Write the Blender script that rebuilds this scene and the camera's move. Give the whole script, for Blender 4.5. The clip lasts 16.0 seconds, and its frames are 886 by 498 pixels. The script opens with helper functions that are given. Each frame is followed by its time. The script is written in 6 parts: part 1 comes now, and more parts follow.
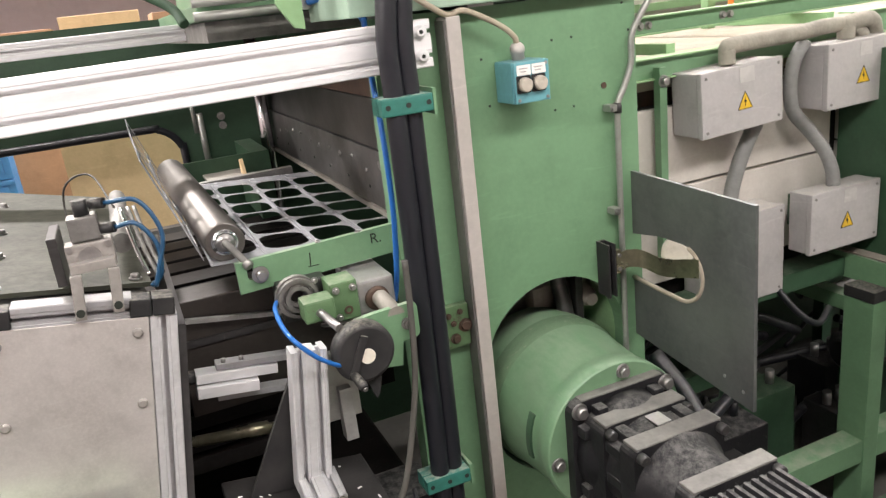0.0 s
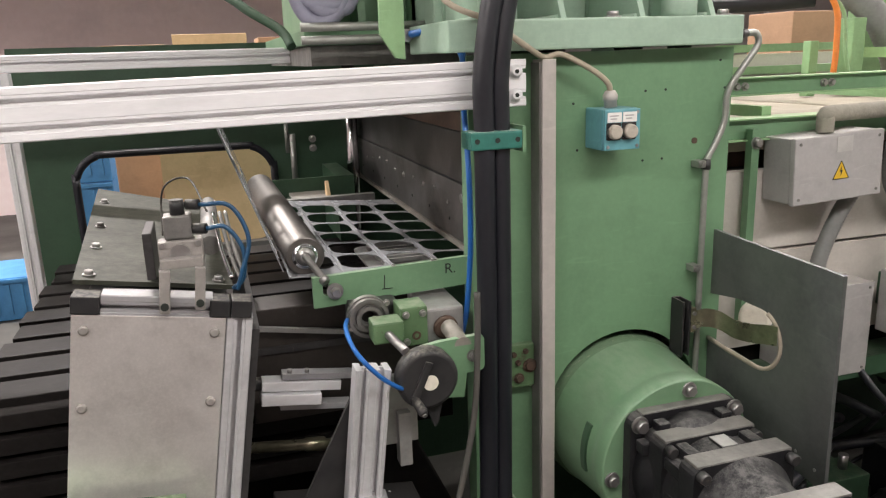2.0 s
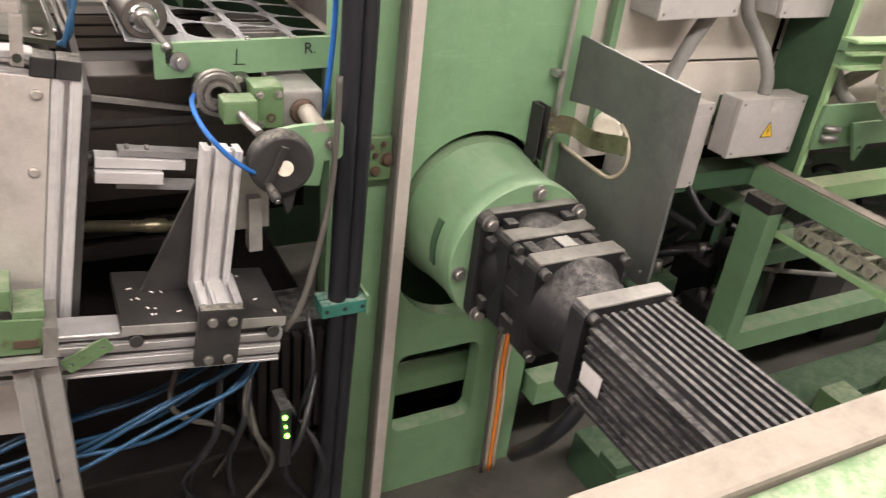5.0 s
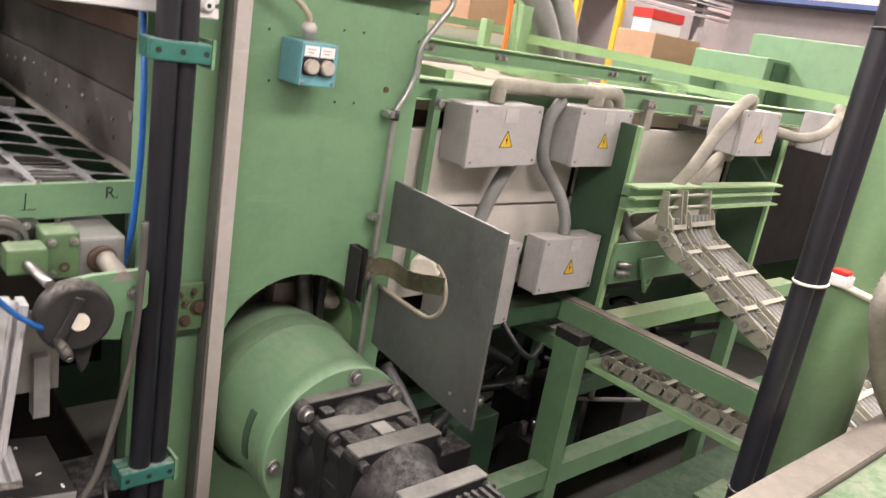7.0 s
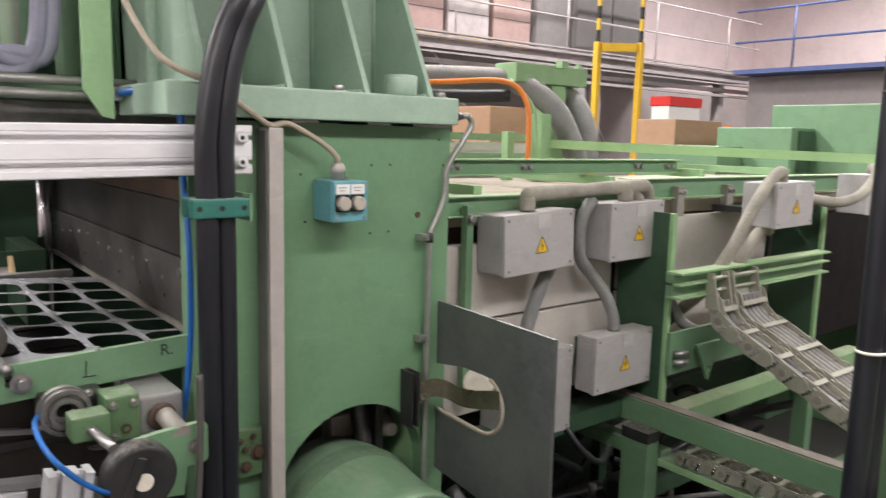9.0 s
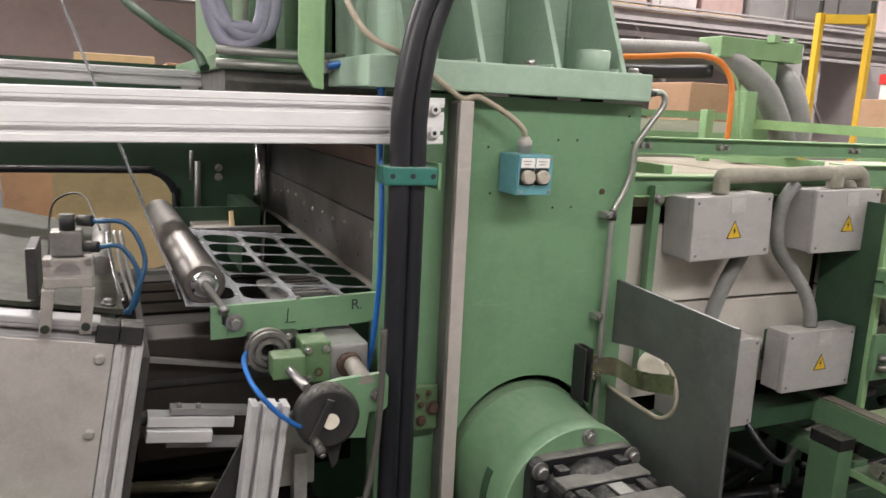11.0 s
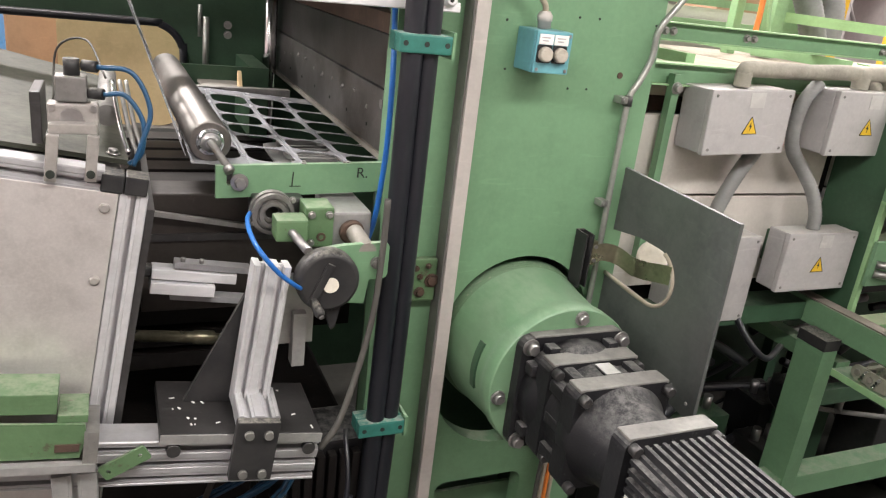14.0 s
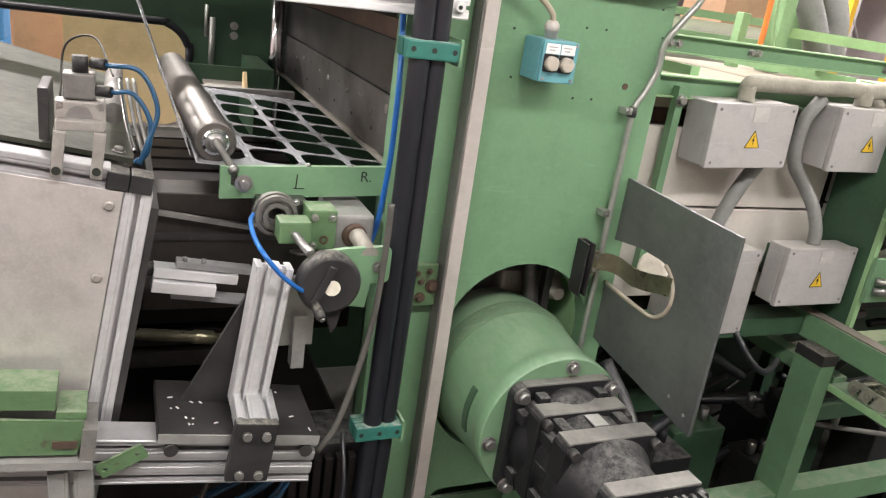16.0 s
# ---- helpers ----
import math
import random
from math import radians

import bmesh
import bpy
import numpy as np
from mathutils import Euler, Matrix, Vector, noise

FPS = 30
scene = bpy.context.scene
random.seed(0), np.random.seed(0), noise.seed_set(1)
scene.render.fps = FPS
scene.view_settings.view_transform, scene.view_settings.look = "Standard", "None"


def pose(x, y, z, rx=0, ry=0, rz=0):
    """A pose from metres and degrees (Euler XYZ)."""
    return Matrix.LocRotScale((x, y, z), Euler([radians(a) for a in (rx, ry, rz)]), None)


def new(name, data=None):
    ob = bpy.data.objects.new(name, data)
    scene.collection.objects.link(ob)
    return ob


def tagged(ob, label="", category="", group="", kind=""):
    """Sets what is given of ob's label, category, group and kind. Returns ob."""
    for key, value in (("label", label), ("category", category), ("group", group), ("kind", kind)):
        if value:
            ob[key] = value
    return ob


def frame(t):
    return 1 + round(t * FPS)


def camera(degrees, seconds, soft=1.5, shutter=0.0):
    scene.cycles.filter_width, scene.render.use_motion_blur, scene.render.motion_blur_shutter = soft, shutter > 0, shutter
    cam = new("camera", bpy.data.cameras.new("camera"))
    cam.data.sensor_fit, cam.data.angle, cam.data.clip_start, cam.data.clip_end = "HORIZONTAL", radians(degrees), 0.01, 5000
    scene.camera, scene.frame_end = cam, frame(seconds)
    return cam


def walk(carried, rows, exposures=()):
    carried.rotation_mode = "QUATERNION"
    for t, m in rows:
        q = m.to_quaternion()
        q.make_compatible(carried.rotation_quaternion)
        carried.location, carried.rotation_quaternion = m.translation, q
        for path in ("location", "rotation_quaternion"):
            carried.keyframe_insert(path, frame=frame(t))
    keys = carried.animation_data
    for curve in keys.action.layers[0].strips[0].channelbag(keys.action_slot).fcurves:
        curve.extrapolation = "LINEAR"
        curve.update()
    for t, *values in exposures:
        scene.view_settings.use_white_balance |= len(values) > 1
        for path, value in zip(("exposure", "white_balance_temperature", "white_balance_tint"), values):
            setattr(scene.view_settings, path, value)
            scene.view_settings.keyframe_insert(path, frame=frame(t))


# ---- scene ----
cam = camera(60.83, 16.0, soft=1.2, shutter=0.5)

PATH = [
    (0, (0.017, -1.456, 1.642, 71.97, 6.33, -24.04)),
    (0.5, (0.007, -1.457, 1.639, 73.47, 4.69, -22.40)),
    (1, (0.005, -1.464, 1.632, 74.83, 3.48, -20.59)),
    (1.5, (0.013, -1.471, 1.635, 75.43, 2.56, -18.29)),
    (2, (-0.001, -1.467, 1.628, 75.68, 1.86, -17.28)),
    (2.5, (-0.000, -1.463, 1.623, 74.33, 1.91, -18.43)),
    (3, (-0.004, -1.438, 1.626, 67.02, 0.63, -22.33)),
    (3.2, (-0.016, -1.436, 1.623, 64.40, -0.29, -23.29)),
    (5.3, (-0.008, -1.412, 1.587, 61.75, -8.86, -28.28)),
    (5.5, (0.000, -1.405, 1.584, 63.38, -10.43, -30.85)),
    (6, (-0.000, -1.397, 1.579, 67.67, -11.40, -34.32)),
    (6.5, (0.003, -1.396, 1.579, 70.61, -11.47, -37.21)),
    (7, (0.000, -1.395, 1.585, 73.49, -9.43, -40.21)),
    (7.5, (0.004, -1.391, 1.589, 76.67, -6.97, -43.00)),
    (8, (0.011, -1.388, 1.597, 78.74, -4.92, -44.98)),
    (8.5, (0.001, -1.401, 1.598, 80.07, -3.28, -43.22)),
    (9, (-0.001, -1.411, 1.603, 81.67, -1.40, -38.28)),
    (9.5, (0.001, -1.425, 1.605, 82.36, -1.57, -33.74)),
    (9.7, (-0.001, -1.431, 1.605, 82.22, -1.86, -32.33)),
    (11.8, (-0.008, -1.447, 1.601, 74.41, -3.38, -21.49)),
    (12, (-0.006, -1.448, 1.598, 72.40, -4.01, -21.99)),
    (12.5, (-0.010, -1.437, 1.596, 68.72, -5.74, -23.27)),
    (13, (-0.009, -1.440, 1.596, 68.85, -6.25, -22.93)),
    (13.5, (-0.010, -1.440, 1.595, 69.64, -6.43, -22.65)),
    (14, (-0.005, -1.445, 1.591, 70.11, -6.45, -22.32)),
    (14.5, (-0.009, -1.445, 1.588, 70.12, -6.79, -22.35)),
    (15, (-0.008, -1.445, 1.590, 70.11, -7.24, -21.97)),
    (15.5, (-0.009, -1.448, 1.587, 70.70, -7.37, -21.62)),
    (16, (-0.013, -1.444, 1.592, 70.47, -7.86, -21.96)),
]
walk(cam, [(t, pose(*p)) for t, p in PATH], exposures=[
    (0.0, 0.05, 6500, 10), (0.5, -0.1, 6500, 10), (1.0, -0.33, 6500, 10), (1.5, -0.45, 6500, 10), (2.0, -0.46, 6500, 10), (2.5, -0.43, 6500, 10), (3.0, -0.34, 6500, 9),
    (5.5, 0.30, 7050, 14), (6.0, 0.28, 7000, 14), (6.5, 0.24, 6900, 14), (7.0, 0.0, 6750, 15), (7.5, -0.3, 6500, 13), (8.0, -0.58, 6450, 12), (9.0, -0.5, 6350, 11), (9.5, -0.52, 6400, 10),
    (12.0, -0.42, 6450, 9), (12.5, 0.04, 6450, 9), (14.5, 0.10, 6450, 10), (16.0, 0.10, 6450, 9)])

# ---- world and lights ----
world = bpy.data.worlds.new("hall_air")
scene.world = world
world.use_nodes = True
world.node_tree.nodes["Background"].inputs[0].default_value = (0.8, 0.9, 1.0, 1)
world.node_tree.nodes["Background"].inputs[1].default_value = 0.045
scene.view_settings.exposure = 0.0

FLOOR = -0.12


# ---- materials ----
def material(name, color, rough=0.5, metal=0.0, second=None, amount=0.5, scale=6.0, fine=90.0, bump=0.15, dust=0.0,
             dust_color=(0.42, 0.40, 0.34), wear=0.0, wear_color=(0.2, 0.19, 0.17), vary=0.0, stretch=(1, 1, 1)):
    m = bpy.data.materials.new(name)
    m.use_nodes = True
    nt = m.node_tree
    n, l = nt.nodes, nt.links
    b = n["Principled BSDF"]
    b.inputs["Metallic"].default_value = metal
    tc = n.new("ShaderNodeTexCoord")
    mp = n.new("ShaderNodeMapping")
    mp.inputs["Scale"].default_value = stretch
    l.new(tc.outputs["Object"], mp.inputs["Vector"])

    def noise_tex(s, detail=4.0, r=0.55):
        t = n.new("ShaderNodeTexNoise")
        t.inputs["Scale"].default_value = s
        t.inputs["Detail"].default_value = detail
        t.inputs["Roughness"].default_value = r
        l.new(mp.outputs["Vector"], t.inputs["Vector"])
        return t.outputs["Fac"]

    def ramp(src, a, c):
        r = n.new("ShaderNodeMapRange")
        r.inputs["From Min"].default_value, r.inputs["From Max"].default_value = a, c
        l.new(src, r.inputs["Value"])
        return r.outputs["Result"]

    def mix(fac, a, c):
        x = n.new("ShaderNodeMix")
        x.data_type = "RGBA"
        for sock, val in ((x.inputs[0], fac), (x.inputs[6], a), (x.inputs[7], c)):
            if hasattr(val, "links"):
                l.new(val, sock)
            else:
                sock.default_value = val if not isinstance(val, tuple) else (*val[:3], 1)
        return x.outputs[2]

    def times(a, k):
        x = n.new("ShaderNodeMath")
        x.operation = "MULTIPLY"
        l.new(a, x.inputs[0])
        if hasattr(k, "links"):
            l.new(k, x.inputs[1])
        else:
            x.inputs[1].default_value = k
        return x.outputs[0]

    second = second or tuple(c * 0.72 for c in color)
    big, small = noise_tex(scale), noise_tex(fine, 3)
    col = mix(times(ramp(big, 0.35, 0.7), amount), color, second)
    col = mix(times(ramp(small, 0.4, 0.75), 0.22), col, tuple(min(1, c * 1.25 + 0.01) for c in color))
    smudge = times(ramp(noise_tex(scale * 3.1, 7, 0.68), 0.48, 0.72), 0.30)
    col = mix(smudge, col, tuple(c * 0.6 for c in second))
    scr = n.new("ShaderNodeTexNoise")
    scr.inputs["Scale"].default_value = 26.0
    scr.inputs["Detail"].default_value = 5.0
    scr.inputs["Distortion"].default_value = 1.2
    sm = n.new("ShaderNodeMapping")
    sm.inputs["Scale"].default_value = (0.35, 0.35, 2.6)
    sm.inputs["Rotation"].default_value = (0.5, 0.9, 0.2)
    l.new(tc.outputs["Object"], sm.inputs["Vector"])
    l.new(sm.outputs["Vector"], scr.inputs["Vector"])
    col = mix(times(ramp(scr.outputs["Fac"], 0.62, 0.70), 0.16), col, tuple(min(0.8, c * 1.5 + 0.004) for c in color))
    if vary:
        oi = n.new("ShaderNodeObjectInfo")
        col = mix(times(oi.outputs["Random"], vary), col, second)
    if wear:
        w = ramp(noise_tex(scale * 5.5, 8, 0.75), 0.66 - 0.1 * wear, 0.70 - 0.08 * wear)
        col = mix(times(w, min(1, wear)), col, wear_color)
    rg = n.new("ShaderNodeMapRange")
    rg.inputs["To Min"].default_value, rg.inputs["To Max"].default_value = max(0.03, rough - 0.1), min(1, rough + 0.12)
    l.new(big, rg.inputs["Value"])
    rough_out = rg.outputs["Result"]
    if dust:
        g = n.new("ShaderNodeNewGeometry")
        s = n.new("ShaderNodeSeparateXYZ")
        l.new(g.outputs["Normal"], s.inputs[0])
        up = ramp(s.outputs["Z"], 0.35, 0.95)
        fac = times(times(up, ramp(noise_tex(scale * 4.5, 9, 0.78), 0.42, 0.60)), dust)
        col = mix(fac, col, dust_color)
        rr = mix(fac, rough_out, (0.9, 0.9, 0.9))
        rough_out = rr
    l.new(col, b.inputs["Base Color"])
    l.new(rough_out, b.inputs["Roughness"])
    if bump:
        bp = n.new("ShaderNodeBump")
        bp.inputs["Strength"].default_value = bump
        bp.inputs["Distance"].default_value = 0.002
        l.new(small, bp.inputs["Height"])
        l.new(bp.outputs["Normal"], b.inputs["Normal"])
    return m


def glow(name, color, strength):
    m = bpy.data.materials.new(name)
    m.use_nodes = True
    b = m.node_tree.nodes["Principled BSDF"]
    b.inputs["Base Color"].default_value = (*color, 1)
    b.inputs["Emission Color"].default_value = (*color, 1)
    b.inputs["Emission Strength"].default_value = strength
    return m


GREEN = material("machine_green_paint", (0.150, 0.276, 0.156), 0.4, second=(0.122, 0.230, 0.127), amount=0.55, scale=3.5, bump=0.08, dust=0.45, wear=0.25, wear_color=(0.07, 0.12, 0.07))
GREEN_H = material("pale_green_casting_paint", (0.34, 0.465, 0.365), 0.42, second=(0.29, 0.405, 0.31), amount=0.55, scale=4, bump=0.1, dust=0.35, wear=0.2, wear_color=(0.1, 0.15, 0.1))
GREEN_B = material("dust_smeared_green_paint", (0.135, 0.25, 0.140), 0.34, second=(0.175, 0.275, 0.17), amount=0.7, scale=5, bump=0.1, dust=0.35, dust_color=(0.30, 0.36, 0.27), wear=0.35, wear_color=(0.26, 0.32, 0.23), stretch=(1, 0.45, 1))
LUGGREY = material("greasy_grey_lug", (0.20, 0.195, 0.18), 0.5, 0.2, second=(0.11, 0.105, 0.10), amount=0.8, scale=22, wear=0.4, wear_color=(0.06, 0.06, 0.06), bump=0.3)
# Darker copy of the machine green; carries shade on inner, rear and low parts.
GREEN_D = material("dark_green_paint_with_shade", (0.038, 0.088, 0.047), 0.5, second=(0.024, 0.056, 0.031), amount=0.7, scale=5, dust=0.15, wear=0.35, wear_color=(0.06, 0.07, 0.05))
# Light green paint; on the post edges it stands for light.
GREEN_L = material("light_and_lit_green_paint", (0.28, 0.46, 0.235), 0.45, second=(0.21, 0.36, 0.18), amount=0.5, scale=4, dust=0.75, dust_color=(0.5, 0.5, 0.36), wear=0.2, wear_color=(0.12, 0.17, 0.09))
ALU = material("anodised_aluminium", (0.86, 0.86, 0.87), 0.45, 0.25, second=(0.74, 0.74, 0.75), amount=0.5, scale=5, fine=160, bump=0.05, stretch=(0.25, 1, 1))
ALU_L = material("clean_aluminium_profile", (0.60, 0.60, 0.61), 0.42, 0.4, second=(0.46, 0.46, 0.47), amount=0.6, scale=7, wear=0.2, dust=0.1, bump=0.08)
ALU_M = material("dull_aluminium_profile", (0.44, 0.44, 0.45), 0.42, 0.45, second=(0.33, 0.33, 0.34), amount=0.6, scale=7, wear=0.2, dust=0.2, bump=0.08)
DUSTY = material("dusty_bare_metal", (0.30, 0.28, 0.245), 0.6, 0.2, second=(0.20, 0.19, 0.165), amount=0.7, scale=16, wear=0.3, bump=0.2)
GREEN_W = material("chipped_green_paint", (0.095, 0.17, 0.08), 0.5, second=(0.07, 0.13, 0.06), amount=0.6, scale=7, dust=0.35, wear=0.7, wear_color=(0.07, 0.05, 0.035), bump=0.2)
# Oily table steel; its near-black also carries shade in bed and oven.
TABLE_D = material("oily_black_steel_with_shade", (0.016, 0.014, 0.0133), 0.5, 0.05, second=(0.009, 0.008, 0.0077), amount=0.7, scale=7, wear=0.3, wear_color=(0.10, 0.085, 0.075), bump=0.1)
COVERGREEN = material("pale_green_cover_paint", (0.185, 0.31, 0.165), 0.34, second=(0.145, 0.25, 0.13), amount=0.5, scale=4, dust=0.25, dust_color=(0.3, 0.3, 0.22), wear=0.22, wear_color=(0.5, 0.54, 0.42))
COVERDUST = material("beige_dusty_lip", (0.20, 0.178, 0.15), 0.85, second=(0.14, 0.125, 0.105), amount=0.7, scale=9, bump=0.4)
TOPPLATE = material("oily_green_grey_plate", (0.040, 0.042, 0.031), 0.55, 0.0, second=(0.022, 0.024, 0.017), amount=0.7, scale=7, dust=0.1)
ROLLER = material("dusty_roller_steel", (0.20, 0.188, 0.175), 0.42, 0.85, second=(0.12, 0.112, 0.105), amount=0.8, scale=9, dust=0.12, wear=0.3, stretch=(1, 0.25, 1))
STEEL_M = material("greasy_bearing_steel", (0.24, 0.235, 0.225), 0.4, 0.55, second=(0.13, 0.125, 0.118), amount=0.8, scale=20, dust=0.3)
PLATE_K = material("worn_black_base_plate", (0.016, 0.015, 0.015), 0.55, 0.1, second=(0.028, 0.026, 0.025), amount=0.7, scale=14, wear=0.3, wear_color=(0.10, 0.095, 0.09), bump=0.2)
BOARD = material("dusty_beige_board", (0.40, 0.355, 0.28), 0.7, second=(0.30, 0.265, 0.205), amount=0.7, scale=5, wear=0.2)
ALU_D = material("scuffed_aluminium", (0.45, 0.45, 0.44), 0.42, 0.6, second=(0.30, 0.295, 0.29), amount=0.6, scale=9, wear=0.3, dust=0.3, bump=0.1)
SHEET = material("brushed_steel_sheet", (0.74, 0.71, 0.685), 0.33, 0.6, second=(0.50, 0.475, 0.45), amount=0.85, scale=5, fine=220, bump=0.05, wear=0.25, wear_color=(0.45, 0.42, 0.39))
STEEL = material("machined_steel", (0.40, 0.39, 0.38), 0.34, 0.85, second=(0.25, 0.245, 0.24), amount=0.7, scale=8, wear=0.2, dust=0.2)
STEEL_D = material("dark_oiled_steel", (0.085, 0.083, 0.083), 0.36, 0.6, second=(0.04, 0.038, 0.038), amount=0.7, scale=7, wear=0.35, wear_color=(0.2, 0.17, 0.14), bump=0.1)
PLATEN = material("smudged_platen_steel", (0.165, 0.160, 0.157), 0.38, 0.65, second=(0.075, 0.070, 0.067), amount=0.85, scale=6, wear=0.5, wear_color=(0.22, 0.20, 0.175), bump=0.1)
PLATEN_U = material("dark_smudged_steel", (0.085, 0.082, 0.081), 0.38, 0.6, second=(0.05, 0.047, 0.046), amount=0.8, scale=6, wear=0.4, wear_color=(0.16, 0.13, 0.11), bump=0.1)
PLATE = material("blued_steel_sheet", (0.165, 0.172, 0.167), 0.42, 0.5, second=(0.10, 0.108, 0.107), amount=0.8, scale=6, wear=0.4, wear_color=(0.2, 0.2, 0.19), bump=0.06)
RUST = material("rusty_steel", (0.10, 0.062, 0.042), 0.7, 0.3, second=(0.06, 0.045, 0.038), amount=0.8, scale=14, bump=0.4)
CHROME = material("ground_chrome", (0.72, 0.72, 0.73), 0.14, 1.0, second=(0.55, 0.55, 0.56), amount=0.4, scale=10, bump=0.02)
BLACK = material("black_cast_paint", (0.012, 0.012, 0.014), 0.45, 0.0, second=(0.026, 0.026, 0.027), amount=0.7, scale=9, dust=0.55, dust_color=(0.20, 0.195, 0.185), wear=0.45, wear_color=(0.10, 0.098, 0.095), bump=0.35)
RUBBER = material("black_rubber_hose", (0.009, 0.010, 0.014), 0.36, second=(0.016, 0.017, 0.023), amount=0.6, scale=7, dust=0.1, bump=0.12)
LIME = material("bright_green_paint", (0.36, 0.57, 0.27), 0.45, second=(0.30, 0.48, 0.22), amount=0.5, scale=4, dust=0.3)
DARKGREY = material("dark_grey_sheet", (0.13, 0.122, 0.118), 0.6, second=(0.07, 0.067, 0.065), amount=0.5, scale=2)
PLASTIC_K = material("black_plastic", (0.02, 0.02, 0.021), 0.45, second=(0.045, 0.043, 0.042), amount=0.6, scale=20, dust=0.4)
TEAL = material("teal_plastic_clamp", (0.03, 0.165, 0.13), 0.5, second=(0.02, 0.11, 0.09), amount=0.6, scale=16, dust=0.55, wear=0.2, wear_color=(0.12, 0.16, 0.13))
STRIP = material("grey_light_curtain_housing", (0.46, 0.43, 0.40), 0.5, 0.1, second=(0.40, 0.37, 0.34), amount=0.6, scale=4, bump=0.05)
# Darker copy of the strip grey for the face turned from the light.
STRIP_D = material("shaded_grey_strip", (0.20, 0.19, 0.18), 0.5, 0.3, amount=0.5, scale=4)
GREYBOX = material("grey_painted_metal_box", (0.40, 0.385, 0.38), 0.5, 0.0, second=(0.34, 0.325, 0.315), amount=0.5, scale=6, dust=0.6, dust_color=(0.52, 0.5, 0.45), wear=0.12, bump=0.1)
WHITEPANEL = material("cream_painted_panel", (0.60, 0.565, 0.52), 0.55, second=(0.50, 0.465, 0.42), amount=0.6, scale=3, dust=0.3, wear=0.2, wear_color=(0.4, 0.36, 0.3))
BLUEBOX = material("light_blue_enclosure", (0.13, 0.34, 0.38), 0.4, second=(0.11, 0.29, 0.34), amount=0.5, scale=12, dust=0.25)
KNOB = material("grimy_ivory_knob", (0.44, 0.40, 0.34), 0.45, second=(0.33, 0.30, 0.25), amount=0.6, scale=40)
ALU_G = material("grimy_grey_aluminium", (0.33, 0.31, 0.29), 0.5, 0.3, second=(0.23, 0.215, 0.20), amount=0.7, scale=24, wear=0.3, bump=0.15)
HOUSING = material("brown_stained_steel", (0.052, 0.044, 0.038), 0.5, 0.2, second=(0.032, 0.027, 0.024), amount=0.8, scale=8, wear=0.3, wear_color=(0.10, 0.09, 0.08))
IVORY = material("ivory_plastic", (0.72, 0.68, 0.58), 0.4, second=(0.6, 0.55, 0.46), amount=0.5, scale=20)
WHITE = material("white_label_card", (0.78, 0.77, 0.74), 0.6, second=(0.68, 0.67, 0.64), amount=0.5, scale=30)
CONDUIT = material("galvanised_conduit", (0.36, 0.37, 0.34), 0.4, 0.6, second=(0.26, 0.28, 0.25), amount=0.6, scale=14, dust=0.3)
CABLE_D = material("dark_dusty_cable", (0.06, 0.058, 0.052), 0.6, second=(0.085, 0.08, 0.07), amount=0.6, scale=14)
CABLE = material("dusty_tan_cable", (0.40, 0.35, 0.27), 0.6, second=(0.31, 0.27, 0.2), amount=0.6, scale=14)
GREYHOSE = material("grey_corrugated_hose", (0.23, 0.23, 0.225), 0.5, second=(0.16, 0.16, 0.157), amount=0.6, scale=9, dust=0.5, dust_color=(0.5, 0.46, 0.38))
DUSTHOSE = material("dust_covered_hose", (0.32, 0.30, 0.25), 0.85, second=(0.20, 0.19, 0.165), amount=0.8, scale=14, bump=0.8)
BLUE = material("blue_air_tube", (0.02, 0.14, 0.46), 0.3, second=(0.015, 0.10, 0.34), amount=0.5, scale=20)
BLUE_D = material("dark_blue_air_tube", (0.014, 0.065, 0.14), 0.35, second=(0.011, 0.05, 0.11), amount=0.5, scale=20)
TAN = material("tan_cardboard", (0.60, 0.44, 0.25), 0.6, second=(0.52, 0.37, 0.2), amount=0.5, scale=4)
CARTON = material("brown_cardboard", (0.40, 0.25, 0.15), 0.7, second=(0.33, 0.2, 0.12), amount=0.5, scale=4)
CRATE = material("blue_plastic_crate", (0.06, 0.24, 0.50), 0.4, second=(0.05, 0.19, 0.41), amount=0.5, scale=6)
YELLOW = material("yellow_safety_paint", (0.72, 0.46, 0.03), 0.45, second=(0.6, 0.37, 0.03), amount=0.5, scale=6)
ORANGE = material("orange_cable", (0.75, 0.22, 0.03), 0.45, second=(0.6, 0.17, 0.03), amount=0.4, scale=15)
RED = material("red_sign_enamel", (0.62, 0.03, 0.025), 0.4, second=(0.5, 0.03, 0.02), amount=0.4, scale=8)
CHAIN = material("dusty_steel_chain_link", (0.40, 0.39, 0.32), 0.5, 0.25, second=(0.28, 0.275, 0.22), amount=0.7, scale=14, dust=0.5, dust_color=(0.5, 0.48, 0.42))
GREASE = material("dust_caked_grease", (0.125, 0.21, 0.12), 0.6, second=(0.10, 0.155, 0.095), amount=0.9, scale=11, wear=0.75, wear_color=(0.30, 0.31, 0.24), bump=0.6, stretch=(1, 2.5, 1))
BRASS = material("tarnished_brass_band", (0.34, 0.315, 0.22), 0.28, 0.85, second=(0.15, 0.145, 0.10), amount=0.7, scale=18)
FILM = material("grey_plastic_web", (0.31, 0.315, 0.33), 0.25, 0.0, second=(0.22, 0.22, 0.24), amount=0.5, scale=8, bump=0.05)
INK = material("black_marker_ink", (0.015, 0.02, 0.015), 0.6)
CONCRETE = material("oily_concrete_floor", (0.075, 0.072, 0.064), 0.6, second=(0.035, 0.034, 0.03), amount=0.9, scale=1.5, fine=30, wear=0.3, wear_color=(0.05, 0.05, 0.05))
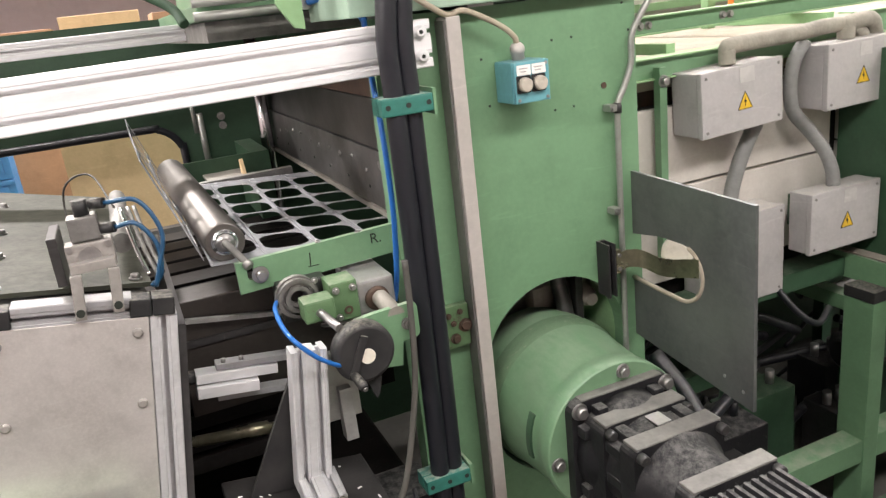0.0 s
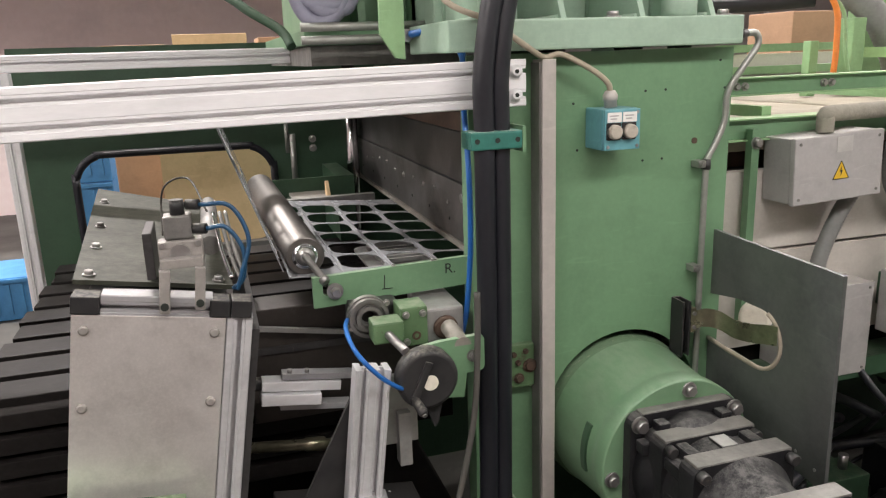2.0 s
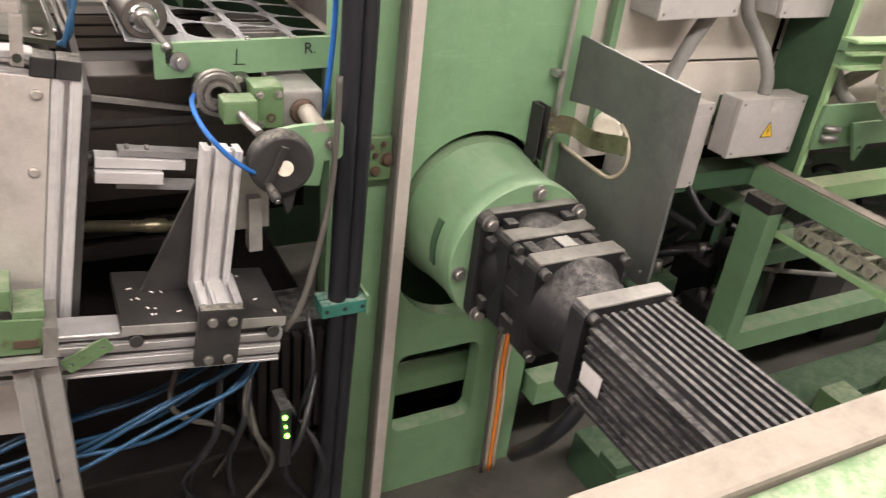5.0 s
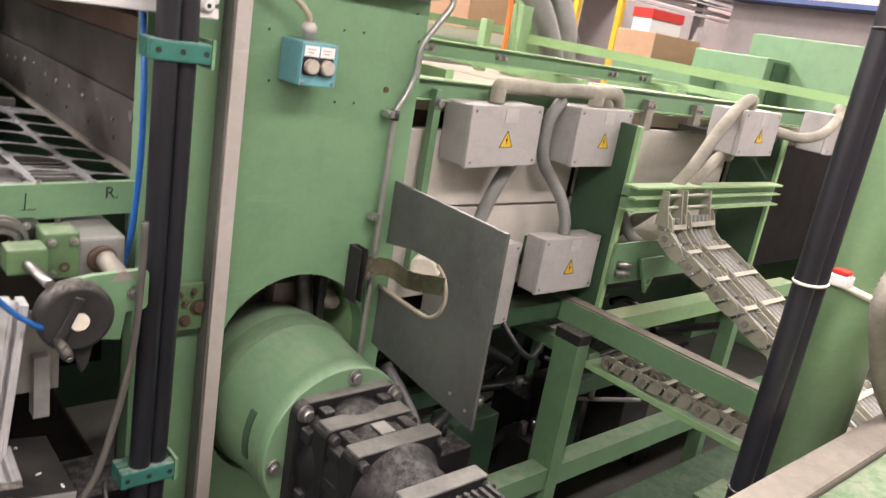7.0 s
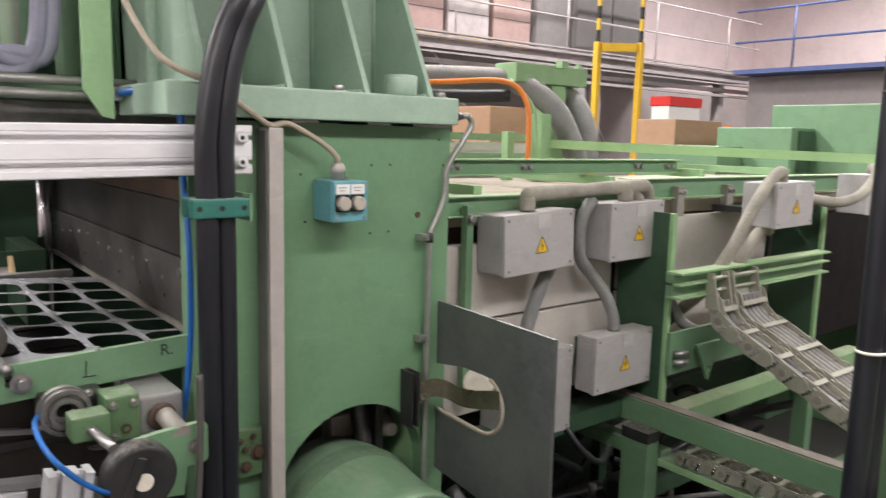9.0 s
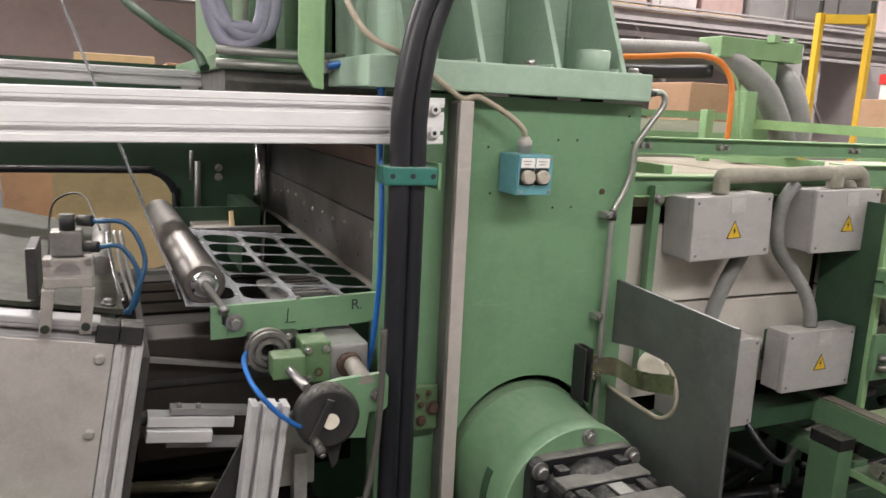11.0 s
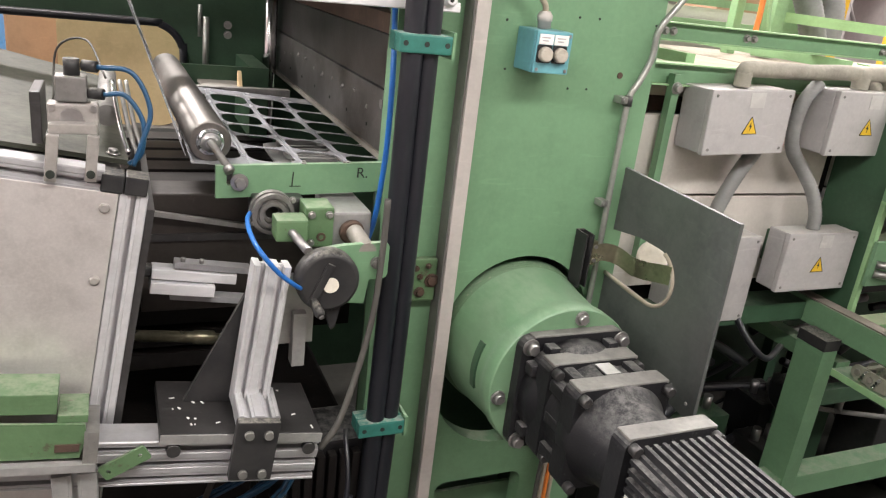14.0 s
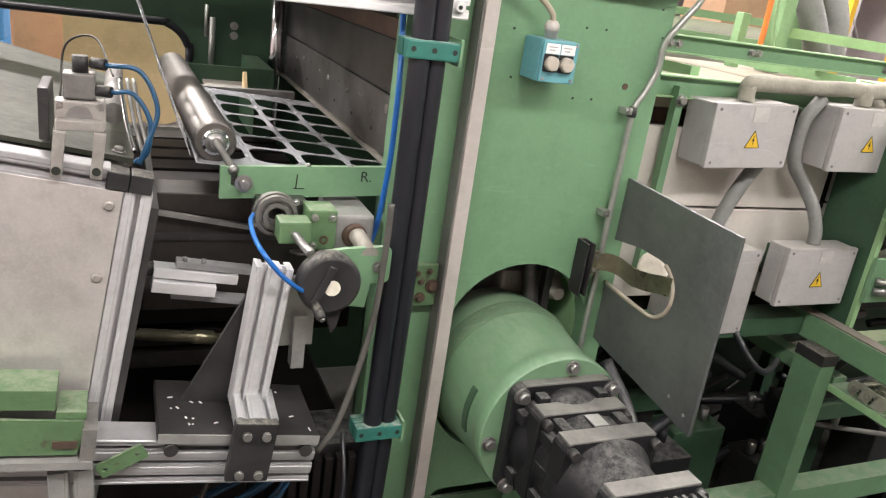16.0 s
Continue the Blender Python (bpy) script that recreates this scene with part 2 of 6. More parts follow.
HALLWALL = material("pale_hall_wall", (0.86, 0.73, 0.72), 0.8, second=(0.78, 0.68, 0.67), amount=0.5, scale=0.6, fine=12)
HALLGREY = material("grey_hall_wall", (0.47, 0.43, 0.42), 0.8, second=(0.39, 0.36, 0.35), amount=0.6, scale=0.7, fine=12)
MEZZ = material("pale_grey_steelwork", (0.50, 0.46, 0.455), 0.6, 0.1, second=(0.29, 0.265, 0.265), amount=0.6, scale=3)
CARTON_P = material("wrapped_pink_grey_cartons", (0.40, 0.285, 0.26), 0.35, second=(0.31, 0.215, 0.20), amount=0.6, scale=4)
CEIL = material("hall_ceiling_sheet", (0.3, 0.3, 0.3), 0.8, scale=0.5, fine=10)
GREYSTEEL = material("grey_steelwork", (0.22, 0.21, 0.205), 0.6, 0.1, second=(0.16, 0.155, 0.15), amount=0.6, scale=3)
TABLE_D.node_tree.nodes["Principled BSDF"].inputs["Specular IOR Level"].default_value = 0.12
BLACK.node_tree.nodes["Principled BSDF"].inputs["Specular IOR Level"].default_value = 0.25
PLASTIC_K.node_tree.nodes["Principled BSDF"].inputs["Specular IOR Level"].default_value = 0.3
TOPPLATE.node_tree.nodes["Principled BSDF"].inputs["Specular IOR Level"].default_value = 0.2
RUBBER.node_tree.nodes["Principled BSDF"].inputs["Specular IOR Level"].default_value = 0.5
BLUERAIL = material("blue_painted_rail", (0.09, 0.13, 0.30), 0.5, amount=0.4, scale=4)
TAPE = material("pale_tape", (0.48, 0.47, 0.45), 0.6)
LED = glow("green_indicator_led", (0.2, 1.0, 0.1), 6.0)
LAMPGLOW = glow("lamp_diffuser", (1.0, 0.97, 0.9), 8.0)


# ---- mesh helpers ----
def box(bm, x0, x1, y0, y1, z0, z1, m=None, bevel=0.0):
    vs = [bm.verts.new(Vector(p)) for p in ((x0, y0, z0), (x1, y0, z0), (x1, y1, z0), (x0, y1, z0), (x0, y0, z1), (x1, y0, z1), (x1, y1, z1), (x0, y1, z1))]
    fs = [bm.faces.new([vs[i] for i in f]) for f in ((0, 3, 2, 1), (4, 5, 6, 7), (0, 1, 5, 4), (1, 2, 6, 5), (2, 3, 7, 6), (3, 0, 4, 7))]
    if bevel:
        es = list({e for f in fs for e in f.edges})
        r = bmesh.ops.bevel(bm, geom=es, offset=bevel, segments=2, profile=0.6, affect="EDGES")
        vs = list({v for f in r["faces"] for v in f.verts} | {v for v in vs if v.is_valid})
    if m is not None:
        for v in vs:
            v.co = m @ v.co
    return bm


def ring(bm, c, u, v, r, seg):
    return [bm.verts.new(c + (u * math.cos(2 * math.pi * i / seg) + v * math.sin(2 * math.pi * i / seg)) * r) for i in range(seg)]


def lathe(bm, p0, p1, profile, seg=24, caps=True):
    """profile: (share of the way from p0 to p1, radius) rows."""
    p0, p1 = Vector(p0), Vector(p1)
    d = (p1 - p0)
    u = d.orthogonal().normalized()
    v = d.normalized().cross(u)
    rows = [ring(bm, p0 + d * s, u, v, r, seg) for s, r in profile]
    for a, b in zip(rows, rows[1:]):
        for i in range(seg):
            f = bm.faces.new((a[i], a[(i + 1) % seg], b[(i + 1) % seg], b[i]))
            f.smooth = True
    if caps:
        bm.faces.new(rows[0][::-1])
        bm.faces.new(rows[-1])
    return bm


def cyl(bm, p0, p1, r, seg=20, chamfer=0.0):
    L = (Vector(p1) - Vector(p0)).length
    c = min(0.45, chamfer / L) if L else 0
    prof = [(0, r), (1, r)] if not chamfer else [(0, r - chamfer), (c, r), (1 - c, r), (1, r - chamfer)]
    return lathe(bm, p0, p1, prof, seg)


def smooth_line(pts, steps=8):
    pts = [Vector(p) for p in pts]
    if len(pts) < 3:
        return pts
    out = []
    ext = [pts[0] * 2 - pts[1]] + pts + [pts[-1] * 2 - pts[-2]]
    for i in range(1, len(ext) - 2):
        a, b, c, d = ext[i - 1:i + 3]
        for k in range(steps):
            t = k / steps
            out.append(0.5 * ((2 * b) + (c - a) * t + (2 * a - 5 * b + 4 * c - d) * t * t + (3 * b - a - 3 * c + d) * t ** 3))
    out.append(pts[-1])
    return out


def tube(bm, pts, r, seg=10, steps=8, ridge=0.0, pitch=0.01):
    line = smooth_line(pts, steps)
    if ridge:
        step, fine, left = pitch / 2, [line[0]], pitch / 2
        for p, q in zip(line, line[1:]):
            p = p.copy()
            while (q - p).length >= left:
                p = p.lerp(q, left / (q - p).length)
                fine.append(p.copy())
                left = step
            left -= (q - p).length
        line = fine
    u, prev = None, None
    for i, p in enumerate(line):
        d = (line[min(i + 1, len(line) - 1)] - line[max(i - 1, 0)]).normalized()
        u = d.orthogonal().normalized() if u is None else (u - d * u.dot(d)).normalized()
        v = d.cross(u)
        cur = ring(bm, p, u, v, r + (ridge if ridge and i % 2 else 0.0), seg)
        if prev:
            for k in range(seg):
                f = bm.faces.new((prev[k], prev[(k + 1) % seg], cur[(k + 1) % seg], cur[k]))
                f.smooth = True
        else:
            bm.faces.new(cur[::-1])
        prev = cur
    bm.faces.new(prev)
    return bm


def plate(bm, outer, holes, to_world, thick):
    """A plate with holes: outlines in (a, b), to_world(a, b, c) gives the place, c from 0 to thick."""
    loops, made = [outer, *holes], []
    edges = []
    for lp in loops:
        vs = [bm.verts.new((a, b, 0)) for a, b in lp]
        made += vs
        edges += [bm.edges.new((vs[i], vs[(i + 1) % len(vs)])) for i in range(len(vs))]
    r = bmesh.ops.triangle_fill(bm, use_beauty=True, use_dissolve=False, edges=edges, normal=(0, 0, 1))
    faces = [g for g in r["geom"] if isinstance(g, bmesh.types.BMFace)]
    ext = bmesh.ops.extrude_face_region(bm, geom=faces)
    top = [g for g in ext["geom"] if isinstance(g, bmesh.types.BMVert)]
    for v in top:
        v.co.z += thick
    for v in {*made, *top}:
        v.co = Vector(to_world(*v.co))
    bmesh.ops.recalc_face_normals(bm, faces=list({f for v in {*made, *top} for f in v.link_faces}))
    return bm


def arc(cx, cy, r, a0, a1, n=10):
    return [(cx + r * math.cos(radians(a0 + (a1 - a0) * i / n)), cy + r * math.sin(radians(a0 + (a1 - a0) * i / n))) for i in range(n + 1)]


def rounded(x0, x1, y0, y1, r, n=5):
    return arc(x1 - r, y0 + r, r, -90, 0, n) + arc(x1 - r, y1 - r, r, 0, 90, n) + arc(x0 + r, y1 - r, r, 90, 180, n) + arc(x0 + r, y0 + r, r, 180, 270, n)


def circle(cx, cy, r, n=20):
    return [(cx + r * math.cos(2 * math.pi * i / n), cy + r * math.sin(2 * math.pi * i / n)) for i in range(n)]


XZ = lambda y0: (lambda a, b, c: (a, y0 + c, b))
YZ = lambda x0: (lambda a, b, c: (x0 + c, a, b))
XY = lambda z0: (lambda a, b, c: (a, b, z0 + c))


def thing(name, label, category, base=(0, 0, 0), group="", kind=""):
    ob = new(name)
    ob.location = base
    ob.empty_display_size = 0.05
    return tagged(ob, label, category, group, kind)


def part(name, bm, mat, parent=None, label=""):
    for e in bm.edges:
        if len(e.link_faces) == 2 and e.calc_face_angle(0.0) > 0.6:
            e.smooth = False
    me = bpy.data.meshes.new(name)
    bm.to_mesh(me)
    bm.free()
    me.materials.append(mat)
    ob = new(name, me)
    if parent is not None:
        ob.parent = parent
        if parent.type == "EMPTY":
            ob.location = -Vector(parent.location)
    if label:
        ob["label"] = label
    return ob


def solo(name, bm, mat, label, category, group="", kind=""):
    return tagged(part(name, bm, mat), label, category, group, kind)


def B():
    return bmesh.new()


def hexbolt(bm, p, axis, r=0.012, h=0.01, washer=True):
    p, axis = Vector(p), Vector(axis).normalized()
    if washer:
        cyl(bm, p, p + axis * 0.003, r * 1.35, 16)
    lathe(bm, p + axis * 0.002, p + axis * (0.002 + h), [(0, r), (0.8, r), (1, r * 0.85)], 6)


def profile_bar(bm, p0, p1, wide, deep, u, v, grooves=2, both=True):
    """A slotted aluminium profile from p0 to p1: wide along u (grooves spread over it), deep along v; the slots open on the v faces."""
    p0, p1, u, v = Vector(p0), Vector(p1), Vector(u).normalized(), Vector(v).normalized()
    pts = []
    g, d = 0.0042, min(0.017, deep * 0.42)

    def side(sign):
        row = [(-wide / 2 + 0.002, sign * deep / 2)]
        cell = wide / grooves
        for i in range(grooves):
            c = -wide / 2 + cell * (i + 0.5)
            row += [(c - g - 0.006, sign * deep / 2), (c - g - 0.005, sign * (deep / 2 - 0.0015)), (c - g, sign * (deep / 2 - 0.0015)), (c - g, sign * (deep / 2 - d)),
                    (c + g, sign * (deep / 2 - d)), (c + g, sign * (deep / 2 - 0.0015)), (c + g + 0.005, sign * (deep / 2 - 0.0015)), (c + g + 0.006, sign * deep / 2)]
        return row + [(wide / 2 - 0.002, sign * deep / 2)]

    out = side(-1) + [(wide / 2, -deep / 2 + 0.002), (wide / 2, deep / 2 - 0.002)] + side(1)[::-1] + [(-wide / 2, deep / 2 - 0.002), (-wide / 2, -deep / 2 + 0.002)]
    a = [bm.verts.new(p0 + u * s + v * t) for s, t in out]
    b = [bm.verts.new(p1 + u * s + v * t) for s, t in out]
    k = len(out)
    for i in range(k):
        bm.faces.new((a[i], a[(i + 1) % k], b[(i + 1) % k], b[i]))
    bm.faces.new(a[::-1])
    bm.faces.new(b)
    bmesh.ops.recalc_face_normals(bm, faces=bm.faces)
    return bm

# ---- the hall ----
def hall():
    bm = B()
    box(bm, -10, 18, -8, 12, FLOOR - 0.2, FLOOR)
    solo("floor", bm, CONCRETE, "dark oil-stained concrete factory floor", "floor", kind="structure")
    for name, dims, mat in (("wall_north", (-10, 18, 9.0, 9.2, FLOOR, 8), HALLWALL), ("wall_south", (-10, 18, -8.2, -8, FLOOR, 8), HALLWALL),
                            ("wall_west", (-10.2, -10, -8, 9, FLOOR, 8), HALLWALL), ("wall_east", (18, 18.2, -8, 9, FLOOR, 8), HALLWALL)):
        bm = B()
        box(bm, *dims)
        solo(name, bm, mat, "pale painted factory hall wall", "wall", kind="structure")
    bm = B()
    box(bm, -10, 18, -8, 9, 7.6, 7.8)
    solo("ceiling", bm, CEIL, "grey sheet metal hall ceiling", "ceiling", kind="structure")
    # Lamps are added out of view; the low front row brightens the press head.
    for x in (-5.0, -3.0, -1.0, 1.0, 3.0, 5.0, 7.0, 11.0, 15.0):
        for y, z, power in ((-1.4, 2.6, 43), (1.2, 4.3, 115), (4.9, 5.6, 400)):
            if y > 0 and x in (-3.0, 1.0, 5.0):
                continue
            lamp = thing("added_ceiling_light", "long white fluorescent light hung from the ceiling, added out of view", "lamp", (x, y, z), group="ceiling lights")
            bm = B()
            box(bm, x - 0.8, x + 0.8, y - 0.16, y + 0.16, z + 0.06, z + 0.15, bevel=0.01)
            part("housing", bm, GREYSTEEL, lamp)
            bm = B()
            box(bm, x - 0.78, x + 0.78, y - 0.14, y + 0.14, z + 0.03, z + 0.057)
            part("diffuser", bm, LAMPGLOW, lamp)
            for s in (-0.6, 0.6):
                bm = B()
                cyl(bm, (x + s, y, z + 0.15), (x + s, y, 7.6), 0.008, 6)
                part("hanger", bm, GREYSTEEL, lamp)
            # Power is doubled at the left rear to brighten the far wall.
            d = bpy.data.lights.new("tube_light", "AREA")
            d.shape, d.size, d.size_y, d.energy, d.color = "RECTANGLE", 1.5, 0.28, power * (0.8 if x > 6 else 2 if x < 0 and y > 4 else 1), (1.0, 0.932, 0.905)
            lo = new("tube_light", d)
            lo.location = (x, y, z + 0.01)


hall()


# ---- press column ----
def column():
    col = thing("press_column", "green painted steel press side column with a slotted opening", "press frame", (0.82, 0.15, FLOOR))
    slot = arc(0.88, 0.795, 0.2, 0, 180, 22) + arc(0.88, 0.68, 0.2, 180, 360, 22)
    win = rounded(0.715, 0.965, 0.11, 0.375, 0.03)
    bm = B()
    plate(bm, [(0.505, FLOOR), (1.134, FLOOR), (1.134, 1.628), (0.505, 1.628)], [slot, win], XZ(0.0), 0.05)
    part("front_plate", bm, GREEN, col)
    bm = B()
    box(bm, 0.642, 1.098, 0.085, 0.095, 0.165, 0.275)
    part("inner_web", bm, GREEN, col)
    bm = B()
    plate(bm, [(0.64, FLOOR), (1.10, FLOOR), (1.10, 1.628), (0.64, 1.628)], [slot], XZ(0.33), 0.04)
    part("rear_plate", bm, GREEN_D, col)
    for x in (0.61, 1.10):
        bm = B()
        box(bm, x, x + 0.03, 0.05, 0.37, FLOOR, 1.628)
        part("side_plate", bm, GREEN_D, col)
    # Added sheet; the lit inner wall's lightness is put into its green.
    bm = B()
    box(bm, 1.088, 1.098, 0.055, 0.325, 0.45, 1.2)
    part("liner_plate", bm, GREEN_L, col)
    bm = B()
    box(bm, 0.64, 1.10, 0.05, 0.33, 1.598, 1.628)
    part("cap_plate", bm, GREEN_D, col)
    for a, b in ((0.913, 1.541), (0.963, 1.542), (0.740, 1.522), (0.750, 1.423), (0.911, 1.390), (0.960, 1.391), (1.10, 1.60), (1.115, 1.54)):
        bm = B()
        cyl(bm, (a, -0.0012, b), (a, 0.001, b), 0.0027, 10)
        part("tapped_hole", bm, INK, col)
    bm = B()
    cyl(bm, (1.042, -0.003, 1.426), (1.042, 0.001, 1.426), 0.007, 12)
    part("plug", bm, RUST, col, "rusty plug")
    # light grey housing beside the hoses
    st = thing("light_curtain_strip", "tall grey metal strip housing on the column edge", "light curtain", (0.66, -0.02, FLOOR))
    bm = B()
    box(bm, 0.646, 0.677, -0.05, -0.001, FLOOR, 1.616, bevel=0.002)
    part("housing", bm, STRIP, st)
    # Thin dark sheet puts the left face's shade into colour.
    bm = B()
    box(bm, 0.6425, 0.6455, -0.044, -0.001, FLOOR, 1.61)
    part("side_cover", bm, STRIP_D, st, "left face of the strip, shade put into its colour")
    bm = B()
    cyl(bm, (0.658, -0.034, 1.616), (0.658, -0.034, 1.6185), 0.007, 12)
    cyl(bm, (0.668, -0.018, 1.616), (0.668, -0.018, 1.6185), 0.004, 12)
    part("end_screw", bm, PLASTIC_K, st)


column()


def top_casting():
    t = thing("press_head", "green cast press head with tapered gussets", "press head", (0.8, 0.3, 1.64))
    bm = B()
    box(bm, 0.452, 1.118, -0.05, 0.24, 1.634, 1.694, bevel=0.004)
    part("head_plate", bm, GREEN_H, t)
    for x in (0.56, 0.74, 0.92, 1.04):
        bm = B()
        box(bm, x - 0.03, x + 0.03, -0.02, 0.10, 1.6285, 1.6335)
        part("shim", bm, STEEL, t)
    # upright body and gussets
    bm = B()
    box(bm, 0.50, 1.09, 0.20, 0.40, 1.694, 2.35, bevel=0.01)
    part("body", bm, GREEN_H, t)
    for x in (0.53, 0.70, 0.88, 1.05):
        bm = B()
        plate(bm, [(-0.035, 1.694), (0.21, 1.694), (0.21, 2.16), (0.195, 2.16)], [], YZ(x - 0.006), 0.012)
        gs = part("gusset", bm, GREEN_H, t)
        bm = B()
        for s in (-1, 1):
            cyl(bm, (x + s * 0.006, -0.02, 1.6965), (x + s * 0.006, 0.2, 1.6965), 0.006, 8)
            cyl(bm, (x + s * 0.006, 0.1975, 1.70), (x + s * 0.006, 0.1975, 2.15), 0.006, 8)
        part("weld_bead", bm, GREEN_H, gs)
    for x, y, r, h in ((0.585, 0.02, 0.035, 0.055), (0.985, -0.005, 0.037, 0.045)):
        bm = B()
        cyl(bm, (x, y, 1.694), (x, y, 1.694 + h), r, 24, 0.003)
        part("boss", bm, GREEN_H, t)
    for x, y in ((0.815, -0.025), (1.085, -0.02)):
        bm = B()
        hexbolt(bm, (x, y, 1.694), (0, 0, 1), 0.013, 0.011)
        part("bolt", bm, STEEL, t)


top_casting()


def drive():
    """The geared motor that rides up and down in the column's slot. Drawn in its raised place."""
    cx, cz = 0.88, 0.782
    d = thing("geared_motor", "green bell housing with black gearbox and finned servo motor", "motor", (cx, 0.0, cz))
    bm = B()
    lathe(bm, (cx, 0.16, cz), (cx, -0.226, cz), [(0, 0.18), (0.2, 0.191), (0.38, 0.193), (0.42, 0.189), (0.56, 0.183), (0.70, 0.178), (0.84, 0.175), (0.88, 0.1755), (0.90, 0.179), (0.985, 0.179), (1.0, 0.176)], 72)
    bell = part("bell_housing", bm, GREEN_B, d)
    bm = B()
    lathe(bm, (cx, 0.045, cz), (cx, -0.012, cz), [(0, 0.1935), (0.25, 0.1955), (0.5, 0.1945), (0.7, 0.1935), (1, 0.1875)], 72, caps=False)
    part("grease_lip", bm, GREASE, bell, "dust-caked grease on the rear rim")
    for a in (83, 186, 265, 355):
        bm = B()
        ca, sa = math.cos(radians(a)), math.sin(radians(a))
        hexbolt(bm, (cx + 0.158 * ca, -0.226, cz + 0.158 * sa), (0, -1, 0), 0.0125, 0.013)
        part("bolt", bm, STEEL, d)
    bm = B()
    for k in range(13):
        a = radians(158 + k * 2.7)
        box(bm, -0.0048, 0.0048, -0.010, 0.010, 0.168, 0.1805, Matrix.Translation((cx, -0.140, cz)) @ Matrix.Rotation(math.pi / 2 - a, 4, "Y"))
    part("vent_slot", bm, GREEN_D, bell, "dark slot in the bell housing")
    bm = B()
    plate(bm, rounded(cx - 0.132, cx + 0.132, cz - 0.132, cz + 0.132, 0.03), [], XZ(-0.252), 0.026)
    part("flange", bm, BLACK, d)
    bm = B()
    plate(bm, rounded(cx - 0.134, cx + 0.134, cz - 0.134, cz + 0.134, 0.03), [], XZ(-0.2258), 0.004)
    part("gasket", bm, STEEL, d, "bare metal edge of the flange")
    for sx in (-1, 1):
        for sz in (-1, 1):
            bm = B()
            hexbolt(bm, (cx + sx * 0.112, -0.252, cz + sz * 0.112), (0, -1, 0), 0.014, 0.016)
            part("flange_bolt", bm, STEEL, d)
    # stepped gearbox
    bm = B()
    lathe(bm, (cx, -0.252, cz), (cx, -0.555, cz), [(0, 0.125), (0.12, 0.122), (0.2, 0.108), (0.42, 0.106), (0.46, 0.114), (0.6, 0.113), (0.66, 0.098), (0.86, 0.09), (1.0, 0.088)], 40)
    gb = part("gearbox", bm, BLACK, d)
    for y0, w, s in ((-0.285, 0.046, 0.110), (-0.387, 0.046, 0.111), (-0.540, 0.042, 0.104)):
        bm = B()
        plate(bm, rounded(cx - s, cx + s, cz - s, cz + s, 0.022), [], XZ(y0 - w), w)
        part("clamp_ring", bm, BLACK, d)
        for sx in (-1, 1):
            for sz in (-1, 1):
                bm = B()
                px, pz = cx + sx * (s - 0.014), cz + sz * (s - 0.014)
                cyl(bm, (px, y0 - w, pz), (px, y0 - w - 0.02, pz), 0.011, 12, 0.002)
                part("cap_screw", bm, STEEL_D, d)
        bm = B()
        box(bm, cx - s * 0.93, cx + s * 0.93, y0 - w + 0.001, y0 - 0.001, cz + s - 0.004, cz + s + 0.003, bevel=0.0025)
        part("ring_lug", bm, LUGGREY, d, "dusty bare metal lug")
    # cast blocks between the clamp rings
    for y0, y1, s in ((-0.254, -0.284, 0.106), (-0.332, -0.386, 0.096)):
        bm = B()
        plate(bm, rounded(cx - s, cx + s, cz - s, cz + s, 0.034), [], XZ(y1), y0 - y1)
        part("cast_block", bm, BLACK, gb)
    for y0, y1, s in ((-0.254, -0.284, 0.106), (-0.333, -0.386, 0.092)):
        for face in range(4):
            for o in (-0.072, 0.0, 0.072):
                bm = B()
                box(bm, o - 0.013, o + 0.013, y1, y0, s - 0.01, s + 0.016, Matrix.Translation((cx, 0, cz)) @ Matrix.Rotation(radians(90 * face), 4, "Y"), bevel=0.005)
                part("lug", bm, BLACK, gb)
    bm = B()
    box(bm, cx - 0.012, cx + 0.022, -0.382, -0.340, cz + 0.1095, cz + 0.1115)
    part("rating_plate", bm, ALU_D, gb, "small metal rating plate")
    # machined top of the flange and of the cast body
    bm = B()
    box(bm, cx - 0.105, cx + 0.105, -0.250, -0.224, cz + 0.1305, cz + 0.1345, bevel=0.0015)
    part("flange_top", bm, LUGGREY, d, "scraped bare metal flange edge")
    bm = B()
    cyl(bm, (cx + 0.02, -0.268, cz + 0.105), (cx + 0.02, -0.268, cz + 0.1085), 0.012, 16)
    part("oil_plug", bm, STEEL, gb)
    # finned motor
    bm = B()
    box(bm, cx - 0.089, cx + 0.089, -0.96, -0.583, cz - 0.089, cz + 0.089, bevel=0.01)
    mo = part("motor_body", bm, BLACK, d)
    for k in range(9):
        o = -0.076 + 0.019 * k
        for face in range(4):
            bm = B()
            box(bm, o - 0.0040, o + 0.0040, -0.95, -0.598, 0.087, 0.103, Matrix.Translation((cx, 0, cz)) @ Matrix.Rotation(radians(90 * face), 4, "Y"))
            part("fin", bm, BLACK, mo)
    bm = B()
    box(bm, cx - 0.1045, cx - 0.1025, -0.66, -0.605, cz - 0.03, cz + 0.012)
    part("motor_label", bm, GREYBOX, mo, "grey type label")
    # things inside the slot behind the drum
    inn = thing("toggle_drive", "grey greasy steel shaft and casting inside the column", "machine part", (0.87, 0.25, 0.75))
    bm = B()
    lathe(bm, (0.87, 0.20, 0.80), (0.87, 0.30, 0.80), [(0, 0.13), (0.3, 0.14), (1, 0.14)], 30)
    part("casting", bm, STEEL, inn)
    bm = B()
    tube(bm, [(0.955, 0.13, 1.02), (0.96, 0.12, 0.93), (0.965, 0.10, 0.83), (0.95, 0.12, 0.72)], 0.022, 12)
    part("grease_pipe", bm, STEEL_D, inn)
